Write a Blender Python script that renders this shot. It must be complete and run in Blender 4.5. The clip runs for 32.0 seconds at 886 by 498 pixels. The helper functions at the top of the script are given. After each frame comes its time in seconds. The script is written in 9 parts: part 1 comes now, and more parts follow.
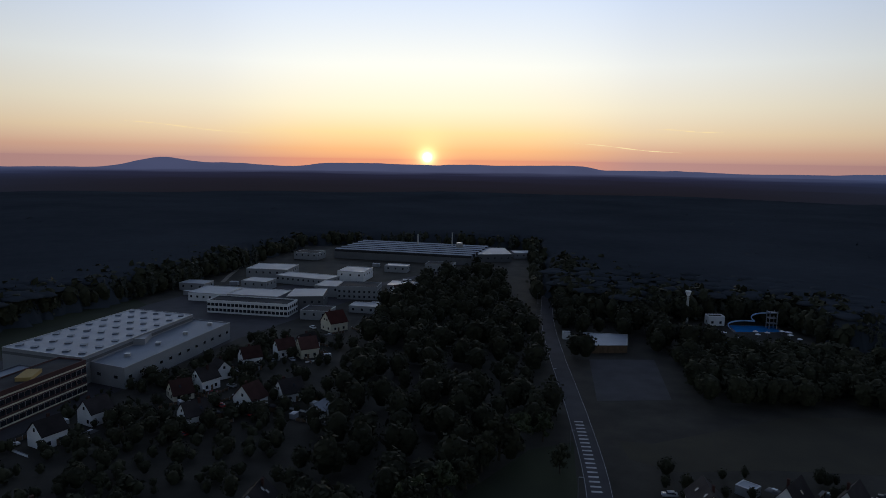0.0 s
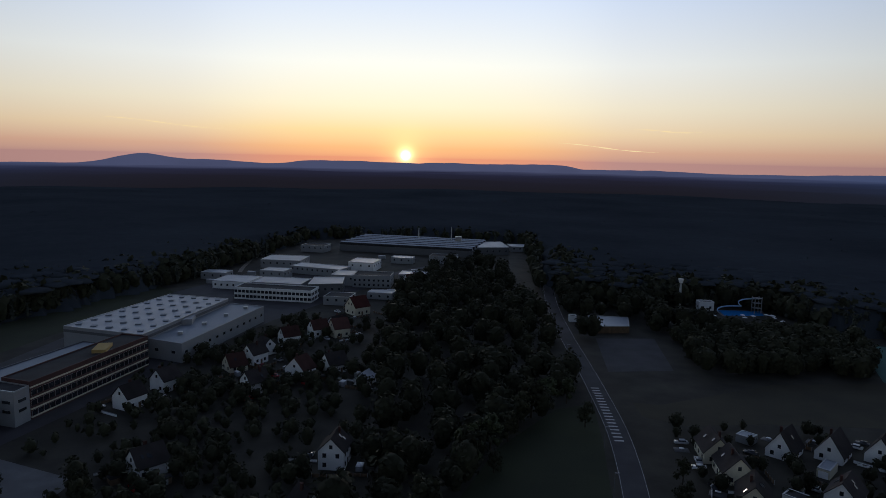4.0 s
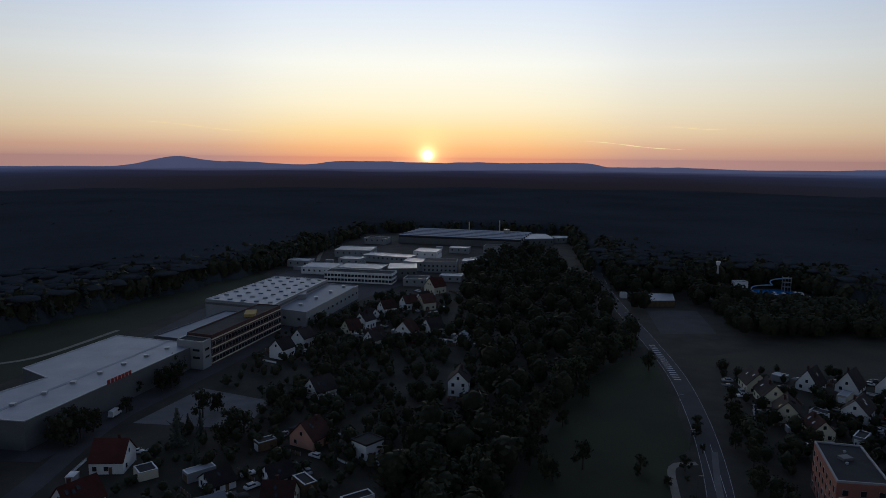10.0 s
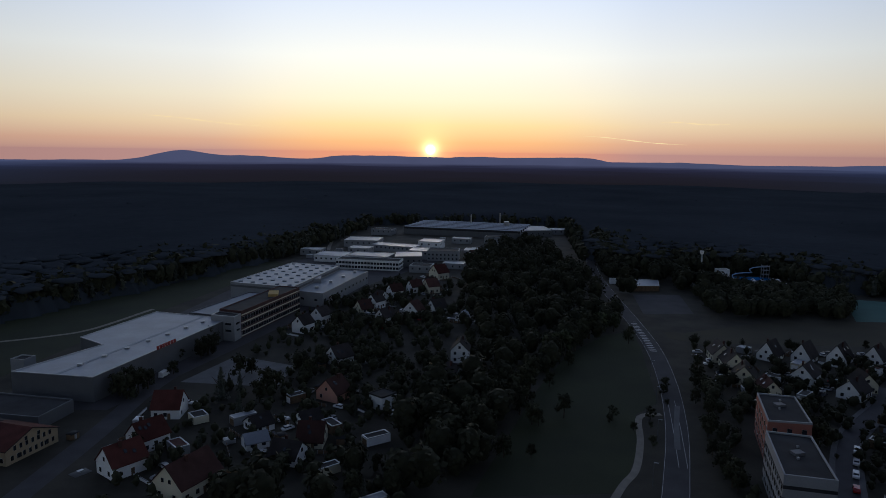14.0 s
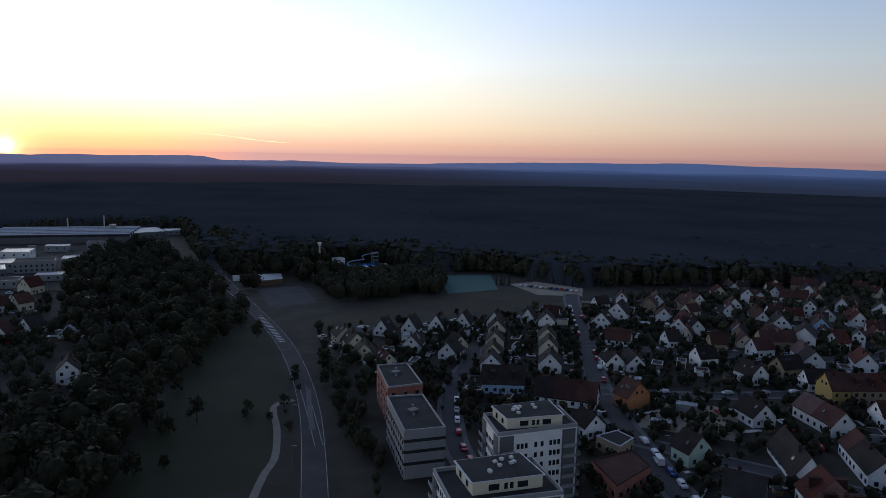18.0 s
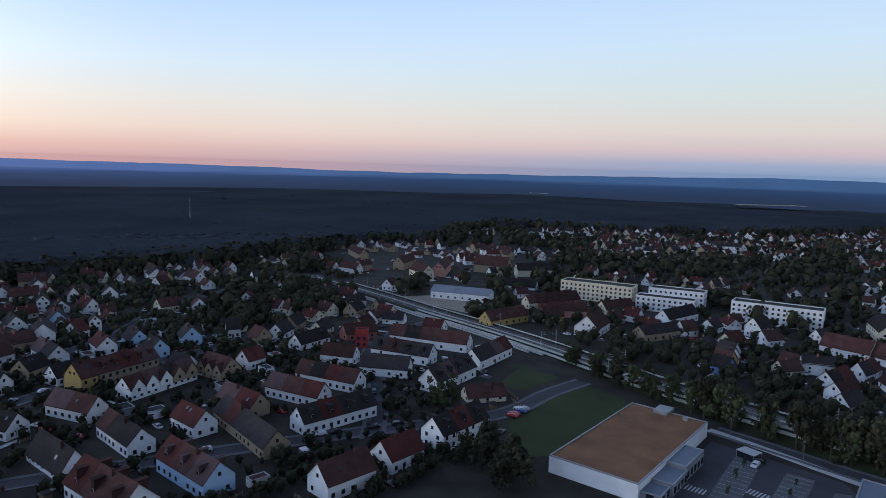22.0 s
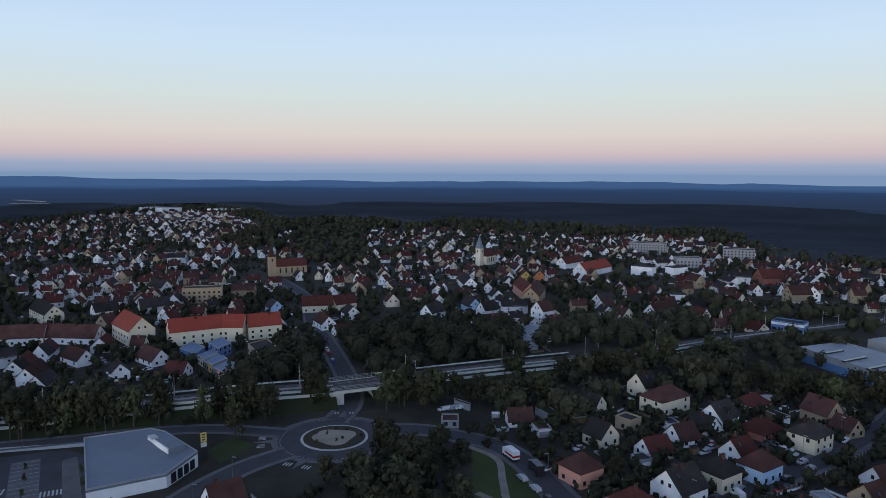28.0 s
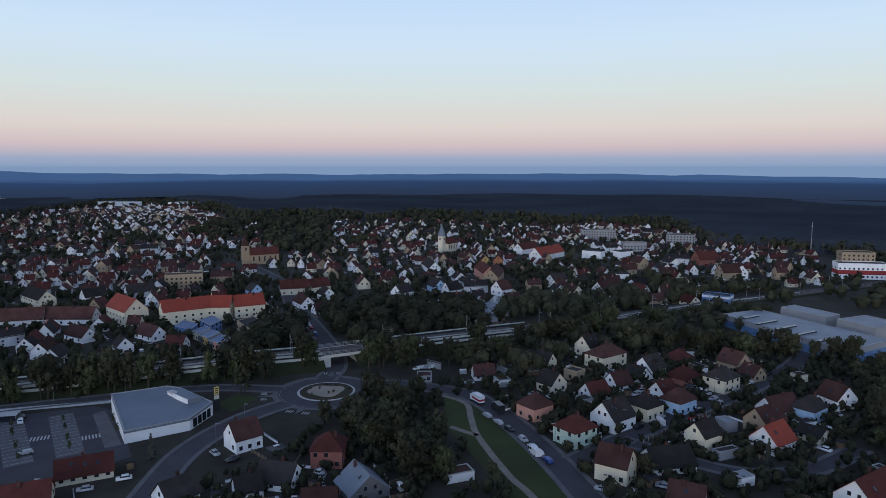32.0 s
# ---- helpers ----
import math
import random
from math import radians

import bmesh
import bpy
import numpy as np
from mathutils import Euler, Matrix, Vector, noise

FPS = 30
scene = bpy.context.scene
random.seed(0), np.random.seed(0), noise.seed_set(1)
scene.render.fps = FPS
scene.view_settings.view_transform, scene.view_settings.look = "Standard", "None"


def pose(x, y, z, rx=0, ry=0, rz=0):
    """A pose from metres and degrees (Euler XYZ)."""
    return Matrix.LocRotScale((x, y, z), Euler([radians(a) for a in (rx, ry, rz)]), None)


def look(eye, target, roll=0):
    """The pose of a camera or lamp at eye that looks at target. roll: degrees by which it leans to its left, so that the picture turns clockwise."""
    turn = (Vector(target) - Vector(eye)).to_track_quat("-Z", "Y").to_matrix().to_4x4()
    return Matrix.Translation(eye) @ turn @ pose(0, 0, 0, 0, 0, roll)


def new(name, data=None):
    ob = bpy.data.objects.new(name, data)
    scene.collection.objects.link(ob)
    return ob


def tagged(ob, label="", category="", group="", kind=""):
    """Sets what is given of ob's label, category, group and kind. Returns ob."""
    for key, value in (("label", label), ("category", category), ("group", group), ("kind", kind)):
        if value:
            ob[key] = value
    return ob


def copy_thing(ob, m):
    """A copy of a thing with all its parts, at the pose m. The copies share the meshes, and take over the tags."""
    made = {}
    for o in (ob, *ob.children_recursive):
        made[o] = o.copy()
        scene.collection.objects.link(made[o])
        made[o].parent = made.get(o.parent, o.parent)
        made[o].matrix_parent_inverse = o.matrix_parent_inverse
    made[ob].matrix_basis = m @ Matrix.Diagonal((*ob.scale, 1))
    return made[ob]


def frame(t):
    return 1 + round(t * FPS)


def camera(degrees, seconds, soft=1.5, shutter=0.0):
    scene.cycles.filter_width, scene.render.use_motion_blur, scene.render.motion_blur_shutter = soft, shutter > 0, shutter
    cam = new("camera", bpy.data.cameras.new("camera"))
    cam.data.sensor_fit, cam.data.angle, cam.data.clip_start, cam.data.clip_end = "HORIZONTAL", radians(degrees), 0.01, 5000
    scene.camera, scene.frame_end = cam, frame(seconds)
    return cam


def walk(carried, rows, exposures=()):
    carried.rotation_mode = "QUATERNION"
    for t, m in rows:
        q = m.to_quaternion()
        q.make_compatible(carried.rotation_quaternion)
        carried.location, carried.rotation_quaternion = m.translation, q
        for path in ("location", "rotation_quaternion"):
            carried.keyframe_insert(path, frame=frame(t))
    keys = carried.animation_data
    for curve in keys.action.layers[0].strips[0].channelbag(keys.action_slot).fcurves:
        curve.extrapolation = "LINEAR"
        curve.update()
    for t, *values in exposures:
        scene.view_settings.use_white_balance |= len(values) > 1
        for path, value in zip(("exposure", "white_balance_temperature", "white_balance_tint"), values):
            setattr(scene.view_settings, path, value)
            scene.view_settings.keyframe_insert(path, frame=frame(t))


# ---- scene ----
cam = camera(65.84, 32.0, soft=0.7)


def fly(x, y, z, turn, dip, lean):
    """A pose of the drone: degrees turned from north to the right, dipped below level, leaning."""
    a, b = radians(turn), radians(dip)
    eye = Vector((x, y, z))
    return look(eye, eye + Vector((math.sin(a) * math.cos(b), math.cos(a) * math.cos(b), -math.sin(b))), lean)


PATH = [
    (0.0, fly(0.00, 0.00, 89.56, -1.632, 7.413, 0.856)),
    (0.5, fly(-1.94, -3.97, 89.42, -1.363, 7.439, 0.831)),
    (1.0, fly(-4.12, -8.00, 89.28, -1.506, 7.431, 0.527)),
    (1.5, fly(-6.37, -12.01, 89.13, -1.379, 7.474, 0.548)),
    (2.0, fly(-8.91, -16.00, 88.99, -1.047, 7.510, 0.571)),
    (2.5, fly(-11.64, -19.90, 88.84, -0.693, 7.509, 0.686)),
    (4.5, fly(-23.10, -34.77, 88.16, 0.791, 7.510, 1.404)),
    (5.0, fly(-25.51, -39.43, 87.98, 1.731, 7.469, 1.366)),
    (5.5, fly(-28.28, -44.08, 87.80, 2.391, 7.476, 1.411)),
    (6.0, fly(-31.57, -48.76, 87.58, 2.905, 7.468, 1.442)),
    (6.5, fly(-35.38, -53.43, 87.32, 3.701, 7.401, 1.469)),
    (7.0, fly(-39.19, -57.99, 87.11, 3.138, 7.401, 1.254)),
    (7.5, fly(-42.34, -62.76, 87.02, 1.507, 7.412, 1.099)),
    (8.0, fly(-44.73, -67.85, 87.04, 0.560, 7.397, 0.928)),
    (8.5, fly(-46.54, -73.33, 87.14, -0.340, 7.434, 0.820)),
    (9.0, fly(-47.72, -78.96, 87.29, -1.048, 7.496, 0.653)),
    (9.5, fly(-48.51, -84.71, 87.46, -1.570, 7.543, 0.629)),
    (10.0, fly(-48.99, -90.76, 87.59, -1.695, 7.576, 0.566)),
    (10.5, fly(-49.15, -97.03, 87.71, -1.843, 7.622, 0.540)),
    (11.0, fly(-49.03, -103.45, 87.82, -2.106, 7.633, 0.586)),
    (11.5, fly(-48.77, -109.68, 87.95, -2.285, 7.704, 0.659)),
    (12.0, fly(-48.52, -115.28, 88.11, -2.506, 7.743, 0.687)),
    (12.5, fly(-48.44, -119.84, 88.31, -2.797, 7.798, 0.733)),
    (13.0, fly(-48.38, -123.31, 88.50, -3.108, 7.914, 0.784)),
    (13.5, fly(-48.36, -125.81, 88.64, -2.926, 8.032, 0.770)),
    (15.5, fly(-48.96, -129.26, 88.21, 6.682, 7.908, 0.633)),
    (16.0, fly(-49.19, -129.48, 87.98, 11.101, 7.853, 0.734)),
    (16.5, fly(-49.41, -129.60, 87.72, 15.706, 7.797, 0.768)),
    (17.0, fly(-49.55, -129.56, 87.48, 20.063, 7.739, 0.790)),
    (17.5, fly(-49.76, -129.42, 87.30, 24.772, 7.709, 0.939)),
    (18.0, fly(-50.07, -129.16, 87.26, 29.453, 7.716, 1.070)),
    (18.5, fly(-50.27, -129.16, 87.33, 35.639, 7.643, 1.137)),
    (19.0, fly(-50.49, -129.39, 87.51, 42.235, 7.584, 1.102)),
    (19.5, fly(-50.97, -129.36, 87.78, 49.774, 7.542, 1.137)),
    (20.0, fly(-51.68, -128.75, 88.07, 58.126, 7.387, 1.552)),
    (20.5, fly(-52.27, -127.84, 88.30, 66.113, 7.320, 1.623)),
    (21.0, fly(-52.90, -127.14, 88.42, 74.294, 7.203, 1.683)),
    (21.5, fly(-53.43, -126.76, 88.47, 81.842, 7.090, 1.765)),
    (22.0, fly(-53.58, -126.22, 88.46, 89.432, 6.955, 1.693)),
    (22.5, fly(-53.37, -125.54, 88.39, 97.349, 6.859, 1.716)),
    (23.0, fly(-53.11, -125.02, 88.32, 105.700, 6.733, 1.640)),
    (23.5, fly(-52.96, -124.58, 88.29, 113.707, 6.596, 1.680)),
    (24.0, fly(-53.19, -124.01, 88.29, 121.495, 6.475, 1.560)),
    (24.5, fly(-53.71, -122.55, 88.31, 129.322, 6.364, 1.497)),
    (25.0, fly(-54.31, -120.47, 88.32, 137.912, 6.224, 1.408)),
    (25.5, fly(-54.54, -118.09, 88.27, 147.298, 6.136, 1.152)),
    (26.0, fly(-54.72, -115.58, 88.21, 151.337, 6.107, 0.957)),
    (26.5, fly(-55.14, -112.81, 88.15, 152.966, 6.150, 0.808)),
    (28.5, fly(-59.61, -97.60, 87.81, 155.753, 6.259, 0.191)),
    (29.0, fly(-61.10, -93.07, 87.73, 155.668, 6.285, 0.077)),
    (29.5, fly(-62.70, -88.36, 87.66, 155.752, 6.342, -0.059)),
    (30.0, fly(-64.33, -83.53, 87.61, 155.956, 6.441, -0.173)),
    (30.5, fly(-65.84, -78.51, 87.56, 156.323, 6.565, -0.162)),
    (31.0, fly(-67.14, -73.25, 87.49, 157.152, 6.674, -0.056)),
    (31.5, fly(-68.22, -67.78, 87.38, 158.187, 6.778, 0.035)),
    (32.0, fly(-69.23, -62.15, 87.24, 159.068, 6.827, -0.009)),
]
walk(cam, PATH, exposures=[(0.0, -0.62, 6450, 7), (5.0, -0.64, 6450, 7), (8.0, -0.76, 6450, 7), (10.0, -0.68, 6450, 7), (13.0, -0.58, 6450, 7), (16.0, -0.64, 6400, 8), (17.5, -0.2, 6350, 8), (19.0, 0.22, 6250, 8), (21.0, 0.56, 6150, 8), (23.0, 0.65, 6100, 8), (25.0, 0.64, 6120, 8), (28.0, 0.58, 6200, 8), (32.0, 0.6, 6200, 8)])

# ---- sky and sun ----
SUN_TURN, SUN_RISE = -3.05, 0.2
world = bpy.data.worlds.new("dusk_sky")
scene.world = world
world.use_nodes = True


def srgb(r, g, b):
    return tuple(((c / 255 + 0.055) / 1.055) ** 2.4 if c > 10 else c / 255 / 12.92 for c in (r, g, b)) + (1.0,)


def make_sky(tree):
    nodes, links = tree.nodes, tree.links
    nodes.clear()

    def node(kind, **sets):
        n = nodes.new(kind)
        for key, value in sets.items():
            if key == "operation":
                n.operation = value
        return n

    def math_node(op, a, b=None):
        n = node("ShaderNodeMath", operation=op)
        for i, v in enumerate((a, b)):
            if v is None:
                continue
            if isinstance(v, (int, float)):
                n.inputs[i].default_value = v
            else:
                links.new(v, n.inputs[i])
        return n.outputs[0]

    def ramp(fac, stops):
        n = node("ShaderNodeValToRGB")
        e = n.color_ramp.elements
        while len(e) < len(stops):
            e.new(0.5)
        for el, (p, c) in zip(e, stops):
            el.position, el.color = p, c
        links.new(fac, n.inputs[0])
        return n.outputs[0]

    def rise(deg):
        return math.sqrt(math.sin(radians(deg)))

    coord = node("ShaderNodeTexCoord")
    split = node("ShaderNodeSeparateXYZ")
    links.new(coord.outputs["Generated"], split.inputs[0])
    height = math_node("POWER", math_node("MAXIMUM", split.outputs[2], 0.0), 0.5)
    def times(k, *c):
        return tuple(v * k for v in srgb(*c)[:3]) + (1.0,)

    warm = ramp(height, [(rise(d), times(1.56, *c)) for d, c in ((0, (190, 145, 140)), (0.8, (222, 175, 148)), (2.2, (243, 216, 178)), (4.2, (248, 236, 212)), (7.5, (246, 246, 244)),
                                                                 (13, (214, 227, 252)), (26, (168, 192, 232)), (52, (122, 134, 168)), (90, (88, 97, 128)))])
    side = ramp(height, [(rise(d), times(0.75, *c)) for d, c in ((0, (192, 150, 148)), (0.9, (216, 176, 166)), (2.4, (228, 204, 190)), (4.5, (224, 216, 208)), (7.5, (208, 220, 230)),
                                                                 (13, (178, 202, 240)), (28, (134, 158, 200)), (52, (112, 125, 160)), (90, (88, 97, 128)))])
    cool = ramp(height, [(rise(d), times(0.68, *c)) for d, c in ((0, (126, 148, 180)), (0.7, (156, 166, 190)), (1.7, (206, 186, 188)), (3.2, (220, 207, 199)), (6, (212, 219, 216)),
                                                                 (10, (204, 222, 238)), (15, (190, 211, 240)), (26, (124, 146, 186)), (50, (104, 117, 152)), (90, (88, 97, 128)))])
    a, b = radians(SUN_TURN), radians(SUN_RISE)
    flat = node("ShaderNodeCombineXYZ")
    links.new(split.outputs[0], flat.inputs[0])
    links.new(split.outputs[1], flat.inputs[1])
    unit = node("ShaderNodeVectorMath", operation="NORMALIZE")
    links.new(flat.outputs[0], unit.inputs[0])
    towards = node("ShaderNodeVectorMath", operation="DOT_PRODUCT")
    links.new(unit.outputs[0], towards.inputs[0])
    towards.inputs[1].default_value = (math.sin(a), math.cos(a), 0)
    dot = towards.outputs["Value"]

    def blend(fac, one, two):
        n = node("ShaderNodeMix")
        n.data_type = "RGBA"
        links.new(fac, n.inputs[0])
        links.new(one, n.inputs[6])
        links.new(two, n.inputs[7])
        return n.outputs[2]

    def steps(v, lo, hi):
        n = node("ShaderNodeMapRange")
        n.interpolation_type = "SMOOTHSTEP"
        links.new(v, n.inputs[0])
        n.inputs[1].default_value, n.inputs[2].default_value = lo, hi
        return n.outputs[0]

    base = blend(steps(dot, -0.55, 0.55), cool, side)
    lobe = node("ShaderNodeMapRange")
    links.new(dot, lobe.inputs[0])
    lobe.inputs[1].default_value, lobe.inputs[2].default_value = 0.25, 1.0
    base = blend(math_node("POWER", lobe.outputs[0], 2.4), base, warm)
    core = ramp(height, [(rise(d), times(1.58, *c)) for d, c in ((0, (228, 150, 116)), (0.8, (248, 186, 128)), (2.2, (252, 220, 160)), (4.2, (253, 241, 210)), (7.5, (251, 250, 242)),
                                                                 (13, (217, 229, 251)), (26, (168, 192, 232)), (52, (122, 134, 168)), (90, (88, 97, 128)))])
    base = blend(steps(dot, 0.95, 1.0), base, core)
    near = node("ShaderNodeVectorMath", operation="DOT_PRODUCT")
    links.new(coord.outputs["Generated"], near.inputs[0])
    near.inputs[1].default_value = (math.sin(a) * math.cos(b), math.cos(a) * math.cos(b), math.sin(b))
    cosine = math_node("MAXIMUM", near.outputs["Value"], 0.0)
    total = base
    for sharp, gain, tint in ((90, 0.06, (1.0, 0.76, 0.48)), (2200, 0.5, (1.0, 0.66, 0.2)), (16000, 1.6, (1.0, 0.82, 0.42)), (120000, 14.0, (1.0, 0.9, 0.7))):
        glow = math_node("MULTIPLY", math_node("POWER", cosine, float(sharp)), gain)
        scale = node("ShaderNodeVectorMath", operation="SCALE")
        scale.inputs[0].default_value = tint
        links.new(glow, scale.inputs["Scale"])
        add = node("ShaderNodeVectorMath", operation="ADD")
        links.new(total, add.inputs[0])
        links.new(scale.outputs[0], add.inputs[1])
        total = add.outputs[0]
    # a faint true dusk sky on top of the gradient, with the sun at the same place
    sky = node("ShaderNodeTexSky")
    sky.sky_type = "NISHITA"
    sky.sun_disc, sky.sun_elevation, sky.sun_rotation = False, radians(SUN_RISE), radians(SUN_TURN)
    dim = node("ShaderNodeVectorMath", operation="SCALE")
    links.new(sky.outputs[0], dim.inputs[0])
    dim.inputs["Scale"].default_value = 0.008
    add = node("ShaderNodeVectorMath", operation="ADD")
    links.new(total, add.inputs[0])
    links.new(dim.outputs[0], add.inputs[1])
    back = node("ShaderNodeBackground")
    back.inputs["Strength"].default_value = 1.0
    links.new(add.outputs[0], back.inputs["Color"])
    out = node("ShaderNodeOutputWorld")
    links.new(back.outputs[0], out.inputs[0])


make_sky(world.node_tree)
lamp = bpy.data.lights.new("sun", "SUN")
lamp.energy, lamp.angle, lamp.color = 0.38, radians(8), (1.0, 0.86, 0.75)
sun = new("sun", lamp)
sun.matrix_world = look((0, 0, 300), (-math.sin(radians(SUN_TURN)) * 100, -math.cos(radians(SUN_TURN)) * 100, 300 - 100 * math.tan(radians(3.0))))


# ---- materials ----
def mat(name, base, rough=0.85, vary=0.25, scale=0.4, fine=6.0, bump=0.0, metal=0.0, random_hue=0.0, second=None, gloss=0.3, island=0.0):
    """A surface with stains at one scale, grain at another, a little difference from object to object and fine relief."""
    m = bpy.data.materials.new(name)
    m.use_nodes = True
    nodes, links = m.node_tree.nodes, m.node_tree.links
    bsdf = nodes["Principled BSDF"]
    bsdf.inputs["Roughness"].default_value, bsdf.inputs["Metallic"].default_value = rough, metal
    bsdf.inputs["Specular IOR Level"].default_value = gloss
    coord = nodes.new("ShaderNodeTexCoord")
    place = nodes.new("ShaderNodeObjectInfo")
    shift = nodes.new("ShaderNodeVectorMath")
    shift.operation = "ADD"
    links.new(coord.outputs["Object"], shift.inputs[0])
    links.new(place.outputs["Location"], shift.inputs[1])
    big = nodes.new("ShaderNodeTexNoise")
    big.inputs["Scale"].default_value, big.inputs["Detail"].default_value = scale, 4
    small = nodes.new("ShaderNodeTexNoise")
    small.inputs["Scale"].default_value, small.inputs["Detail"].default_value = fine, 3
    for n in (big, small):
        links.new(shift.outputs[0], n.inputs["Vector"])
    mixed = nodes.new("ShaderNodeMix")
    mixed.data_type = "RGBA"
    lo = tuple(c * (1 - vary) for c in base)
    hi = second if second else tuple(min(1, c * (1 + vary)) for c in base)
    mixed.inputs[6].default_value, mixed.inputs[7].default_value = (*lo, 1), (*hi, 1)
    fac = nodes.new("ShaderNodeMath")
    fac.operation = "MULTIPLY_ADD"
    fac.inputs[1].default_value, fac.inputs[2].default_value = 2.0, -0.5
    links.new(big.outputs[0], fac.inputs[0])
    fac.use_clamp = True
    links.new(fac.outputs[0], mixed.inputs[0])
    hue = nodes.new("ShaderNodeHueSaturation")
    links.new(mixed.outputs[2], hue.inputs["Color"])
    value = nodes.new("ShaderNodeMath")
    value.operation = "MULTIPLY_ADD"
    value.inputs[1].default_value, value.inputs[2].default_value = 0.3, 0.85
    links.new(small.outputs[0], value.inputs[0])
    tone = nodes.new("ShaderNodeMath")
    tone.operation = "MULTIPLY_ADD"
    tone.inputs[1].default_value, tone.inputs[2].default_value = 2 * random_hue, 1 - random_hue
    links.new(place.outputs["Random"], tone.inputs[0])
    both = nodes.new("ShaderNodeMath")
    both.operation = "MULTIPLY"
    links.new(value.outputs[0], both.inputs[0])
    links.new(tone.outputs[0], both.inputs[1])
    if island:
        piece = nodes.new("ShaderNodeNewGeometry")
        lift = nodes.new("ShaderNodeMath")
        lift.operation = "MULTIPLY_ADD"
        lift.inputs[1].default_value, lift.inputs[2].default_value = 2 * island, 1 - island
        links.new(piece.outputs["Random Per Island"], lift.inputs[0])
        each = nodes.new("ShaderNodeMath")
        each.operation = "MULTIPLY"
        links.new(both.outputs[0], each.inputs[0])
        links.new(lift.outputs[0], each.inputs[1])
        both = each
    links.new(both.outputs[0], hue.inputs["Value"])
    links.new(hue.outputs[0], bsdf.inputs["Base Color"])
    if bump:
        relief = nodes.new("ShaderNodeBump")
        relief.inputs["Strength"].default_value, relief.inputs["Distance"].default_value = 0.6, bump
        links.new(small.outputs[0], relief.inputs["Height"])
        links.new(relief.outputs[0], bsdf.inputs["Normal"])
    return m


def backdrop_mat(name, low, high, top):
    """A far backdrop as plain glow, its colour mixed from low to high with height."""
    m = bpy.data.materials.new(name)
    m.use_nodes = True
    nodes, links = m.node_tree.nodes, m.node_tree.links
    nodes.clear()
    coord = nodes.new("ShaderNodeTexCoord")
    split = nodes.new("ShaderNodeSeparateXYZ")
    links.new(coord.outputs["Object"], split.inputs[0])
    rng = nodes.new("ShaderNodeMapRange")
    rng.inputs[1].default_value, rng.inputs[2].default_value = 0, top
    links.new(split.outputs[2], rng.inputs[0])
    mixed = nodes.new("ShaderNodeMix")
    mixed.data_type = "RGBA"
    mixed.inputs[6].default_value, mixed.inputs[7].default_value = low, high
    links.new(rng.outputs[0], mixed.inputs[0])
    glow = nodes.new("ShaderNodeEmission")
    links.new(mixed.outputs[2], glow.inputs[0])
    out = nodes.new("ShaderNodeOutputMaterial")
    links.new(glow.outputs[0], out.inputs[0])
    return m


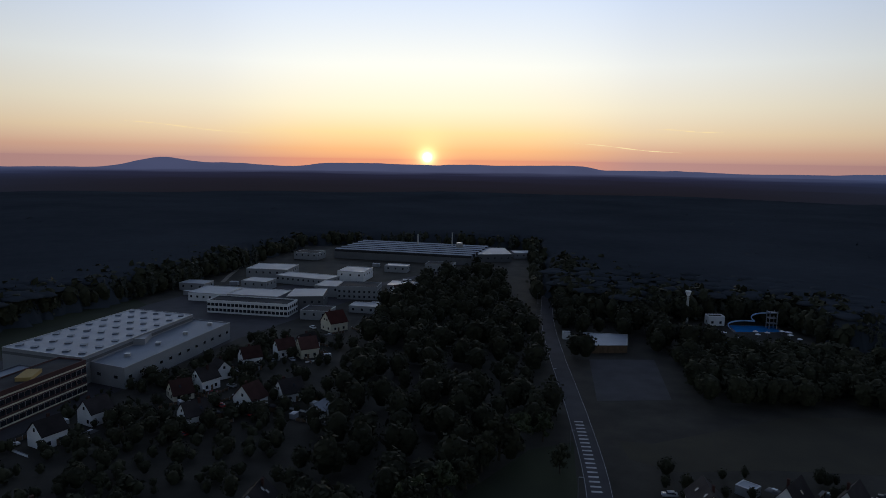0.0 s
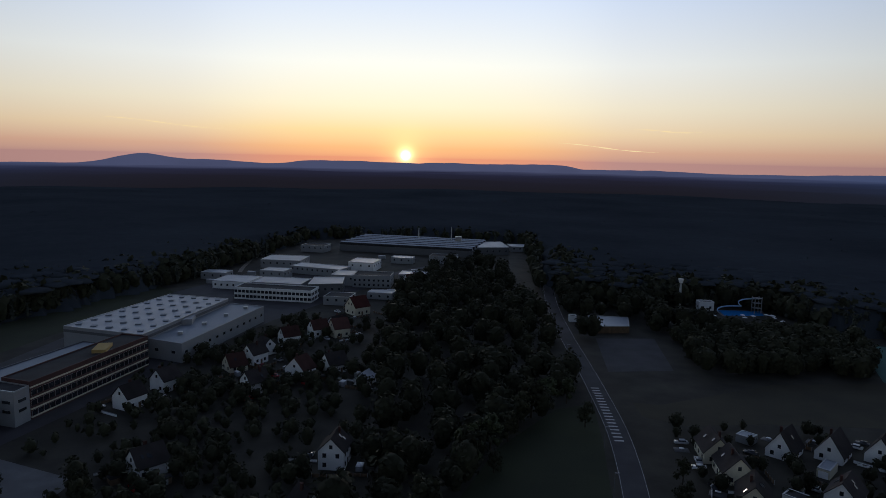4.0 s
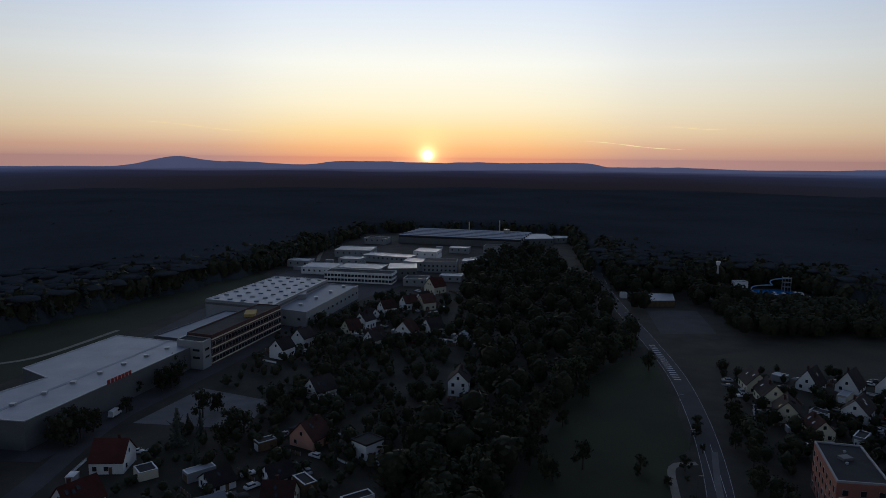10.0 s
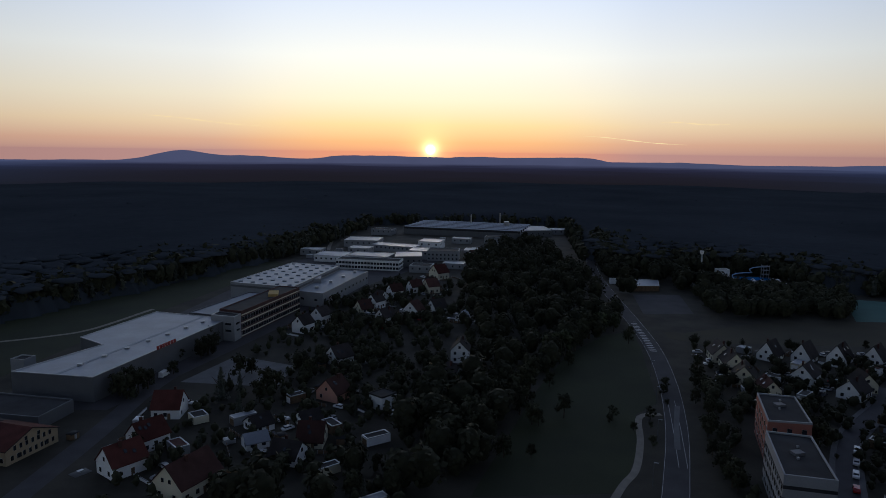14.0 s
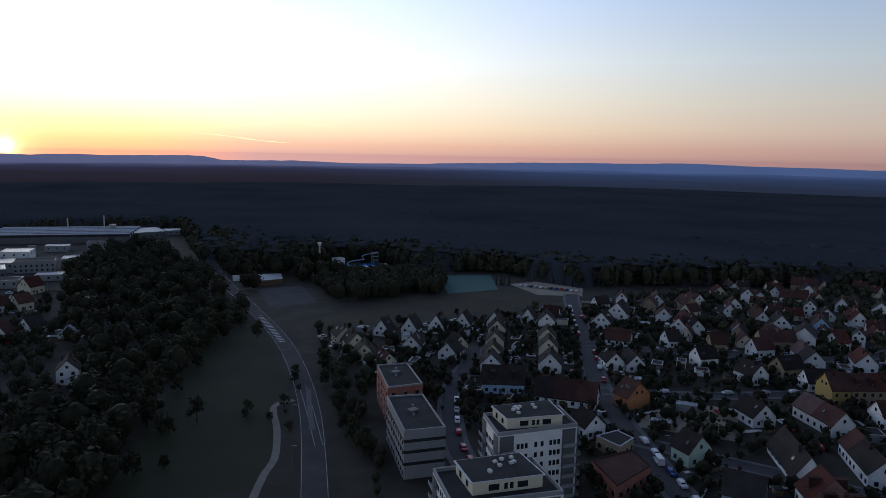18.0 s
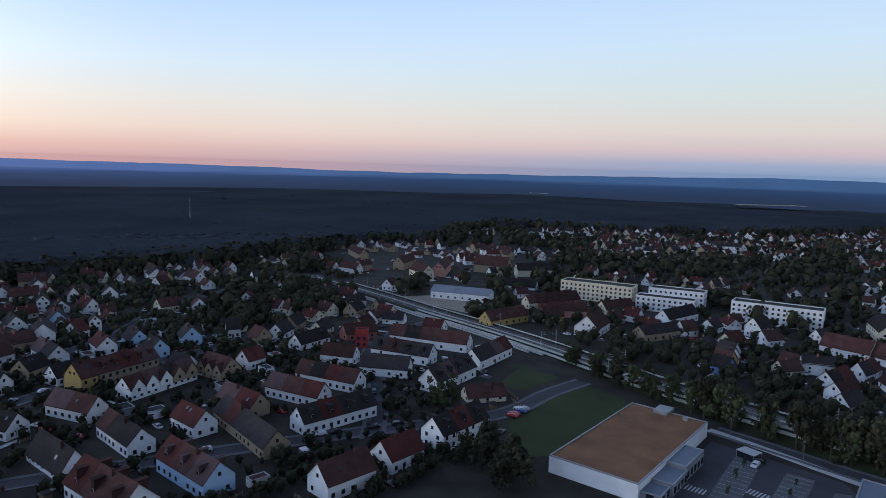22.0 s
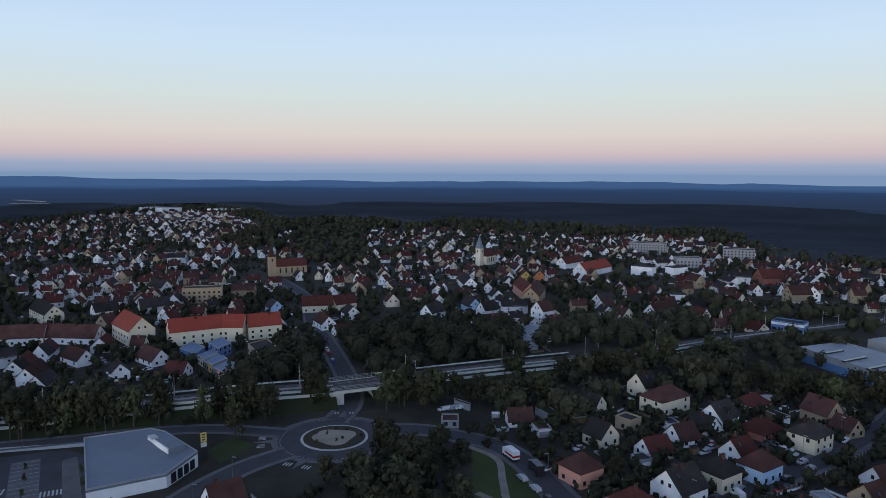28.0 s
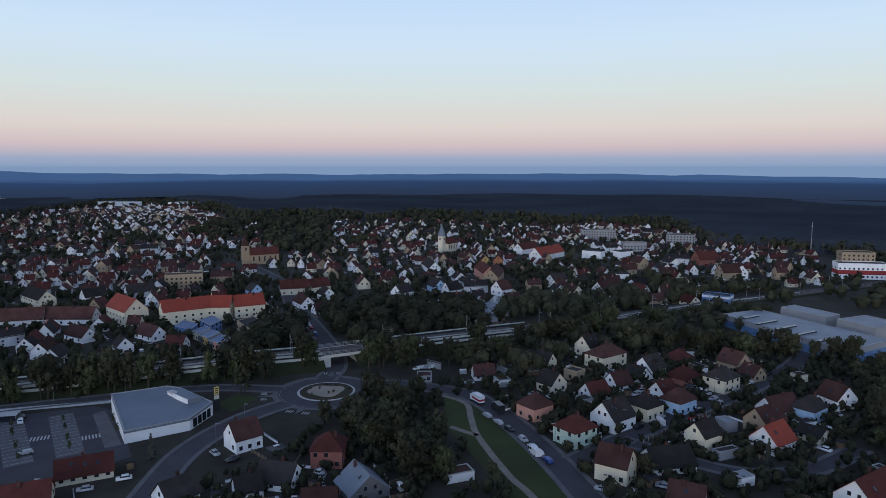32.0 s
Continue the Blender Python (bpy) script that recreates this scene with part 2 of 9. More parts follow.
M = {
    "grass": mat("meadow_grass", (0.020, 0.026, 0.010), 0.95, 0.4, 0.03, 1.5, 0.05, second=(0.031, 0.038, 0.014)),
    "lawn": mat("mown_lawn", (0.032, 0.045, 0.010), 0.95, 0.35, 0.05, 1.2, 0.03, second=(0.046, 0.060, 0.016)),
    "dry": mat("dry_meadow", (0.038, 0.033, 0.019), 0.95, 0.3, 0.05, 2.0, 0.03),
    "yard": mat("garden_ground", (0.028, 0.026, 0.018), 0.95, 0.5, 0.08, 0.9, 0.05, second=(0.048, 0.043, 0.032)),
    "asphalt": mat("asphalt", (0.052, 0.050, 0.055), 0.88, 0.2, 0.15, 5.0, 0.01),
    "asphalt_old": mat("worn_asphalt", (0.044, 0.042, 0.046), 0.9, 0.25, 0.12, 4.0, 0.01),
    "paving": mat("concrete_paving", (0.11, 0.11, 0.112), 0.9, 0.2, 0.2, 3.0, 0.01),
    "gravel": mat("gravel_path", (0.20, 0.18, 0.15), 0.95, 0.2, 0.3, 5.0, 0.02),
    "paint": mat("road_paint", (0.42, 0.42, 0.41), 0.7, 0.15, 0.6, 6.0),
    "concrete": mat("concrete", (0.42, 0.42, 0.40), 0.9, 0.2, 0.3, 4.0, 0.01),
    "white": mat("white_render", (0.71, 0.71, 0.705), 0.9, 0.10, 0.25, 5.0, 0.004, random_hue=0.12),
    "cream": mat("cream_render", (0.60, 0.55, 0.42), 0.9, 0.08, 0.25, 5.0, 0.004, random_hue=0.1),
    "yellow": mat("yellow_render", (0.38, 0.27, 0.10), 0.9, 0.1, 0.25, 5.0, 0.004),
    "tan": mat("tan_render", (0.31, 0.24, 0.16), 0.9, 0.1, 0.25, 5.0, 0.004),
    "orange": mat("orange_render", (0.40, 0.17, 0.075), 0.9, 0.1, 0.25, 5.0, 0.004),
    "pink": mat("salmon_render", (0.50, 0.26, 0.20), 0.9, 0.1, 0.25, 5.0, 0.004),
    "brick": mat("red_brown_render", (0.26, 0.105, 0.08), 0.9, 0.15, 0.25, 6.0, 0.006),
    "oxide": mat("dark_oxide_red_panels", (0.075, 0.036, 0.033), 0.8, 0.15, 0.25, 5.0, 0.004),
    "red": mat("red_render", (0.26, 0.035, 0.035), 0.85, 0.1, 0.25, 5.0),
    "palegreen": mat("pale_green_render", (0.42, 0.52, 0.44), 0.9, 0.08, 0.25, 5.0, 0.004),
    "paleblue": mat("pale_blue_render", (0.36, 0.50, 0.66), 0.9, 0.08, 0.25, 5.0, 0.004),
    "blue": mat("blue_panels", (0.10, 0.18, 0.34), 0.7, 0.1, 0.25, 5.0),
    "grey": mat("grey_cladding", (0.105, 0.108, 0.116), 0.6, 0.1, 0.2, 3.0),
    "lightgrey": mat("light_grey_cladding", (0.25, 0.255, 0.265), 0.6, 0.08, 0.2, 3.0),
    "roof_dark": mat("dark_roof_tiles", (0.031, 0.027, 0.027), 0.9, 0.3, 0.3, 3.0, 0.03, random_hue=0.35, gloss=0.12),
    "roof_brown": mat("brown_roof_tiles", (0.060, 0.030, 0.026), 0.9, 0.3, 0.3, 3.0, 0.03, random_hue=0.3, gloss=0.12),
    "roof_red": mat("red_roof_tiles", (0.072, 0.025, 0.021), 0.9, 0.25, 0.3, 3.0, 0.03, random_hue=0.2, gloss=0.12),
    "roof_bright": mat("new_red_roof_tiles", (0.215, 0.040, 0.024), 0.8, 0.12, 0.3, 3.0, 0.03),
    "roof_purple": mat("violet_brown_roof_tiles", (0.078, 0.046, 0.047), 0.85, 0.2, 0.3, 3.0, 0.03),
    "roof_flat": mat("bitumen_roof", (0.028, 0.028, 0.030), 0.95, 0.4, 0.15, 2.0, 0.01),
    "roof_metal": mat("pale_sheet_roof", (0.175, 0.195, 0.23), 0.5, 0.2, 0.1, 1.5, gloss=0.6),
    "roof_steel": mat("blue_grey_sheet_roof", (0.13, 0.155, 0.19), 0.6, 0.15, 0.08, 1.5, gloss=0.5),
    "roof_blue": mat("blue_sheet_roof", (0.12, 0.17, 0.27), 0.6, 0.15, 0.08, 1.5, gloss=0.5),
    "roof_green": mat("planted_brown_roof", (0.20, 0.100, 0.048), 0.95, 0.25, 0.12, 2.5, 0.03),
    "glass": mat("window_glass", (0.018, 0.022, 0.028), 0.12, 0.2, 0.5, 4.0, gloss=0.6),
    "frame": mat("white_window_frame", (0.55, 0.55, 0.54), 0.6, 0.05, 1.0, 8.0),
    "wood": mat("weathered_wood", (0.13, 0.085, 0.05), 0.85, 0.3, 0.8, 8.0, 0.01),
    "metal": mat("galvanised_steel", (0.34, 0.35, 0.36), 0.45, 0.1, 0.5, 5.0, metal=0.6),
    "rail": mat("rail_steel", (0.36, 0.34, 0.33), 0.35, 0.2, 0.5, 5.0, metal=0.7),
    "ballast": mat("track_ballast", (0.07, 0.064, 0.06), 0.95, 0.25, 0.4, 3.0, 0.05),
    "noisewall": mat("pale_green_grey_wall", (0.44, 0.45, 0.41), 0.85, 0.12, 0.2, 3.0),
    "leaf": mat("leaves", (0.038, 0.040, 0.025), 0.9, 0.4, 0.22, 1.4, 0.0, random_hue=0.3, second=(0.052, 0.053, 0.031), gloss=0.12),
    "leaf_light": mat("light_leaves", (0.048, 0.058, 0.025), 0.85, 0.3, 0.3, 1.8, 0.0, random_hue=0.25, second=(0.062, 0.072, 0.031)),
    "needle": mat("dark_needles", (0.042, 0.046, 0.036), 0.85, 0.4, 0.3, 2.0, 0.0, random_hue=0.3),
    # the blue in this base colour stands for haze over the forest
    "canopy": mat("hazed_pine_canopy", (0.043, 0.050, 0.058), 1.0, 0.2, 0.006, 0.1, 0.0, second=(0.056, 0.064, 0.073), gloss=0.0, island=0.08),
    "bark": mat("bark", (0.055, 0.042, 0.03), 0.95, 0.3, 1.0, 8.0, 0.02),
    "carpaint": mat("car_paint_white", (0.62, 0.62, 0.62), 0.25, 0.05, 1.0, 6.0, gloss=0.6),
    "carblack": mat("car_paint_black", (0.02, 0.02, 0.022), 0.25, 0.1, 1.0, 6.0, gloss=0.6),
    "carsilver": mat("car_paint_silver", (0.32, 0.33, 0.35), 0.3, 0.05, 1.0, 6.0, gloss=0.6),
    "carred": mat("car_paint_red", (0.32, 0.02, 0.02), 0.25, 0.05, 1.0, 6.0, gloss=0.6),
    "carblue": mat("car_paint_blue", (0.03, 0.06, 0.2), 0.25, 0.05, 1.0, 6.0, gloss=0.6),
    "tyre": mat("tyre_rubber", (0.02, 0.02, 0.02), 0.9, 0.1, 2.0, 8.0),
    "pool": mat("pool_water", (0.02, 0.22, 0.55), 0.08, 0.1, 0.2, 1.0, gloss=0.6),
    "turf": mat("tennis_turf", (0.05, 0.12, 0.105), 0.9, 0.1, 0.1, 2.0),
    "sign_yellow": mat("yellow_sign", (0.42, 0.34, 0.12), 0.6, 0.05, 1.0, 6.0),
    "sand": mat("sandy_ground", (0.27, 0.235, 0.18), 0.95, 0.25, 0.15, 2.5, 0.02),
}


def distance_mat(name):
    """Land far off: a plain glowing backdrop with the evening air's haze painted in, paler and bluer with distance, dim
    and violet towards the sun.
    """
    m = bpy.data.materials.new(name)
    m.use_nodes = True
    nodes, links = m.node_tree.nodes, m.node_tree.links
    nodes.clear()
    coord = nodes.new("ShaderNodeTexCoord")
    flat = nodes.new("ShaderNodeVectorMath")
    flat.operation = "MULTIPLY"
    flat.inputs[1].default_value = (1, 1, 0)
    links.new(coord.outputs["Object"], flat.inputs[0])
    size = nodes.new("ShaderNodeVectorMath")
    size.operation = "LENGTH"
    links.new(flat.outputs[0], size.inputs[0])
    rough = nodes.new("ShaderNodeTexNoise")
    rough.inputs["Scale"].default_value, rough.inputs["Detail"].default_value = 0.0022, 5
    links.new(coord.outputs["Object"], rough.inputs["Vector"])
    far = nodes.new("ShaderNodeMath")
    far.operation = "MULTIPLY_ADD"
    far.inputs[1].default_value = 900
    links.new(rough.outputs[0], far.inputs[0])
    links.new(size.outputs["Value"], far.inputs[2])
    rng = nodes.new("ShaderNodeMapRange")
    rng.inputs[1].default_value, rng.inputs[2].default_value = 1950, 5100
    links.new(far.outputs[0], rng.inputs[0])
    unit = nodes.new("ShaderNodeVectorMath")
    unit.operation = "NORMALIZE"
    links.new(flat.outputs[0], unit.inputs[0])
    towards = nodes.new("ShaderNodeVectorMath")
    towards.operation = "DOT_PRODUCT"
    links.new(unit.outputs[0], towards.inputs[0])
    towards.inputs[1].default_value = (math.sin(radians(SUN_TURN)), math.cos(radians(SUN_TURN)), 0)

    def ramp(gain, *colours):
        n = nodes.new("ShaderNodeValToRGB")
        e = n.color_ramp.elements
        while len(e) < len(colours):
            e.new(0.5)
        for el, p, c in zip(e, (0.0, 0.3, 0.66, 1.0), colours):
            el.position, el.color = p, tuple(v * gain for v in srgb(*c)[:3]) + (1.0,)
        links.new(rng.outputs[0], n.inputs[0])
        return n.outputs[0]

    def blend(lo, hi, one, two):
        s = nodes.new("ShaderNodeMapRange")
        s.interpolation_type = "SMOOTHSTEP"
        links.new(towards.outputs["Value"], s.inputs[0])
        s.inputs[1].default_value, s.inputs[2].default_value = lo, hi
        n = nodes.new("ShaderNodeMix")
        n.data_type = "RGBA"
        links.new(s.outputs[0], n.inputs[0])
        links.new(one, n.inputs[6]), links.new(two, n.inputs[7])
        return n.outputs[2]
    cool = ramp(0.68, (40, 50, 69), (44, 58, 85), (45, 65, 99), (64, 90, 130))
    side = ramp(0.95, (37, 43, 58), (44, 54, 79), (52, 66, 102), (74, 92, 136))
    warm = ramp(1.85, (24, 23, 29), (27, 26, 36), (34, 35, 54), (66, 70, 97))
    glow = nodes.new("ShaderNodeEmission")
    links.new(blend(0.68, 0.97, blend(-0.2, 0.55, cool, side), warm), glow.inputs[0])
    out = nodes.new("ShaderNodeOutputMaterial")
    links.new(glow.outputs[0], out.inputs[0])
    return m


HILLS = distance_mat("far_land_haze_glow")


# ---- building blocks ----
def part(name, bm, material, parent=None, label=""):
    me = bpy.data.meshes.new(name)
    bm.to_mesh(me)
    bm.free()
    for m in material if isinstance(material, (list, tuple)) else [material]:
        me.materials.append(M[m] if isinstance(m, str) else m)
    ob = new(name, me)
    ob.parent = parent
    if label:
        ob["label"] = label
    return ob


def box_into(bm, x0, y0, z0, x1, y1, z1, mi=0, bevel=0.0):
    vs = [bm.verts.new(p) for p in ((x0, y0, z0), (x1, y0, z0), (x1, y1, z0), (x0, y1, z0), (x0, y0, z1), (x1, y0, z1), (x1, y1, z1), (x0, y1, z1))]
    for q in ((3, 2, 1, 0), (4, 5, 6, 7), (0, 1, 5, 4), (1, 2, 6, 5), (2, 3, 7, 6), (3, 0, 4, 7)):
        bm.faces.new([vs[i] for i in q]).material_index = mi
    return vs


def prism_into(bm, outline, z0, z1, mi=0):
    """An upright prism over an outline in order."""
    lo = [bm.verts.new((x, y, z0)) for x, y in outline]
    hi = [bm.verts.new((x, y, z1)) for x, y in outline]
    n = len(outline)
    area = sum(outline[i][0] * outline[(i + 1) % n][1] - outline[(i + 1) % n][0] * outline[i][1] for i in range(n))
    if area < 0:
        lo.reverse(), hi.reverse()
    bm.faces.new(hi).material_index = mi
    bm.faces.new(lo[::-1]).material_index = mi
    for i in range(n):
        bm.faces.new((lo[i], lo[(i + 1) % n], hi[(i + 1) % n], hi[i])).material_index = mi


def smooth_line(pts, step=4.0):
    """Points along a soft curve through pts."""
    out = []
    p = [Vector(q).to_2d() for q in pts]
    p = [p[0] * 2 - p[1], *p, p[-1] * 2 - p[-2]]
    for i in range(1, len(p) - 2):
        a, b, c, d = p[i - 1], p[i], p[i + 1], p[i + 2]
        n = max(1, int((c - b).length / step))
        for k in range(n):
            t = k / n
            out.append(0.5 * (2 * b + (c - a) * t + (2 * a - 5 * b + 4 * c - d) * t * t + (3 * b - a - 3 * c + d) * t ** 3))
    out.append(p[-2])
    return out


def sides(line, off):
    out = []
    for i, q in enumerate(line):
        d = (line[min(i + 1, len(line) - 1)] - line[max(i - 1, 0)]).normalized()
        out.append(q + Vector((-d.y, d.x)) * off)
    return out


def strip(name, pts, half, z, thick, material, step=4.0, off=0.0):
    """A band along a line, with real thickness."""
    line = smooth_line(pts, step)
    a, b = sides(line, off + half), sides(line, off - half)
    bm = bmesh.new()
    rows = [[bm.verts.new((p.x, p.y, h)) for p, h in ((l, z - thick), (l, z), (r, z), (r, z - thick))] for l, r in zip(a, b)]
    for p, q in zip(rows, rows[1:]):
        for i in range(3):
            bm.faces.new((p[i], p[i + 1], q[i + 1], q[i]))
    bm.faces.new(rows[0][::-1]), bm.faces.new(rows[-1])
    bmesh.ops.recalc_face_normals(bm, faces=bm.faces)
    return part(name, bm, material)


def slab(name, outline, z, thick, material):
    bm = bmesh.new()
    prism_into(bm, outline, z - thick, z)
    return part(name, bm, material)


def line_points(a, b, n):
    a, b = Vector(a), Vector(b)
    return [a.lerp(b, (i + 0.5) / n) for i in range(n)]


# ---- ground, woods and distance ----
bm = bmesh.new()
rings = [0, 60, 120, 200, 300, 420, 560, 740, 960, 1300, 1800, 2500, 3400, 4850]
fans = 96
grid = [[bm.verts.new((r * math.cos(2 * math.pi * k / fans), r * math.sin(2 * math.pi * k / fans), 0)) for k in range(fans)] for r in rings[1:]]
mid = bm.verts.new((0, 0, 0))
for k in range(fans):
    bm.faces.new((mid, grid[0][k], grid[0][(k + 1) % fans]))
    for a, b in zip(grid, grid[1:]):
        bm.faces.new((a[k], b[k], b[(k + 1) % fans], a[(k + 1) % fans]))
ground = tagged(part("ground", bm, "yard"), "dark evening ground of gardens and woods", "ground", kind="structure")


def inside(poly, x, y):
    hit, n = False, len(poly)
    for i in range(n):
        (xa, ya), (xb, yb) = poly[i], poly[i - 1]
        if (ya > y) != (yb > y) and x < (xb - xa) * (y - ya) / (yb - ya) + xa:
            hit = not hit
    return hit


# the open land: town, works and meadows; the woods lie all round it
OPEN = [(-330, -20), (-292, 120), (-278, 230), (-235, 330), (-205, 440), (-182, 560), (-165, 700), (-60, 722), (72, 690), (66, 560), (56, 430), (92, 372), (112, 398), (186, 398),
        (196, 335), (250, 300), (262, 238), (362, 196), (436, 142), (505, 66), (570, 28), (640, 0), (700, -50), (720, -110), (890, -140), (985, -250), (925, -370), (935, -630), (990, -710), (1100, -960), (1260, -1300), (1180, -1390),
        (985, -1320), (680, -1060), (650, -1150), (580, -1165), (420, -1060), (440, -1225), (244, -1195), (100, -1150), (-20, -1170), (-75, -885), (-245, -820), (-330, -690), (-340, -420), (-360, -200)]


def hill_height(turn):
    """Height of the skyline above the plain towards a bearing in degrees from north to the right."""
    h = 14 + 16 * noise.noise((math.cos(radians(turn)) * 3, math.sin(radians(turn)) * 3, 0.3)) + 7 * noise.noise((turn * 0.25, 1.7, 0)) + 2.5 * noise.noise((turn * 1.1, 4.7, 0))
    h = max(h, 3)

    def bump(at, wide, tall, flat=2.0):
        return tall * math.exp(-abs((turn - at) / wide) ** flat)
    h += bump(-24.0, 2.6, 60, 2.0) + bump(-18.5, 4.2, 26, 2.0) + bump(-10.2, 2.9, 38, 3.0) + bump(-4.6, 3.4, 34, 4.0) + bump(4.6, 6.2, 36, 10.0)
    h += 27 * max(0.0, min(1.0, (turn - 92) / 24, (158 - turn) / 30))
    if abs(turn) > 70:
        h += 15 * min(1, (abs(turn) - 70) / 20)
    h += bump(50, 14, 40, 2.0) + bump(14, 8, 22) + bump(36, 10, 22) + bump(70, 10, 14)
    return h


bm = bmesh.new()
row = []
for k in range(1441):
    turn = -180 + k * 0.25
    a = radians(turn)
    h = hill_height(turn)
    c, s = math.sin(a), math.cos(a)
    row.append([bm.verts.new((c * r, s * r, z)) for r, z in ((4600, -5), (4640, h * 0.55 + 4), (4700, h + 6), (4860, -5))])
for p, q in zip(row, row[1:]):
    for i in range(3):
        bm.faces.new((p[i], q[i], q[i + 1], p[i + 1]))
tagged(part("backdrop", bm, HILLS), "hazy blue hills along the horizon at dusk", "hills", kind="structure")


# the wooded plain beyond the town, so far off that only the air's colour shows
bm = bmesh.new()
rows = []
for j in range(50):
    dist = 1560 * (4850 / 1560) ** (j / 49)
    ring = []
    for k in range(360):
        a = radians(k)
        x, y = dist * math.cos(a), dist * math.sin(a)
        z = 11 + 7 * noise.noise((x * 0.0016, y * 0.0016, 3.1)) + 3 * noise.noise((x * 0.006, y * 0.006, 7.7)) + (-14 if j == 0 else 0)
        ring.append(bm.verts.new((x, y, z)))
    rows.append(ring)
for p, q in zip(rows, rows[1:]):
    for k in range(360):
        quad = (p[k], q[k], q[(k + 1) % 360], p[(k + 1) % 360])
        if not any(inside(OPEN, v.co.x, v.co.y) for v in quad):
            bm.faces.new(quad)
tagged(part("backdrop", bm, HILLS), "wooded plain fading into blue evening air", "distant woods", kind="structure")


# thin evening cloud streaks low over the hills, their sunlight put in as emission
CLOUD = backdrop_mat("glowing_cloud", tuple(v * 1.5 for v in srgb(255, 224, 170)), tuple(v * 1.5 for v in srgb(255, 226, 176)), 400)


def streak(turn0, rise0, turn1, rise1, wide):
    bm = bmesh.new()
    prev = None
    for k in range(25):
        f = k / 24
        a, e = radians(turn0 + (turn1 - turn0) * f), radians(rise0 + (rise1 - rise0) * f + 0.05 * math.sin(f * 7))
        half = wide * math.sin(math.pi * min(1, f * 1.02)) ** 0.7 * (0.6 + 0.4 * math.sin(f * 23 + turn0)) + 0.4
        ring = [bm.verts.new((4540 * math.sin(a), 4540 * math.cos(a), 88 + 4540 * math.tan(e) + s * half)) for s in (-1, 1)]
        if prev:
            bm.faces.new((prev[0], ring[0], ring[1], prev[1]))
        prev = ring
    return tagged(part("backdrop", bm, CLOUD), "thin cloud streak low in the sky, its sunlight painted as glow", "cloud", kind="structure")


streak(9.0, 1.50, 17.3, 0.80, 3.2)
streak(15.2, 2.62, 20.4, 2.42, 3.0)
streak(-26.5, 2.6, -17.0, 1.9, 2.4)

# ---- stuff made of many alike pieces ----
def stuff_mesh(name, verts, faces, index, materials, label, category):
    """One mesh out of arrays of corners and four-cornered faces."""
    me = bpy.data.meshes.new(name)
    n = len(faces)
    me.vertices.add(len(verts))
    me.vertices.foreach_set("co", np.ascontiguousarray(verts, dtype=np.float32).ravel())
    me.loops.add(n * 4)
    me.loops.foreach_set("vertex_index", np.ascontiguousarray(faces, dtype=np.int32).ravel())
    me.polygons.add(n)
    me.polygons.foreach_set("loop_start", np.arange(0, n * 4, 4, dtype=np.int32))
    me.polygons.foreach_set("material_index", np.ascontiguousarray(index, dtype=np.int32))
    me.update(calc_edges=True)
    for m in materials:
        me.materials.append(M[m])
    return tagged(new(name, me), label, category, kind="stuff") if label else me


def spread(template, places):
    """Copies of a template (verts, quads, material indices) at places (x, y, z, turn, wide, tall), as joined arrays."""
    v, f, mi = template
    out_v, out_f = [], []
    for k, (x, y, z, a, w, h) in enumerate(places):
        c, s = math.cos(a) * w, math.sin(a) * w
        out_v.append(np.stack([v[:, 0] * c - v[:, 1] * s + x, v[:, 0] * s + v[:, 1] * c + y, v[:, 2] * h + z], 1))
        out_f.append(f + k * len(v))
    return np.concatenate(out_v), np.concatenate(out_f), np.tile(mi, len(places))


def join(parts):
    vs, fs, ms, n = [], [], [], 0
    for v, f, m in parts:
        vs.append(v), fs.append(f + n), ms.append(m)
        n += len(v)
    return np.concatenate(vs), np.concatenate(fs), np.concatenate(ms)


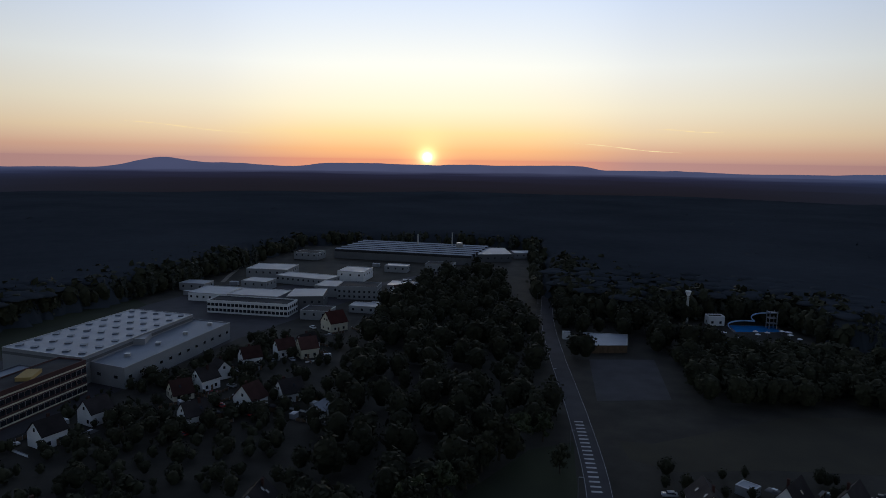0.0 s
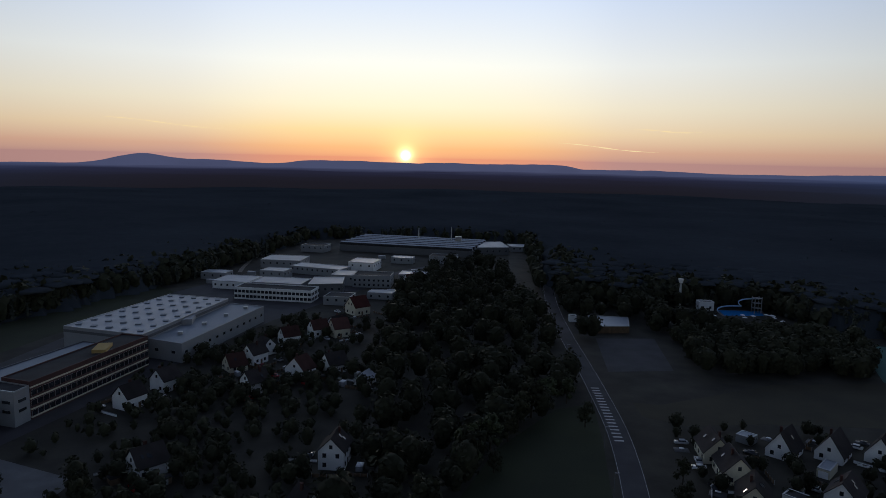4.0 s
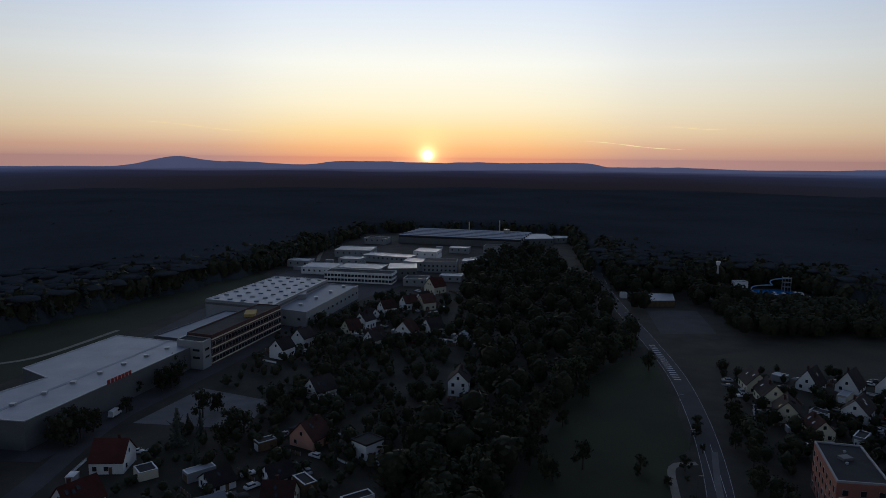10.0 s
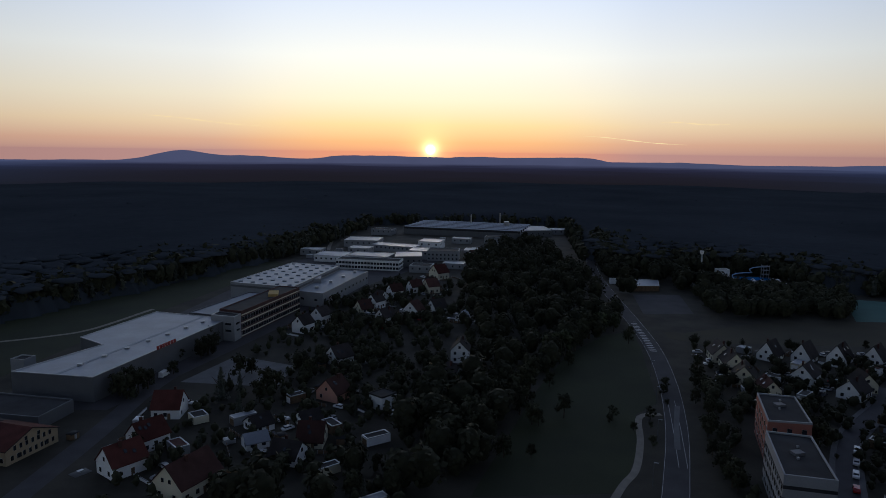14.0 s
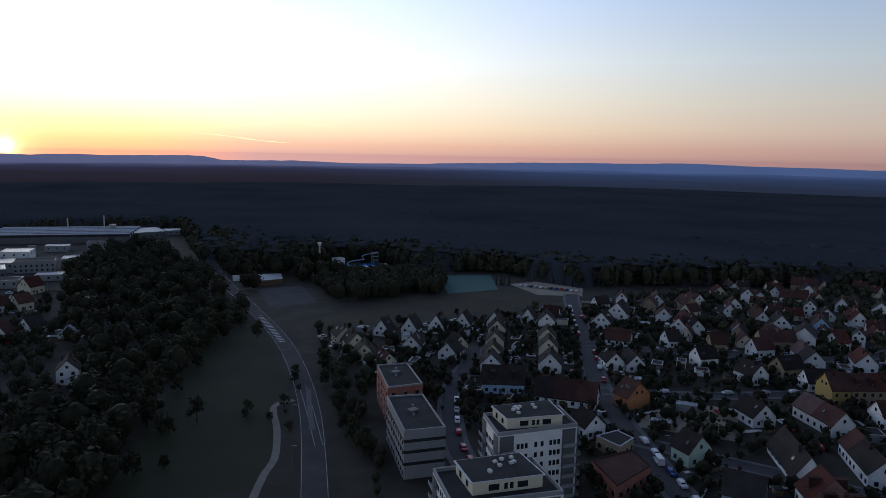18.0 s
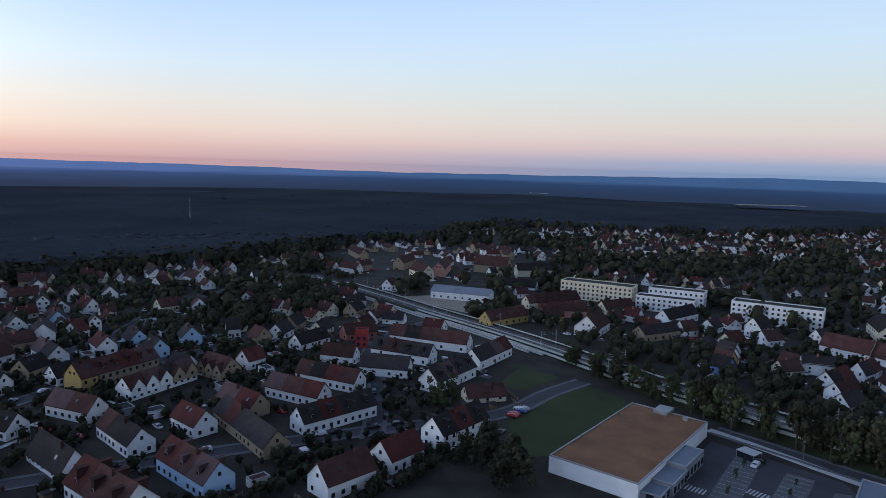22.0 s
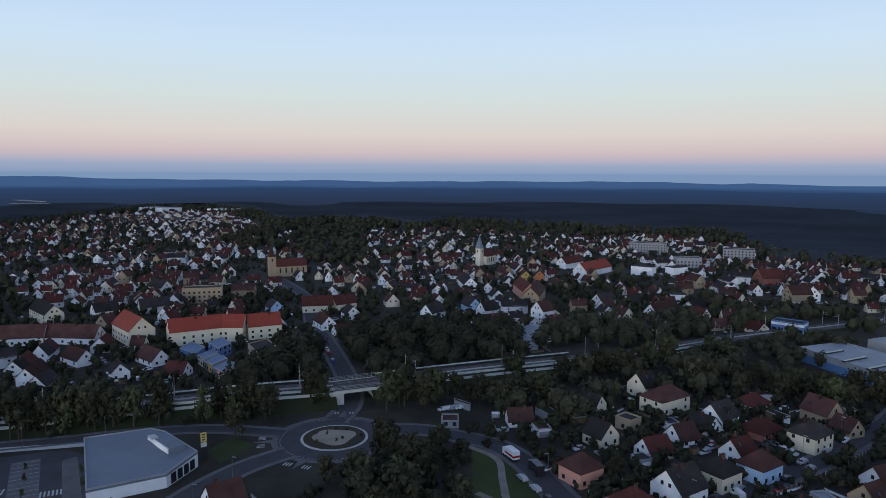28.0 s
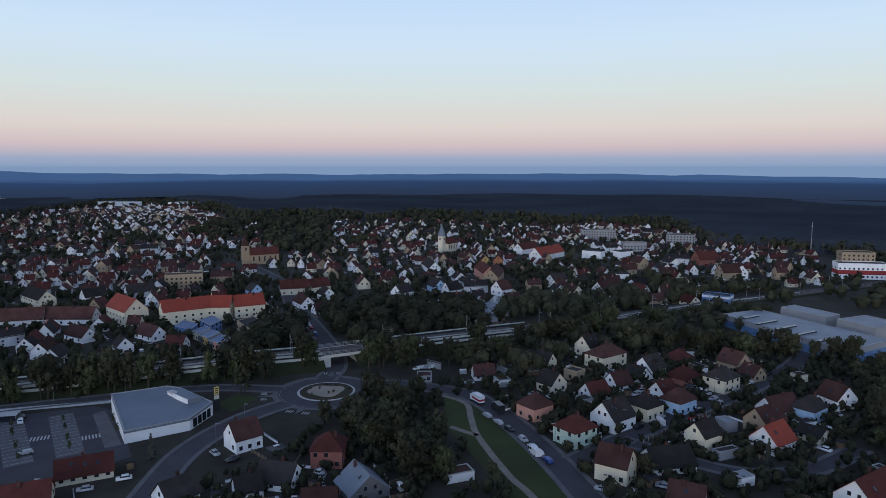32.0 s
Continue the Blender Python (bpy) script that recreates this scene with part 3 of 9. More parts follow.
def crown_template(seed, leaves, size, conifer=False):
    """A crown one unit high and about 0.7 wide: leaf clumps round the ends of limbs, thin in places, with a few dark inner masses."""
    rng = np.random.default_rng(seed)
    limbs = rng.integers(11, 15)
    centres = []
    for i in range(limbs):
        a, h = i * 2.4 + rng.uniform(-0.4, 0.4), rng.uniform(0.36, 0.9)
        r = rng.uniform(0.1, 0.25) * (1.15 - abs(h - 0.55) * 1.2)
        centres.append((math.cos(a) * r, math.sin(a) * r, h, rng.uniform(0.09, 0.15)))
    centres.append((0, 0, 0.62, 0.2))
    pts, nrm = [], []
    for i in range(leaves):
        d = rng.normal(size=3)
        d /= np.linalg.norm(d)
        if conifer:
            h = 0.12 + 0.88 * rng.random() ** 1.3
            r = 0.23 * (1 - h) * (0.75 + 0.3 * math.sin(h * 60)) + 0.01
            a = rng.uniform(0, 2 * math.pi)
            pts.append((math.cos(a) * r, math.sin(a) * r, h))
            nrm.append((math.cos(a), math.sin(a), 0.4))
        else:
            cx, cy, cz, r = centres[rng.integers(len(centres))]
            rr = r * rng.uniform(0.55, 1.2)
            pts.append((cx + d[0] * rr, cy + d[1] * rr, cz + d[2] * rr * 0.85))
            nrm.append(d)
    pts, nrm = np.array(pts), np.array(nrm)
    nrm = nrm + rng.normal(scale=0.6, size=nrm.shape)
    nrm /= np.linalg.norm(nrm, axis=1)[:, None]
    u = np.cross(nrm, rng.normal(size=nrm.shape))
    u /= np.linalg.norm(u, axis=1)[:, None]
    w = np.cross(nrm, u)
    s = size * rng.uniform(0.6, 1.3, size=(leaves, 1))
    quad = np.stack([pts - u * s, pts - w * s * 0.7, pts + u * s, pts + w * s * 0.7], 1)
    v = quad.reshape(-1, 3)
    f = np.arange(leaves * 4).reshape(-1, 4)
    # dark inner masses that keep the crown from being see-through
    core_v, core_f = [], []
    for cx, cy, cz, r in (centres if not conifer else [(0, 0, 0.3, 0.15), (0, 0, 0.55, 0.09), (0, 0, 0.75, 0.05)]):
        n0 = len(core_v)
        for j, (hz, hr) in enumerate(((-0.8, 0.35), (-0.25, 0.8), (0.35, 0.78), (0.8, 0.35))):
            for i in range(6):
                a = i * math.pi / 3 + j * 0.5
                k = r * hr * rng.uniform(0.5, 0.8)
                core_v.append((cx + math.cos(a) * k, cy + math.sin(a) * k, cz + hz * r * (2.2 if conifer else 0.65)))
        for j in range(3):
            for i in range(6):
                core_f.append((n0 + j * 6 + i, n0 + j * 6 + (i + 1) % 6, n0 + j * 6 + 6 + (i + 1) % 6, n0 + j * 6 + 6 + i))
        core_f.append((n0 + 18, n0 + 19, n0 + 20, n0 + 21))
        core_f.append((n0 + 18, n0 + 21, n0 + 22, n0 + 23))
    core_v, core_f = np.array(core_v), np.array(core_f)
    vv = np.concatenate([v, core_v])
    ff = np.concatenate([f, core_f + len(v)])
    return vv, ff, np.zeros(len(ff), dtype=int)


def trunk_template(seed, limbs=4):
    """A tapered trunk with a few limbs, one unit high."""
    rng = np.random.default_rng(seed)
    vs, fs = [], []

    def tube(a, b, ra, rb):
        n0 = len(vs)
        a, b = np.array(a, float), np.array(b, float)
        d = b - a
        u = np.cross(d, (0.3, 0.9, 0.2))
        u /= np.linalg.norm(u)
        w = np.cross(d, u)
        w /= np.linalg.norm(w)
        for p, r in ((a, ra), (b, rb)):
            for i in range(6):
                t = i * math.pi / 3
                vs.append(p + (u * math.cos(t) + w * math.sin(t)) * r)
        for i in range(6):
            fs.append((n0 + i, n0 + (i + 1) % 6, n0 + 6 + (i + 1) % 6, n0 + 6 + i))
    tube((0, 0, -0.02), (0.01, 0.01, 0.35), 0.028, 0.02)
    tube((0.01, 0.01, 0.35), (0, 0.015, 0.8), 0.02, 0.006)
    for i in range(limbs):
        a, h = i * 2.3 + rng.uniform(0, 1), rng.uniform(0.3, 0.55)
        tube((0.01, 0.01, h), (math.cos(a) * 0.2, math.sin(a) * 0.2, h + 0.22), 0.011, 0.004)
    return np.array(vs), np.array(fs), np.zeros(len(fs), dtype=int)


def low_crown(seed, leaves, size):
    """A crown of few leaf clumps on one dark uneven mass, for trees that stay small in view."""
    rng = np.random.default_rng(seed)
    d = rng.normal(size=(leaves, 3))
    d /= np.linalg.norm(d, axis=1)[:, None]
    lump = 1 + 0.28 * np.sin(d[:, :1] * 4 + seed) * np.cos(d[:, 1:2] * 5 + seed * 2) + rng.uniform(-0.2, 0.14, (leaves, 1))
    pts = d * np.array([[0.33, 0.33, 0.36]]) * lump + np.array([[0, 0, 0.58]])
    nrm = d + rng.normal(scale=0.45, size=d.shape)
    nrm /= np.linalg.norm(nrm, axis=1)[:, None]
    u = np.cross(nrm, rng.normal(size=nrm.shape))
    u /= np.linalg.norm(u, axis=1)[:, None]
    w = np.cross(nrm, u)
    s = size * rng.uniform(0.6, 1.3, size=(leaves, 1))
    v = np.stack([pts - u * s, pts - w * s * 0.75, pts + u * s, pts + w * s * 0.75], 1).reshape(-1, 3)
    f = np.arange(leaves * 4).reshape(-1, 4)
    core = []
    for j, (z, r) in enumerate(((0.12, 0.16), (0.42, 0.29), (0.72, 0.26), (0.88, 0.1))):
        for i in range(6):
            k = r * rng.uniform(0.75, 1.1)
            core.append((math.cos(i * 1.047 + j * 0.5) * k, math.sin(i * 1.047 + j * 0.5) * k, z))
    cf = [(j * 6 + i, j * 6 + (i + 1) % 6, j * 6 + 6 + (i + 1) % 6, j * 6 + 6 + i) for j in range(3) for i in range(6)] + [(18, 19, 20, 21), (18, 21, 22, 23)]
    return np.concatenate([v, np.array(core)]), np.concatenate([f, np.array(cf) + len(v)]), np.zeros(len(f) + len(cf), dtype=int)


CROWNS = [low_crown(s, 130, 0.070) for s in range(5)]
CROWNS_LOW = [low_crown(s + 8, 25, 0.145) for s in range(5)]
CROWNS_TINY = [low_crown(s + 30, 15, 0.185) for s in range(5)]
CROWNS_FINE = [crown_template(s + 20, 500, 0.037) for s in range(6)]
FIRS = [crown_template(s + 40, 36, 0.085, True) for s in range(3)]
FIRS_FINE = [crown_template(s + 50, 340, 0.036, True) for s in range(3)]
TRUNKS = [trunk_template(s) for s in range(3)]
rng = random.Random(7)


# places that no tree may stand on: filled in below by roads and buildings
TAKEN = []


def free(x, y, gap=0.0):
    for kind, data in TAKEN:
        if kind == "disc":
            cx, cy, r = data
            if (x - cx) ** 2 + (y - cy) ** 2 < (r + gap) ** 2:
                return False
        elif kind == "line":
            pts, half = data
            for p in pts:
                if (p.x - x) ** 2 + (p.y - y) ** 2 < (half + gap) ** 2:
                    return False
        elif inside(data, x, y):
            return False
    return True


# forest canopy to the horizon, as one rough sheet of crowns
radii = [180.0]
while radii[-1] < 1760:
    radii.append(radii[-1] * 1.0115 + 0.5)
turns = np.linspace(0, 2 * math.pi, 1500, endpoint=False)
canopy_centre = (60.0, -150.0)
grid_rng = np.random.default_rng(3)
R, A = np.meshgrid(np.array(radii), turns, indexing="ij")
X = canopy_centre[0] + R * np.cos(A) + grid_rng.uniform(-0.3, 0.3, R.shape) * R * 0.009
Y = canopy_centre[1] + R * np.sin(A) + grid_rng.uniform(-0.3, 0.3, R.shape) * R * 0.009


def open_mask(X, Y):
    hit = np.zeros(X.shape, bool)
    for i in range(len(OPEN)):
        (xa, ya), (xb, yb) = OPEN[i], OPEN[i - 1]
        if ya == yb:
            continue
        cond = (ya > Y) != (yb > Y)
        hit ^= cond & (X < (xb - xa) * (Y - ya) / (yb - ya) + xa)
    return hit


edge_wave = 9 * np.sin(X * 0.045) * np.cos(Y * 0.038) + 6 * np.sin(X * 0.11 + Y * 0.07)
open_here = open_mask(X + edge_wave * 0.6, Y + edge_wave * 0.6)
swell = 2.2 * np.sin(X * 0.004 + 1) * np.cos(Y * 0.0033) + 1.6 * np.sin(X * 0.013 + Y * 0.009)
Z = 13.5 + swell + grid_rng.uniform(-0.9, 0.6, R.shape) * np.clip(260 / R, 0.12, 1.0)
clear = ((X - 1640) / 60) ** 2 + ((Y + 980) / 110) ** 2 < 1
clear |= ((X - 1545) / 26) ** 2 + ((Y + 1150) / 60) ** 2 < 1
shut = ~(open_here | clear)
cover = shut.astype(float)
for _ in range(3):
    cover = (cover + np.roll(cover, 1, 1) + np.roll(cover, -1, 1) + np.vstack([cover[:1], cover[:-1]]) + np.vstack([cover[1:], cover[-1:]])) / 5
cover = np.clip((cover - 0.35) / 0.6, 0, 1)
Z = np.where(shut, -0.5 + (Z + 0.5) * cover, -0.5)
keep = shut[:-1] | shut[1:]
keep = keep | np.roll(keep, -1, axis=1)
nr, na = R.shape
idx = np.arange(nr * na).reshape(nr, na)
quads = np.stack([idx[:-1], idx[1:], np.roll(idx[1:], -1, axis=1), np.roll(idx[:-1], -1, axis=1)], -1)[keep]
forest_v = np.stack([X.ravel(), Y.ravel(), Z.ravel()], 1)
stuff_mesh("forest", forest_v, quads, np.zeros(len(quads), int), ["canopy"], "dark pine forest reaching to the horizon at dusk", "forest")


# single crowns that stand out of the canopy, on the sides of the town that the drone sees
def canopy_crown(seed):
    """The upper half of a pine or oak crown, one unit high, uneven, with its foot hidden in the canopy."""
    g = np.random.default_rng(seed)
    v = []
    for j, (z, rad) in enumerate(((0.0, 0.46), (0.36, 0.52), (0.74, 0.36), (1.0, 0.10))):
        for i in range(6):
            k = rad * g.uniform(0.72, 1.2)
            v.append((math.cos(i * 1.047 + j * 0.5) * k, math.sin(i * 1.047 + j * 0.5) * k, z * g.uniform(0.9, 1.12)))
    q = [(j * 6 + i, j * 6 + (i + 1) % 6, j * 6 + 6 + (i + 1) % 6, j * 6 + 6 + i) for j in range(3) for i in range(6)] + [(18, 19, 20, 21), (18, 21, 22, 23)]
    return np.array(v), np.array(q), np.zeros(len(q), dtype=int)


canopy_spots = {k: [] for k in range(6)}
cr = random.Random(44)
dist = 210.0
while dist < 640:
    step = 7.0 + dist * 0.0075
    for k in range(int(2 * math.pi * dist / step)):
        a = (k + cr.random()) * step / dist
        rad = dist + cr.uniform(-0.5, 0.5) * step
        x, y = canopy_centre[0] + rad * math.cos(a), canopy_centre[1] + rad * math.sin(a)
        bearing = math.degrees(math.atan2(x + 50, y + 120))
        if not -48 < bearing < 192 or cr.random() < 0.12 or inside(OPEN, x, y):
            continue
        w = step * cr.uniform(1.0, 1.5)
        canopy_spots[cr.randrange(6)].append((x, y, 12.6 + cr.uniform(-0.6, 0.6), cr.uniform(0, 6.28), w, cr.uniform(1.6, 2.8)))
    dist += step * 1.1
v, f, m = join([spread(canopy_crown(k + 60), g) for k, g in canopy_spots.items()])
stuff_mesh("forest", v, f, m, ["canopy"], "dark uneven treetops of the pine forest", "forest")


# ---- roads, paths, fields ----
def road(name, pts, half, z=0.03, material="asphalt", label="", thick=0.25, kerb=True):
    ob = tagged(strip(name, pts, half, z, thick, material), label or "grey asphalt street through the town", "road", kind="structure")
    TAKEN.append(("line", (smooth_line(pts, 4.0), half + 1.0)))
    if kerb:
        for side in (1, -1):
            tagged(strip("pavement", pts, 0.8, z + 0.11, 0.35, "paving", off=side * (half + 0.8)), "pale concrete pavement along the street", "pavement", kind="structure")
    return ob


def field(name, outline, z, material, label, category="grass", clear=True):
    ob = tagged(slab(name, outline, z, 0.1, material), label, category, kind="structure")
    if clear:
        TAKEN.append(("poly", outline))
    return ob


MAIN = [(-4, 8), (10, 50), (22, 90), (32, 135), (39, 182), (42, 230), (43.5, 270), (45, 315), (49, 381), (57, 449), (69, 536), (95, 680)]
road("road", MAIN, 3.7, 0.030, "asphalt_old", "long worn asphalt main road through dark meadows", kerb=False)
road("road", [(-161, 5), (-162, 36), (-163, 75), (-165, 116), (-160, 169), (-152, 200), (-139, 257), (-121, 338), (-96, 401), (-60, 480), (-20, 540)], 3.6, 0.034, "asphalt_old", "works street beside the long halls", kerb=False)
road("road", [(238, 210), (221, 189), (166, 113), (126, 59), (104, 19), (91, -8), (80, -32), (60, -70)], 3.6, 0.032, "asphalt", "straight residential street with parked cars")
road("road", [(116, 134), (103, 115), (75, 84), (54, 46), (46, 22), (40, 4)], 2.8, 0.028, "asphalt", "short residential street beside flat-roofed blocks")
road("road", [(126, 59), (160, 36), (215, 12), (262, -18), (300, -30)], 2.8, 0.026, "asphalt")
road("road", [(104, 19), (140, -48), (168, -108), (178, -135), (190, -152), (209, -167), (226, -184)], 2.8, 0.024, "asphalt", "curving access street between rows of houses")
road("road", [(166, 113), (210, 70), (262, 40), (330, 40), (420, 20)], 2.6, 0.022, "asphalt")
road("road", [(158, -103), (205, -100), (262, -90), (300, -100), (330, -118)], 2.6, 0.020, "asphalt")
RING = Vector((66, -288))
road("road", [(176, -220), (160, -235), (143, -250), (128, -264), (108, -277), (84, -284)], 2.8, 0.036, "asphalt", "access road behind the supermarket")
road("road", [(64, -190), (75, -216), (78.5, -233), (78.4, -250), (76, -262), (72, -272)], 3.6, 0.038, "asphalt", "curving street from the roundabout past the shop")
road("road", [(54, -302), (42, -307), (28, -306.5), (15, -305), (1, -295), (-14, -278), (-28, -260), (-43, -238), (-62, -205)], 3.8, 0.040, "asphalt", "street leaving the roundabout past parked cars")
road("road", [(-36, -258), (-46, -278), (-64, -310), (-83, -340), (-106, -386), (-118, -420)], 3.2, 0.033, "asphalt", "residential side street with parked cars")
road("road", [(74, -300), (80, -320), (97, -345), (140, -394), (181, -438), (230, -500), (300, -560)], 3.6, 0.037, "asphalt", "street under the railway bridge into the town")
road("road", [(-47, -280), (-80, -268), (-100, -276), (-118, -300)], 2.4, 0.027, "asphalt")
bm = bmesh.new()
prism_into(bm, [(RING.x + 20.6 * math.cos(i * math.pi / 32), RING.y + 20.6 * math.sin(i * math.pi / 32)) for i in range(64)], -0.2, 0.016)
tagged(part("pavement", bm, "paving"), "pale paved footway round the roundabout", "pavement", kind="structure")
bm = bmesh.new()
prism_into(bm, [(RING.x + 18.5 * math.cos(i * math.pi / 32), RING.y + 18.5 * math.sin(i * math.pi / 32)) for i in range(64)], -0.2, 0.045)
tagged(part("road", bm, "asphalt"), "round asphalt carriageway of a roundabout", "roundabout", kind="structure")
TAKEN.append(("disc", (RING.x, RING.y, 21)))
bm = bmesh.new()
prism_into(bm, [(RING.x + 11.2 * math.cos(i * math.pi / 32), RING.y + 11.2 * math.sin(i * math.pi / 32)) for i in range(64)], 0, 0.2)
tagged(part("pavement", bm, "concrete"), "pale kerb ring round the roundabout island", "kerb", kind="structure")
bm = bmesh.new()
prism_into(bm, [(RING.x + 10.3 * math.cos(i * math.pi / 32), RING.y + 10.3 * math.sin(i * math.pi / 32)) for i in range(64)], 0, 0.32)
tagged(part("ground", bm, "dry"), "planted island of the roundabout", "island", kind="structure")
bm = bmesh.new()
prism_into(bm, [(RING.x + (6.8 + 0.8 * math.sin(i * 0.9)) * math.cos(i * math.pi / 12), RING.y + (6.8 + 0.8 * math.sin(i * 0.9)) * math.sin(i * math.pi / 12)) for i in range(24)], 0.2, 0.4)
tagged(part("ground", bm, "sand"), "bare sandy middle of the roundabout island", "island", kind="structure")
bm = bmesh.new()
for i in range(72):
    a0, a1 = i * math.pi / 36, (i + 0.55) * math.pi / 36
    for r0, r1 in ((17.75, 17.9),):
        vs = [bm.verts.new((RING.x + r * math.cos(a), RING.y + r * math.sin(a), 0.05)) for r, a in ((r0, a0), (r1, a0), (r1, a1), (r0, a1))]
        bm.faces.new(vs)
tagged(part("marking", bm, "paint"), "worn white dashes round the roundabout", "road marking", kind="structure")
field("lawn", [(97, -262), (86, -256), (86, -272), (97, -274)], 0.03, "lawn", "grass verge beside the roundabout")

# painted lines of the main road
def dashes(pts, off, half, long, gap, z, skip=0.0):
    line = smooth_line(pts, 1.0)
    bm = bmesh.new()
    run = 0.0
    a, b = sides(line, off + half), sides(line, off - half)
    for i in range(len(line) - 1):
        run += (line[i + 1] - line[i]).length
        if run % (long + gap) < long:
            bm.faces.new([bm.verts.new((p.x, p.y, z)) for p in (a[i], b[i], b[i + 1], a[i + 1])])
    return tagged(part("marking", bm, "paint"), "white painted line on the road", "road marking", kind="structure")


dashes(MAIN, 3.45, 0.05, 1, 0.0001, 0.036)
dashes(MAIN, -3.45, 0.05, 1, 0.0001, 0.036)
dashes([(37.9, 176), (40, 203), (41.6, 230)], 0, 1.5, 1, 2, 0.037)
dashes([(15, 60), (22, 90), (27.5, 115)], 1.2, 0.06, 1, 0.0001, 0.038)
dashes([(15, 60), (22, 90), (27.5, 115)], -1.2, 0.06, 1, 0.0001, 0.038)
tagged(strip("pavement", [(28, 109), (22, 90), (17, 72)], 0.9, 0.14, 0.3, "paving"), "narrow paved island in the main road", "traffic island", kind="structure")
for pts in ([(20, 101), (12, 98), (7, 77), (1, 58), (-5, 48), (-14, 30)], [(25, -301), (11, -295), (4, -281), (-3, -267), (-20, -243), (-30, -232), (-44, -212)], [(8, -271), (-3, -267)]):
    tagged(strip("path", pts, 1.1, 0.05, 0.2, "gravel", 2.0), "narrow pale gravel path across grass", "path", kind="structure")
    TAKEN.append(("line", (smooth_line(pts, 3.0), 3)))
tagged(strip("path", [(-270, 165), (-245, 181), (-232, 196), (-222, 240)], 1.3, 0.05, 0.2, "gravel"), "pale field track beside the works", "track", kind="structure")
tagged(strip("path", [(-172, 480), (-178, 520), (-187, 614), (-172, 720)], 1.6, 0.05, 0.2, "gravel"), "pale forest track", "track", kind="structure")
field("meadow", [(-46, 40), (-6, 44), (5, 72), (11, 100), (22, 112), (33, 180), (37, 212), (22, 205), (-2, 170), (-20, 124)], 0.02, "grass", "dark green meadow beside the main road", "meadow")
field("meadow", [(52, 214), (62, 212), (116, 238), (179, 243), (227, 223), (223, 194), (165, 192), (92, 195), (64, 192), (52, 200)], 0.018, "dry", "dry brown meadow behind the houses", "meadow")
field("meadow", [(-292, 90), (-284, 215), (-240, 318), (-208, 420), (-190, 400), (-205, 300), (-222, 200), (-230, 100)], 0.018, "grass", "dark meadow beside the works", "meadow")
field("lawn", [(148, -146), (180, -149), (205, -166), (220, -184), (206, -197), (186, -190), (150, -161)], 0.02, "lawn", "mown lawn beside the supermarket", "lawn")
field("lawn", [(219, -148), (246, -160), (231, -175), (212, -158)], 0.02, "lawn", "small green lawn by the railway", "lawn")
field("lawn", [(21, -299), (8, -297), (-12, -277), (-36, -247), (-44, -232), (-30, -222), (-6, -252), (10, -272)], 0.02, "lawn", "green park lawn beside the street", "lawn")
field("sports_field", [(59, 306), (89, 308), (81, 254), (52, 251)], 0.03, "asphalt_old", "grey hard sports pitch beside the road", "sports field")
field("sports_field", [(191, 305), (229, 292), (203, 243), (165, 244)], 0.03, "turf", "green-blue artificial turf pitch", "sports field")
field("car_park", [(221, 256), (244, 256), (258, 222), (240, 202), (216, 217)], 0.025, "sand", "pale gravel car park at the forest edge", "car park")
field("car_park", [(-157, 122), (-147, 157), (-118, 145), (-119, 119)], 0.03, "paving", "pale paved yard with a low kerb", "yard")
field("construction_ground", [(112, 28), (140, 40), (158, 22), (132, 4)], 0.03, "sand", "sandy building site with stacked material", "building site", clear=False)
field("ground", [(-165, 440), (-20, 560), (40, 600), (60, 690), (-120, 700), (-150, 560)], 0.015, "yard", "works yard round the factory", "yard")
field("ground", [(-215, 92), (-170, 92), (-110, 330), (-60, 450), (-150, 520), (-190, 400)], 0.014, "asphalt_old", "asphalt yards between the works halls", "yard", clear=False)
field("meadow", [(1590, -920), (1680, -890), (1700, -1060), (1610, -1080)], 0.1, "sand", "pale field in a clearing of the far woods", "field")
for pts in ([(1478, -765), (1500, -850), (1502, -935), (1545, -930), (1530, -770)], [(1405, -1058), (1320, -1081), (1330, -1100), (1418, -1078)], [(1836, -340), (1822, -392), (1850, -392), (1866, -340)],
            [(1583, -1178), (1412, -1143), (1440, -1170), (1590, -1205)]):
    field("meadow", pts, 20.5, "sand", "pale field on a rise in the far woods", "field", clear=False)
field("ground", [(398, -90), (412, -125), (380, -165), (352, -140)], 0.02, "sand", "pale building site beside the railway", "building site")

# ---- houses ----
TRACK = [Vector(m.translation).to_2d() for t, m in PATH[::3]]
WINDOWS = {}
HOMES = []


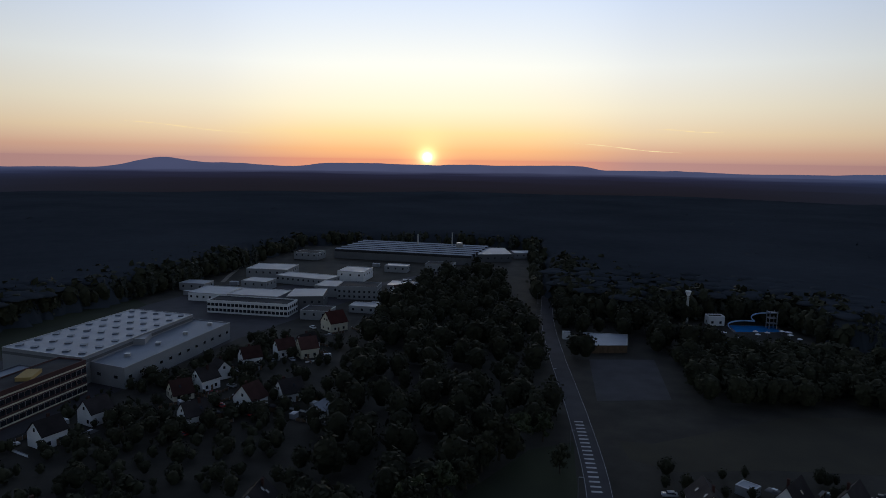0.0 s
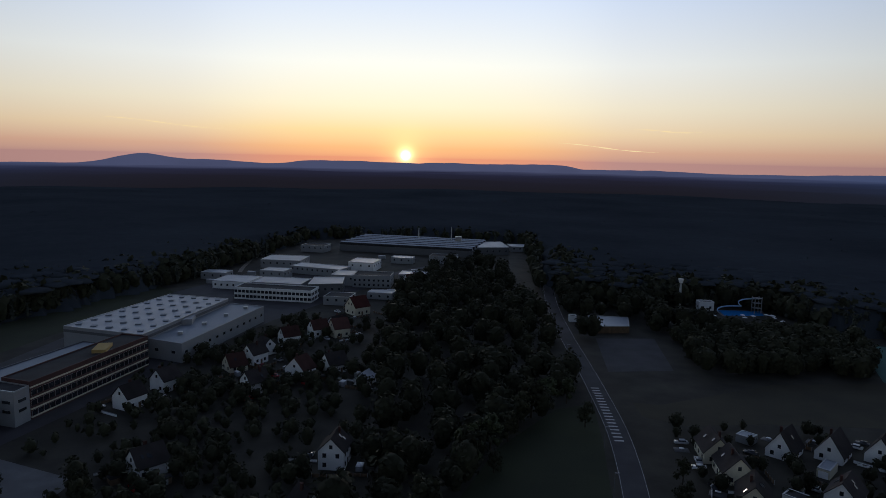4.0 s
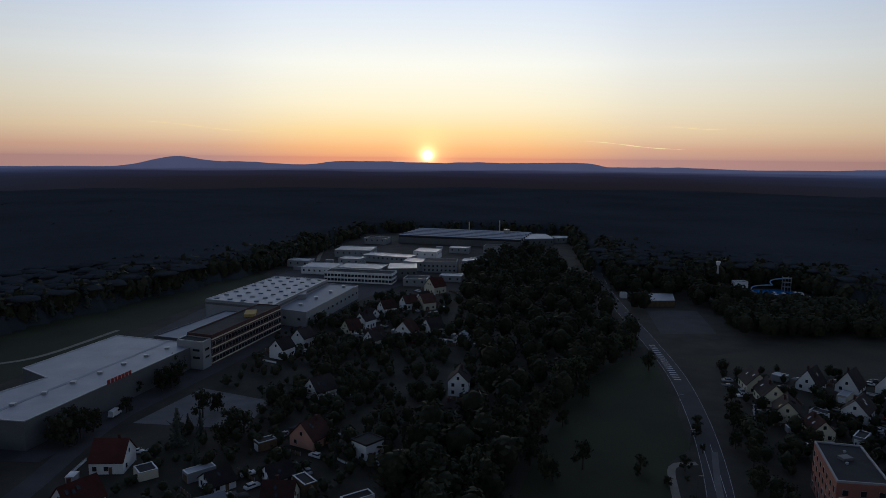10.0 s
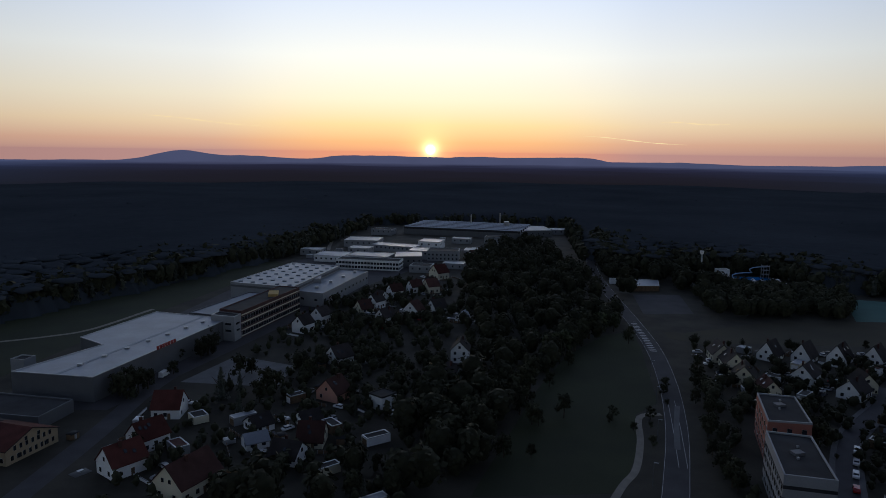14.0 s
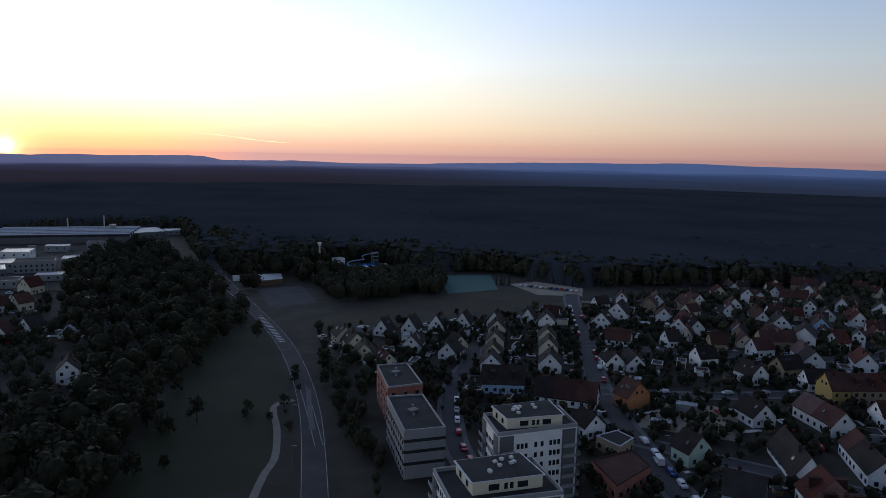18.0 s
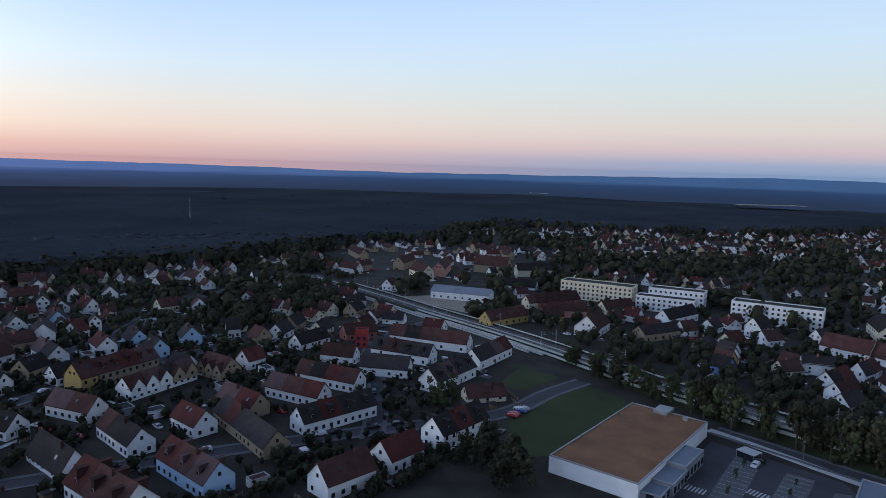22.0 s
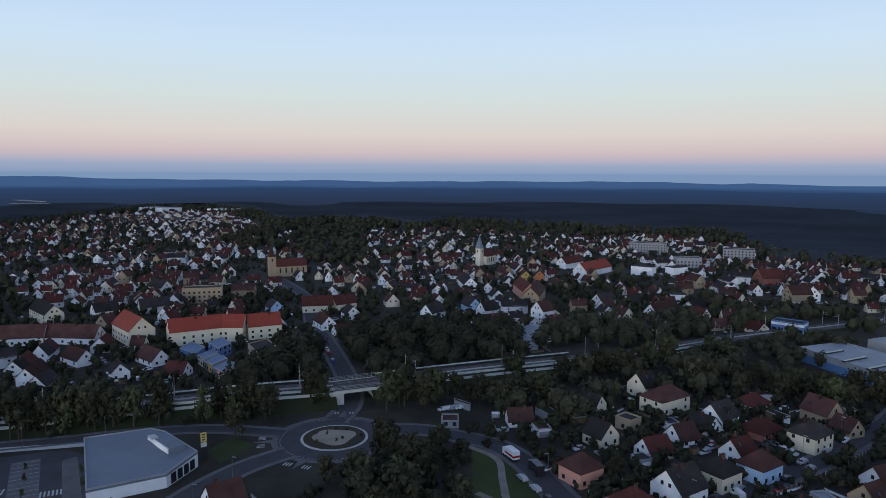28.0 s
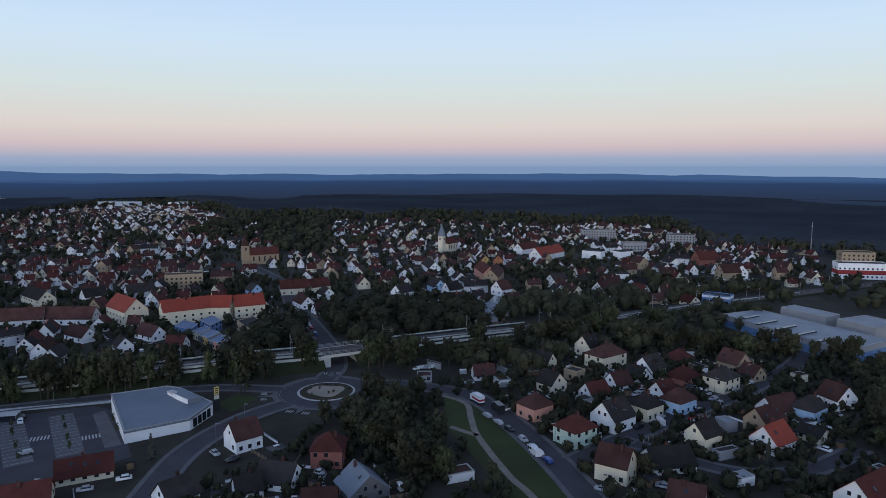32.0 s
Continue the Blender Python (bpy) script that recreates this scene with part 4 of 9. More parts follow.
def window_mesh(w, h):
    """A window in one piece: a pale frame in two lights, each with dark glass set back; it looks along -y."""
    key = (round(w, 2), round(h, 2))
    if key not in WINDOWS:
        bm = bmesh.new()
        xs = (-w / 2, 0, w / 2)
        front = [[bm.verts.new((x, -0.07, z)) for x in xs] for z in (0, h)]
        back = [[bm.verts.new((x, 0.05, z)) for x in xs] for z in (0, h)]
        lights = [bm.faces.new((front[0][i], front[0][i + 1], front[1][i + 1], front[1][i])) for i in (0, 1)]
        for i in (0, 1):
            bm.faces.new((back[0][i + 1], back[0][i], back[1][i], back[1][i + 1]))
            bm.faces.new((front[0][i + 1], front[0][i], back[0][i], back[0][i + 1]))
            bm.faces.new((front[1][i], front[1][i + 1], back[1][i + 1], back[1][i]))
        bm.faces.new((front[0][0], front[1][0], back[1][0], back[0][0]))
        bm.faces.new((front[1][2], front[0][2], back[0][2], back[1][2]))
        bmesh.ops.inset_individual(bm, faces=lights, thickness=0.07, depth=-0.05)
        for f in lights:
            f.material_index = 1
        me = bpy.data.meshes.new("window")
        bm.to_mesh(me)
        bm.free()
        me.materials.append(M["frame"]), me.materials.append(M["glass"])
        WINDOWS[key] = me
    return WINDOWS[key]


def add_window(parent, x, y, z, turn, w=1.1, h=1.3):
    m = parent.matrix_basis @ pose(x, y, z, 0, 0, turn)
    here, way = m.translation.to_2d(), (m.to_3x3() @ Vector((0, -1, 0))).to_2d()
    if max((p - here).normalized().dot(way) for p in TRACK) < 0.08:
        return None
    ob = new("window", window_mesh(w, h))
    ob.parent = parent
    ob.matrix_basis = pose(x, y, z, 0, 0, turn)
    return ob


WORDS = {"white": "white", "cream": "cream", "yellow": "yellow", "tan": "sand-coloured", "orange": "orange", "pink": "salmon pink", "brick": "red-brown", "red": "red",
         "palegreen": "pale green", "paleblue": "pale blue", "blue": "blue", "grey": "grey", "lightgrey": "light grey",
         "roof_dark": "dark tiled roof", "roof_brown": "brown tiled roof", "roof_red": "red tiled roof", "roof_bright": "bright red tiled roof",
         "roof_purple": "violet-brown tiled roof", "roof_flat": "flat dark roof", "roof_metal": "pale metal roof", "roof_steel": "blue-grey metal roof"}


def house(x, y, turn, long, wide, tall, wall, roof, hip=False, dormers=0, name="house", eave=None, gables=0):
    """A house with its ridge along its own x, walls, roof, chimney, windows and door as parts."""
    thing = tagged(new(name), "%s rendered house with a %s" % (WORDS[wall], WORDS[roof]), "house")
    thing.matrix_basis = pose(x, y, 0, 0, 0, turn)
    r = random.Random(int(x * 13 + y * 7))
    TAKEN.append(("disc", (x, y, max(long, wide) * 0.55)))
    near = min((p - Vector((x, y))).length for p in TRACK)
    HOMES.append((x, y, turn, long, wide, near))
    long, wide = (long * 0.92 if long < 13 else long), (wide * 0.94 if wide < 12.5 else wide)
    L, W = long / 2, wide / 2
    flat = roof == "roof_flat"
    if eave is None:
        eave = tall if flat else max(2.5, tall - W * 0.98)
    bm = bmesh.new()
    if flat:
        box_into(bm, -L, -W, -0.3, L, W, tall)
    else:
        ends = [(-W, -0.3), (W, -0.3), (W, eave)] + ([] if hip else [(0, tall - 0.12)]) + [(-W, eave)]
        a = [bm.verts.new((-L, p, q)) for p, q in ends]
        b = [bm.verts.new((L, p, q)) for p, q in ends]
        bm.faces.new(a[::-1]), bm.faces.new(b)
        for i in range(len(ends)):
            bm.faces.new((a[i], a[(i + 1) % len(ends)], b[(i + 1) % len(ends)], b[i]))
        bmesh.ops.recalc_face_normals(bm, faces=bm.faces)
    part("wall", bm, wall, thing)
    bm = bmesh.new()
    if flat:
        for x0, x1, y0, y1 in ((-L - .15, L + .15, -W - .15, -W + .2), (-L - .15, L + .15, W - .2, W + .15), (-L - .15, -L + .2, -W + .2, W - .2), (L - .2, L + .15, -W + .2, W - .2)):
            box_into(bm, x0, y0, tall - 0.2, x1, y1, tall + 0.35)
        box_into(bm, -L + .2, -W + .2, tall - 0.05, L - .2, W - .2, tall + 0.1)
    elif hip:
        o = 0.5
        slope = (tall - eave) / W
        ridge = max(0.3, L - W)
        lo = [bm.verts.new(p) for p in ((-L - o, -W - o, eave - o * slope), (L + o, -W - o, eave - o * slope), (L + o, W + o, eave - o * slope), (-L - o, W + o, eave - o * slope))]
        hi = [bm.verts.new((-ridge, 0, tall)), bm.verts.new((ridge, 0, tall))]
        un = [bm.verts.new((v.co.x, v.co.y, v.co.z - 0.22)) for v in lo]
        bm.faces.new((lo[0], lo[1], hi[1], hi[0])), bm.faces.new((lo[2], lo[3], hi[0], hi[1]))
        bm.faces.new((lo[1], lo[2], hi[1])), bm.faces.new((lo[3], lo[0], hi[0]))
        for i in range(4):
            bm.faces.new((un[i], un[(i + 1) % 4], lo[(i + 1) % 4], lo[i]))
        bm.faces.new(un[::-1])
        bmesh.ops.recalc_face_normals(bm, faces=bm.faces)
    else:
        o, e = 0.45, 0.35
        slope = (tall - eave) / W
        prof = [(-W - o, eave - o * slope), (0, tall + 0.1), (W + o, eave - o * slope), (W + o, eave - o * slope - 0.24), (0, tall - 0.16), (-W - o, eave - o * slope - 0.24)]
        a = [bm.verts.new((-L - e, p, q)) for p, q in prof]
        b = [bm.verts.new((L + e, p, q)) for p, q in prof]
        for i in range(6):
            bm.faces.new((a[i], b[i], b[(i + 1) % 6], a[(i + 1) % 6]))
        for s in (a[::-1], b):
            bm.faces.new((s[0], s[1], s[4], s[5])), bm.faces.new((s[1], s[2], s[3], s[4]))
        bmesh.ops.recalc_face_normals(bm, faces=bm.faces)
    part("roof", bm, roof, thing)
    if not flat and not hip and long > 18 and near < 330 and name == "house":
        n = int(long / 7)
        step = (long + 0.7) / n
        for k in range(1, n):
            other = r.choice((None, None, "roof_dark", "roof_brown", "roof_red", "roof_purple"))
            if other is None or other == roof:
                continue
            bm = bmesh.new()
            for side in (-1, 1):
                z0, z1 = eave - 0.45 * (tall - eave) / W + 0.03, tall + 0.13
                q = [(-L - 0.35 + k * step, side * (W + 0.45), z0), (-L - 0.35 + (k + 1) * step, side * (W + 0.45), z0), (-L - 0.35 + (k + 1) * step, 0, z1), (-L - 0.35 + k * step, 0, z1)]
                lo = [bm.verts.new(p) for p in q]
                hi = [bm.verts.new((p[0], p[1], p[2] + 0.06)) for p in q]
                bm.faces.new(hi), bm.faces.new(lo[::-1])
                for i in range(4):
                    bm.faces.new((lo[i], lo[(i + 1) % 4], hi[(i + 1) % 4], hi[i]))
            bmesh.ops.recalc_face_normals(bm, faces=bm.faces)
            part("roof_section", bm, other, thing)
    if tall > 5:
        bm = bmesh.new()
        cx, cy = r.uniform(-0.5, 0.5) * L, r.choice((-0.9, 0.9))
        box_into(bm, cx - 0.4, cy - 0.3, eave, cx + 0.4, cy + 0.3, tall + (0.8 if flat else 0.7))
        box_into(bm, cx - 0.48, cy - 0.38, tall + 0.7, cx + 0.48, cy + 0.38, tall + 0.82)
        part("chimney", bm, "roof_brown", thing)
    # windows: rows on the long walls, pairs and an attic window on the gables
    storeys = max(1, int((eave - 0.2) / 2.7))
    spacing = 2.9 if near < 230 else 4.0 if tall > 11 else 4.8
    for s in range(storeys):
        z = 0.95 + s * 2.75
        n = max(2, int(long / spacing))
        for k in range(n):
            px = -L + long * (k + 0.5) / n
            for side, rot in ((-W, 0), (W, 180)):
                if near < 460 and (r.random() < 0.9):
                    add_window(thing, px, side + (-0.01 if side < 0 else 0.01), z, rot, 1.15, 1.3)
        for k in (-0.25, 0.25):
            for side, rot in ((-L, -90), (L, 90)):
                if near < 520 and r.random() < 0.8:
                    add_window(thing, side + (-0.01 if side < 0 else 0.01), k * wide, z, rot, 1.1, 1.3)
    if not flat and not hip and tall - eave > 2.4:
        for side, rot in ((-L, -90), (L, 90)):
            for k in ((-0.12, 0.12) if wide > 9.4 else (0,)):
                add_window(thing, side + (-0.01 if side < 0 else 0.01), k * wide, eave + 0.5, rot, 0.95, 1.15)
    if not flat and not hip and near < 280:
        slope = math.atan2(tall - eave, W)
        for k in range(r.randint(0, 4) if gables == 0 else 0):
            bm = bmesh.new()
            box_into(bm, -0.42, -0.6, 0, 0.42, 0.6, 0.12, 0)
            sky = part("skylight", bm, "glass", thing)
            side = r.choice((-1, 1))
            d = r.uniform(0.3, 0.65) * W
            sky.matrix_basis = pose(r.uniform(-0.75, 0.75) * L, side * d, tall + 0.1 - d * math.tan(slope), math.degrees(slope) * -side, 0, 0)
        for k in range(dormers):
            px = -L + long * (k + 0.5) / dormers
            for side in (-1, 1):
                bm = bmesh.new()
                y0, y1 = side * W * 0.82, side * W * 0.2
                z0, z1 = eave + 0.25, tall - W * 0.2 * (tall - eave) / W - 0.3
                box_into(bm, px - 0.7, min(y0, y1), z0, px + 0.7, max(y0, y1), z1)
                d = part("dormer", bm, roof, thing)
                bm = bmesh.new()
                box_into(bm, px - 0.85, min(y0 + side * 0.25, y1), z1, px + 0.85, max(y0 + side * 0.25, y1), z1 + 0.15)
                part("dormer_roof", bm, roof, d)
                add_window(thing, px, y0 + side * 0.02, z0 + 0.3, 0 if side < 0 else 180, 1.0, min(1.1, z1 - z0 - 0.4))
    # a row of small gables along the street side
    for k in range(gables):
        g = long / gables
        px, top, low, front = -L + g * (k + 0.5), min(eave + g * 0.55, tall - 0.3), eave, -W - 0.5
        bm = bmesh.new()
        prof = ((-g * 0.46, low - 2.5), (g * 0.46, low - 2.5), (g * 0.46, low), (0, top), (-g * 0.46, low))
        a = [bm.verts.new((px + p, front, q)) for p, q in prof]
        b = [bm.verts.new((px + p, -0.3, q)) for p, q in prof]
        bm.faces.new(a), bm.faces.new(b[::-1])
        for i in range(5):
            bm.faces.new((a[i], b[i], b[(i + 1) % 5], a[(i + 1) % 5]))
        bmesh.ops.recalc_face_normals(bm, faces=bm.faces)
        gable = part("gable", bm, wall if k < gables * 0.6 else "tan" if wall == "white" else wall, thing)
        bm = bmesh.new()
        for s in (-1, 1):
            q = [(px + s * g * 0.5, low - 0.25), (px, top + 0.02), (px, top + 0.22), (px + s * g * 0.5, low - 0.05)]
            a = [bm.verts.new((p, front - 0.25, z)) for p, z in q]
            b = [bm.verts.new((p, -0.2, z)) for p, z in q]
            bm.faces.new(a), bm.faces.new(b[::-1])
            for i in range(4):
                bm.faces.new((a[i], b[i], b[(i + 1) % 4], a[(i + 1) % 4]))
        bmesh.ops.recalc_face_normals(bm, faces=bm.faces)
        part("gable_roof", bm, roof, gable)
        add_window(thing, px, front - 0.01, low - 1.3, 0, 1.2, 1.2)
    bm = bmesh.new()
    px = r.uniform(-0.3, 0.3) * L
    box_into(bm, px - 0.5, -W - 0.04, 0, px + 0.5, -W + 0.02, 2.05)
    part("door", bm, "wood", thing)
    return thing


def block(outline, tall, wall, roof, label, category="building", name="building", rows=(), parapet=0.5, band=None, win=(1.3, 1.4), gap=2.6, edge=None, only_long=0.0):
    """A flat-roofed building over an outline: walls, roof with a raised edge, and rows of windows at the heights given."""
    cx, cy = sum(p[0] for p in outline) / len(outline), sum(p[1] for p in outline) / len(outline)
    thing = tagged(new(name), label, category)
    thing.matrix_basis = pose(cx, cy, 0)
    TAKEN.append(("poly", outline))
    TAKEN.append(("disc", (cx, cy, 8)))
    local = [(p[0] - cx, p[1] - cy) for p in outline]
    n = len(local)
    if sum(local[i][0] * local[(i + 1) % n][1] - local[(i + 1) % n][0] * local[i][1] for i in range(n)) < 0:
        local.reverse()
    bm = bmesh.new()
    prism_into(bm, local, -0.3, tall)
    part("wall", bm, wall, thing)
    bm = bmesh.new()
    inner = []
    for i in range(n):
        p, a, b = Vector(local[i]), Vector(local[i - 1]), Vector(local[(i + 1) % n])
        u, v = (p - a).normalized(), (b - p).normalized()
        na, nb = Vector((-u.y, u.x)), Vector((-v.y, v.x))
        inner.append(p + (na + nb) / max(0.3, 1 + na.dot(nb)) * 0.4)
    prism_into(bm, [tuple(q) for q in inner], tall - 0.1, tall + 0.06)
    part("roof", bm, roof, thing)
    bm = bmesh.new()
    for i in range(n):
        j = (i + 1) % n
        quad = [local[i], local[j], tuple(inner[j]), tuple(inner[i])]
        prism_into(bm, quad, tall - 0.05, tall + parapet)
    part("parapet", bm, edge or (wall if parapet > 0.4 else "metal"), thing)
    for z in rows:
        for i in range(n):
            a, b = Vector(local[i]), Vector(local[(i + 1) % n])
            d = b - a
            length = d.length
            k = int((length - 1.0) / gap) if length > only_long else 0
            rot = math.degrees(math.atan2(d.y, d.x))
            out = Vector((d.y, -d.x)).normalized() * 0.02
            for s in range(k):
                p = a + d * ((s + 0.5) / k) + out
                add_window(thing, p.x, p.y, z, rot, *win)
    if band:
        colour, heights, high = band
        for z in heights:
            bm = bmesh.new()
            for i in range(n):
                a, b = Vector(local[i]), Vector(local[(i + 1) % n])
                d = (b - a).normalized()
                o = Vector((d.y, -d.x)) * 0.04
                prism_into(bm, [tuple(a + o - d * 0.04), tuple(b + o + d * 0.04), tuple(b - o), tuple(a - o)], z, z + high)
            part("band", bm, colour, thing)
    return thing


def roof_box(thing, x, y, w, d, z0, z1, name="roof_unit", material="metal", turn=0):
    ox, oy = thing.matrix_basis.translation.x, thing.matrix_basis.translation.y
    bm = bmesh.new()
    box_into(bm, -w / 2, -d / 2, z0, w / 2, d / 2, z1)
    box_into(bm, -w / 2 - 0.06, -d / 2 - 0.06, z1, w / 2 + 0.06, d / 2 + 0.06, z1 + 0.1)
    ob = part(name, bm, material, thing)
    ob.matrix_basis = pose(x - ox, y - oy, 0, 0, 0, turn)
    return ob


# ---- works halls and factory ----
hall = block([(-210, 103), (-178, 99), (-160, 186), (-200, 197), (-211, 149), (-196, 139)], 9, "grey", "roof_metal", "long grey works hall with a pale metal roof", "works hall", "works_hall", parapet=0.3)
for k in range(7):
    roof_box(hall, -190 + k * 3.4, 112 + k * 11, 1.6, 1.6, 9, 9.7, "roof_vent", "metal", 12)
bm = bmesh.new()
for k in range(7):
    box_into(bm, -6 + k * 1.8, -0.15, 0.2, -4.8 + k * 1.8, 0.15, 1.7)
logo = part("roof_sign", bm, "red", hall, "red unlit letters as plain bars on the roof edge")
logo.matrix_basis = Matrix.Translation((-169 - hall.matrix_basis.translation.x, 138 - hall.matrix_basis.translation.y, 9.2)) @ pose(0, 0, 0, 0, 0, 78)
bm = bmesh.new()
u = Vector((0.2, 0.98))
box_into(bm, -0.8, -46, 9.02, 0.8, 44, 9.12)
gutter = part("gutter", bm, "roof_steel", hall, "dark gutter along the roof")
gutter.matrix_basis = pose(-183 - hall.matrix_basis.translation.x, 146 - hall.matrix_basis.translation.y, 0, 0, 0, -12)
block([(-226, 126), (-220, 125), (-219, 131), (-225, 132)], 6, "lightgrey", "roof_flat", "pale square silo house beside the hall", "silo", "silo")
office = block([(-166, 190), (-154, 186), (-141, 246), (-153, 249)], 12.5, "oxide", "roof_flat", "red-brown office building with long pale bands", "office building", "office_building", rows=(1.2, 4.7, 8.2), band=("cream", (0.6, 3.3, 6.9, 10.7), 0.55), win=(2.2, 1.8), gap=2.5)
block([(-167.4, 182.6), (-155.2, 179), (-154.2, 185.8), (-166.2, 189.8)], 11.5, "lightgrey", "roof_flat", "pale stair tower with a dark window cross", "stair tower", "stair_tower", rows=(4.4, 7.6), win=(3.4, 1.0), gap=5.5, parapet=0.4)
roof_box(office, -150, 226, 5, 10, 12.5, 13.8, "roof_unit", "yellow", 12)
block([(-186, 202), (-167, 196), (-154, 249), (-172, 254)], 7.5, "grey", "roof_steel", "low grey workshop with a blue-grey roof beside the offices", "workshop", "workshop", rows=(3.5,), gap=5)
ware = block([(-187, 266), (-147, 254), (-134, 331), (-169, 340)], 11, "lightgrey", "roof_metal", "large warehouse with a pale roof and rows of roof lights", "warehouse", "warehouse", parapet=0.3, band=("grey", (8.6,), 1.2))
for i in range(5):
    for j in range(8):
        u, v = (i + 0.5) / 5, (j + 0.5) / 8
        px = (-187 * (1 - u) - 147 * u) * (1 - v) + (-169 * (1 - u) - 134 * u) * v
        py = (266 * (1 - u) + 254 * u) * (1 - v) + (340 * (1 - u) + 331 * u) * v
        roof_box(ware, px, py, 2.4, 2.4, 11, 11.5, "roof_light", "roof_steel", 12)
annex = block([(-146, 258), (-129, 251), (-114, 327), (-135, 333)], 8, "lightgrey", "roof_steel", "long grey warehouse annex with loading doors", "warehouse", "warehouse_annex", rows=(3.6,), win=(2.0, 1.2), gap=6)
for k in range(4):
    roof_box(annex, -136 + k * 4.6, 268 + k * 18, 2, 2, 8, 9.2, "roof_unit", "metal", 12)
roof_box(annex, -141, 292, 5, 14, 8, 10.5, "roof_unit", "lightgrey", 12)
block([(-147, 384), (-98, 376), (-96, 391), (-145, 399)], 7, "white", "roof_flat", "white office building with a long window band", "office building", "office_building", rows=(1.1, 4.2), win=(2.0, 1.7), gap=2.4)
block([(-140, 398), (-108, 393), (-105, 414), (-137, 419)], 8, "lightgrey", "roof_metal", "pale-roofed production hall of the works", "works hall", "works_hall", rows=(4.5,), gap=5, parapet=0.3)
block([(-103, 392), (-82, 396), (-84, 420), (-104, 418)], 8.5, "grey", "roof_metal", "grey production hall with a pale roof", "works hall", "works_hall", rows=(4.5,), gap=4, parapet=0.3)
block([(-80, 430), (-54, 428), (-53, 446), (-79, 449)], 8, "lightgrey", "roof_flat", "flat-roofed grey workshop with windows", "workshop", "workshop", rows=(1.2, 4.4), gap=3)
block([(-171, 416), (-146, 412), (-143, 436), (-168, 440)], 5, "white", "roof_metal", "low white hall with a pale overhanging roof", "works hall", "works_hall", rows=(2,), gap=4, parapet=0.3)
block([(-162, 503), (-130, 500), (-128, 527), (-160, 530)], 6.5, "lightgrey", "roof_metal", "tall grey hall with a pale roof", "works hall", "works_hall", rows=(3.4,), gap=5, parapet=0.3)
block([(-134, 482), (-94, 467), (-88, 484), (-128, 499)], 5.5, "lightgrey", "roof_metal", "long low hall with a pale roof", "works hall", "works_hall", rows=(3,), gap=4, parapet=0.3)
block([(-92, 497), (-72, 492), (-68, 515), (-88, 520)], 7, "white", "roof_metal", "white hall with a curved pale roof edge", "works hall", "works_hall", rows=(4,), gap=5, parapet=0.3)

for pts, tall, roof, label in (([(-96, 437), (-79, 434), (-76, 455), (-93, 458)], 7, "roof_metal", "pale-roofed workshop between the works halls"),
                               ([(-50, 450), (-28, 446), (-26, 462), (-48, 466)], 6, "roof_metal", "low pale-roofed store of the works"),
                               ([(-90, 372), (-74, 370), (-72, 384), (-88, 386)], 5, "roof_flat", "low grey office wing of the works"),
                               ([(-66, 392), (-50, 389), (-48, 400), (-64, 403)], 4, "roof_metal", "long low carport with a pale roof"),
                               ([(-190, 448), (-172, 445), (-170, 458), (-188, 461)], 5, "roof_metal", "small pale-roofed store by the forest"),
                               ([(-150, 455), (-132, 451), (-129, 466), (-147, 470)], 6, "roof_metal", "pale-roofed hall in the works yard"),
                               ([(-62, 540), (-44, 536), (-42, 548), (-60, 552)], 5, "roof_metal", "low pale-roofed shed before the factory"),
                               ([(-150, 600), (-128, 594), (-124, 612), (-146, 618)], 6, "roof_flat", "grey flat-roofed store beside the factory"),
                               ([(48, 628), (66, 630), (64, 650), (46, 648)], 5, "roof_metal", "small pale-roofed hall beside the factory")):
    block(pts, tall, "lightgrey", roof, label, "works hall", "works_hall", rows=(tall - 2.6,), gap=4.5, parapet=0.3)
for px, qy in ((-118, 402), (-100, 500), (-60, 470), (-44, 478), (-40, 492), (-90, 540), (-72, 566), (-20, 572), (-104, 446), (-160, 470), (-178, 434), (-52, 410)):
    block([(px - 3, qy - 1.6), (px + 3, qy - 2.4), (px + 3.3, qy + 0.4), (px - 2.7, qy + 1.2)], 2.7, "lightgrey", "roof_metal", "pale shipping container in the works yard", "container", "container", parapet=0.1)

# the factory with its saw-tooth roofs
fac = tagged(new("factory"), "wide factory with pale saw-tooth roofs and thin chimneys", "factory")
fac.matrix_basis = pose(-116, 612, 0, 0, 0, -14)
TAKEN.append(("poly", [(-118, 612), (10, 578), (30, 655), (-100, 690)]))
bm = bmesh.new()
box_into(bm, 0, 0, -0.3, 128, 78, 6)
part("wall", bm, "grey", fac)
for k in range(6):
    bm = bmesh.new()
    y0, y1 = k * 13 + 0.3, k * 13 + 12.7
    prof = ((y0, 6), (y0 + 0.3, 8.3), (y0 + 3.4, 9.1), (y0 + 3.7, 8.9), (y0 + 5.2, 6.2), (y1, 6.1), (y1, 6))
    a = [bm.verts.new((0.3, p, q)) for p, q in prof]
    b = [bm.verts.new((127.7, p, q)) for p, q in prof]
    for i in range(7):
        bm.faces.new((a[i], a[(i + 1) % 7], b[(i + 1) % 7], b[i])).material_index = 0 if i in (1, 2) else 1
    bm.faces.new(a[::-1]), bm.faces.new(b)
    bmesh.ops.recalc_face_normals(bm, faces=bm.faces)
    part("roof", bm, ["roof_metal", "roof_flat"], fac)
for px, py, top, rad in ((62, 55, 19, 0.8), (94, 62, 21, 0.7)):
    bm = bmesh.new()
    bmesh.ops.create_cone(bm, segments=12, radius1=rad, radius2=rad * 0.8, depth=top - 5, cap_ends=True, matrix=Matrix.Translation((px, py, 5 + (top - 5) / 2)))
    part("chimney", bm, "concrete", fac)
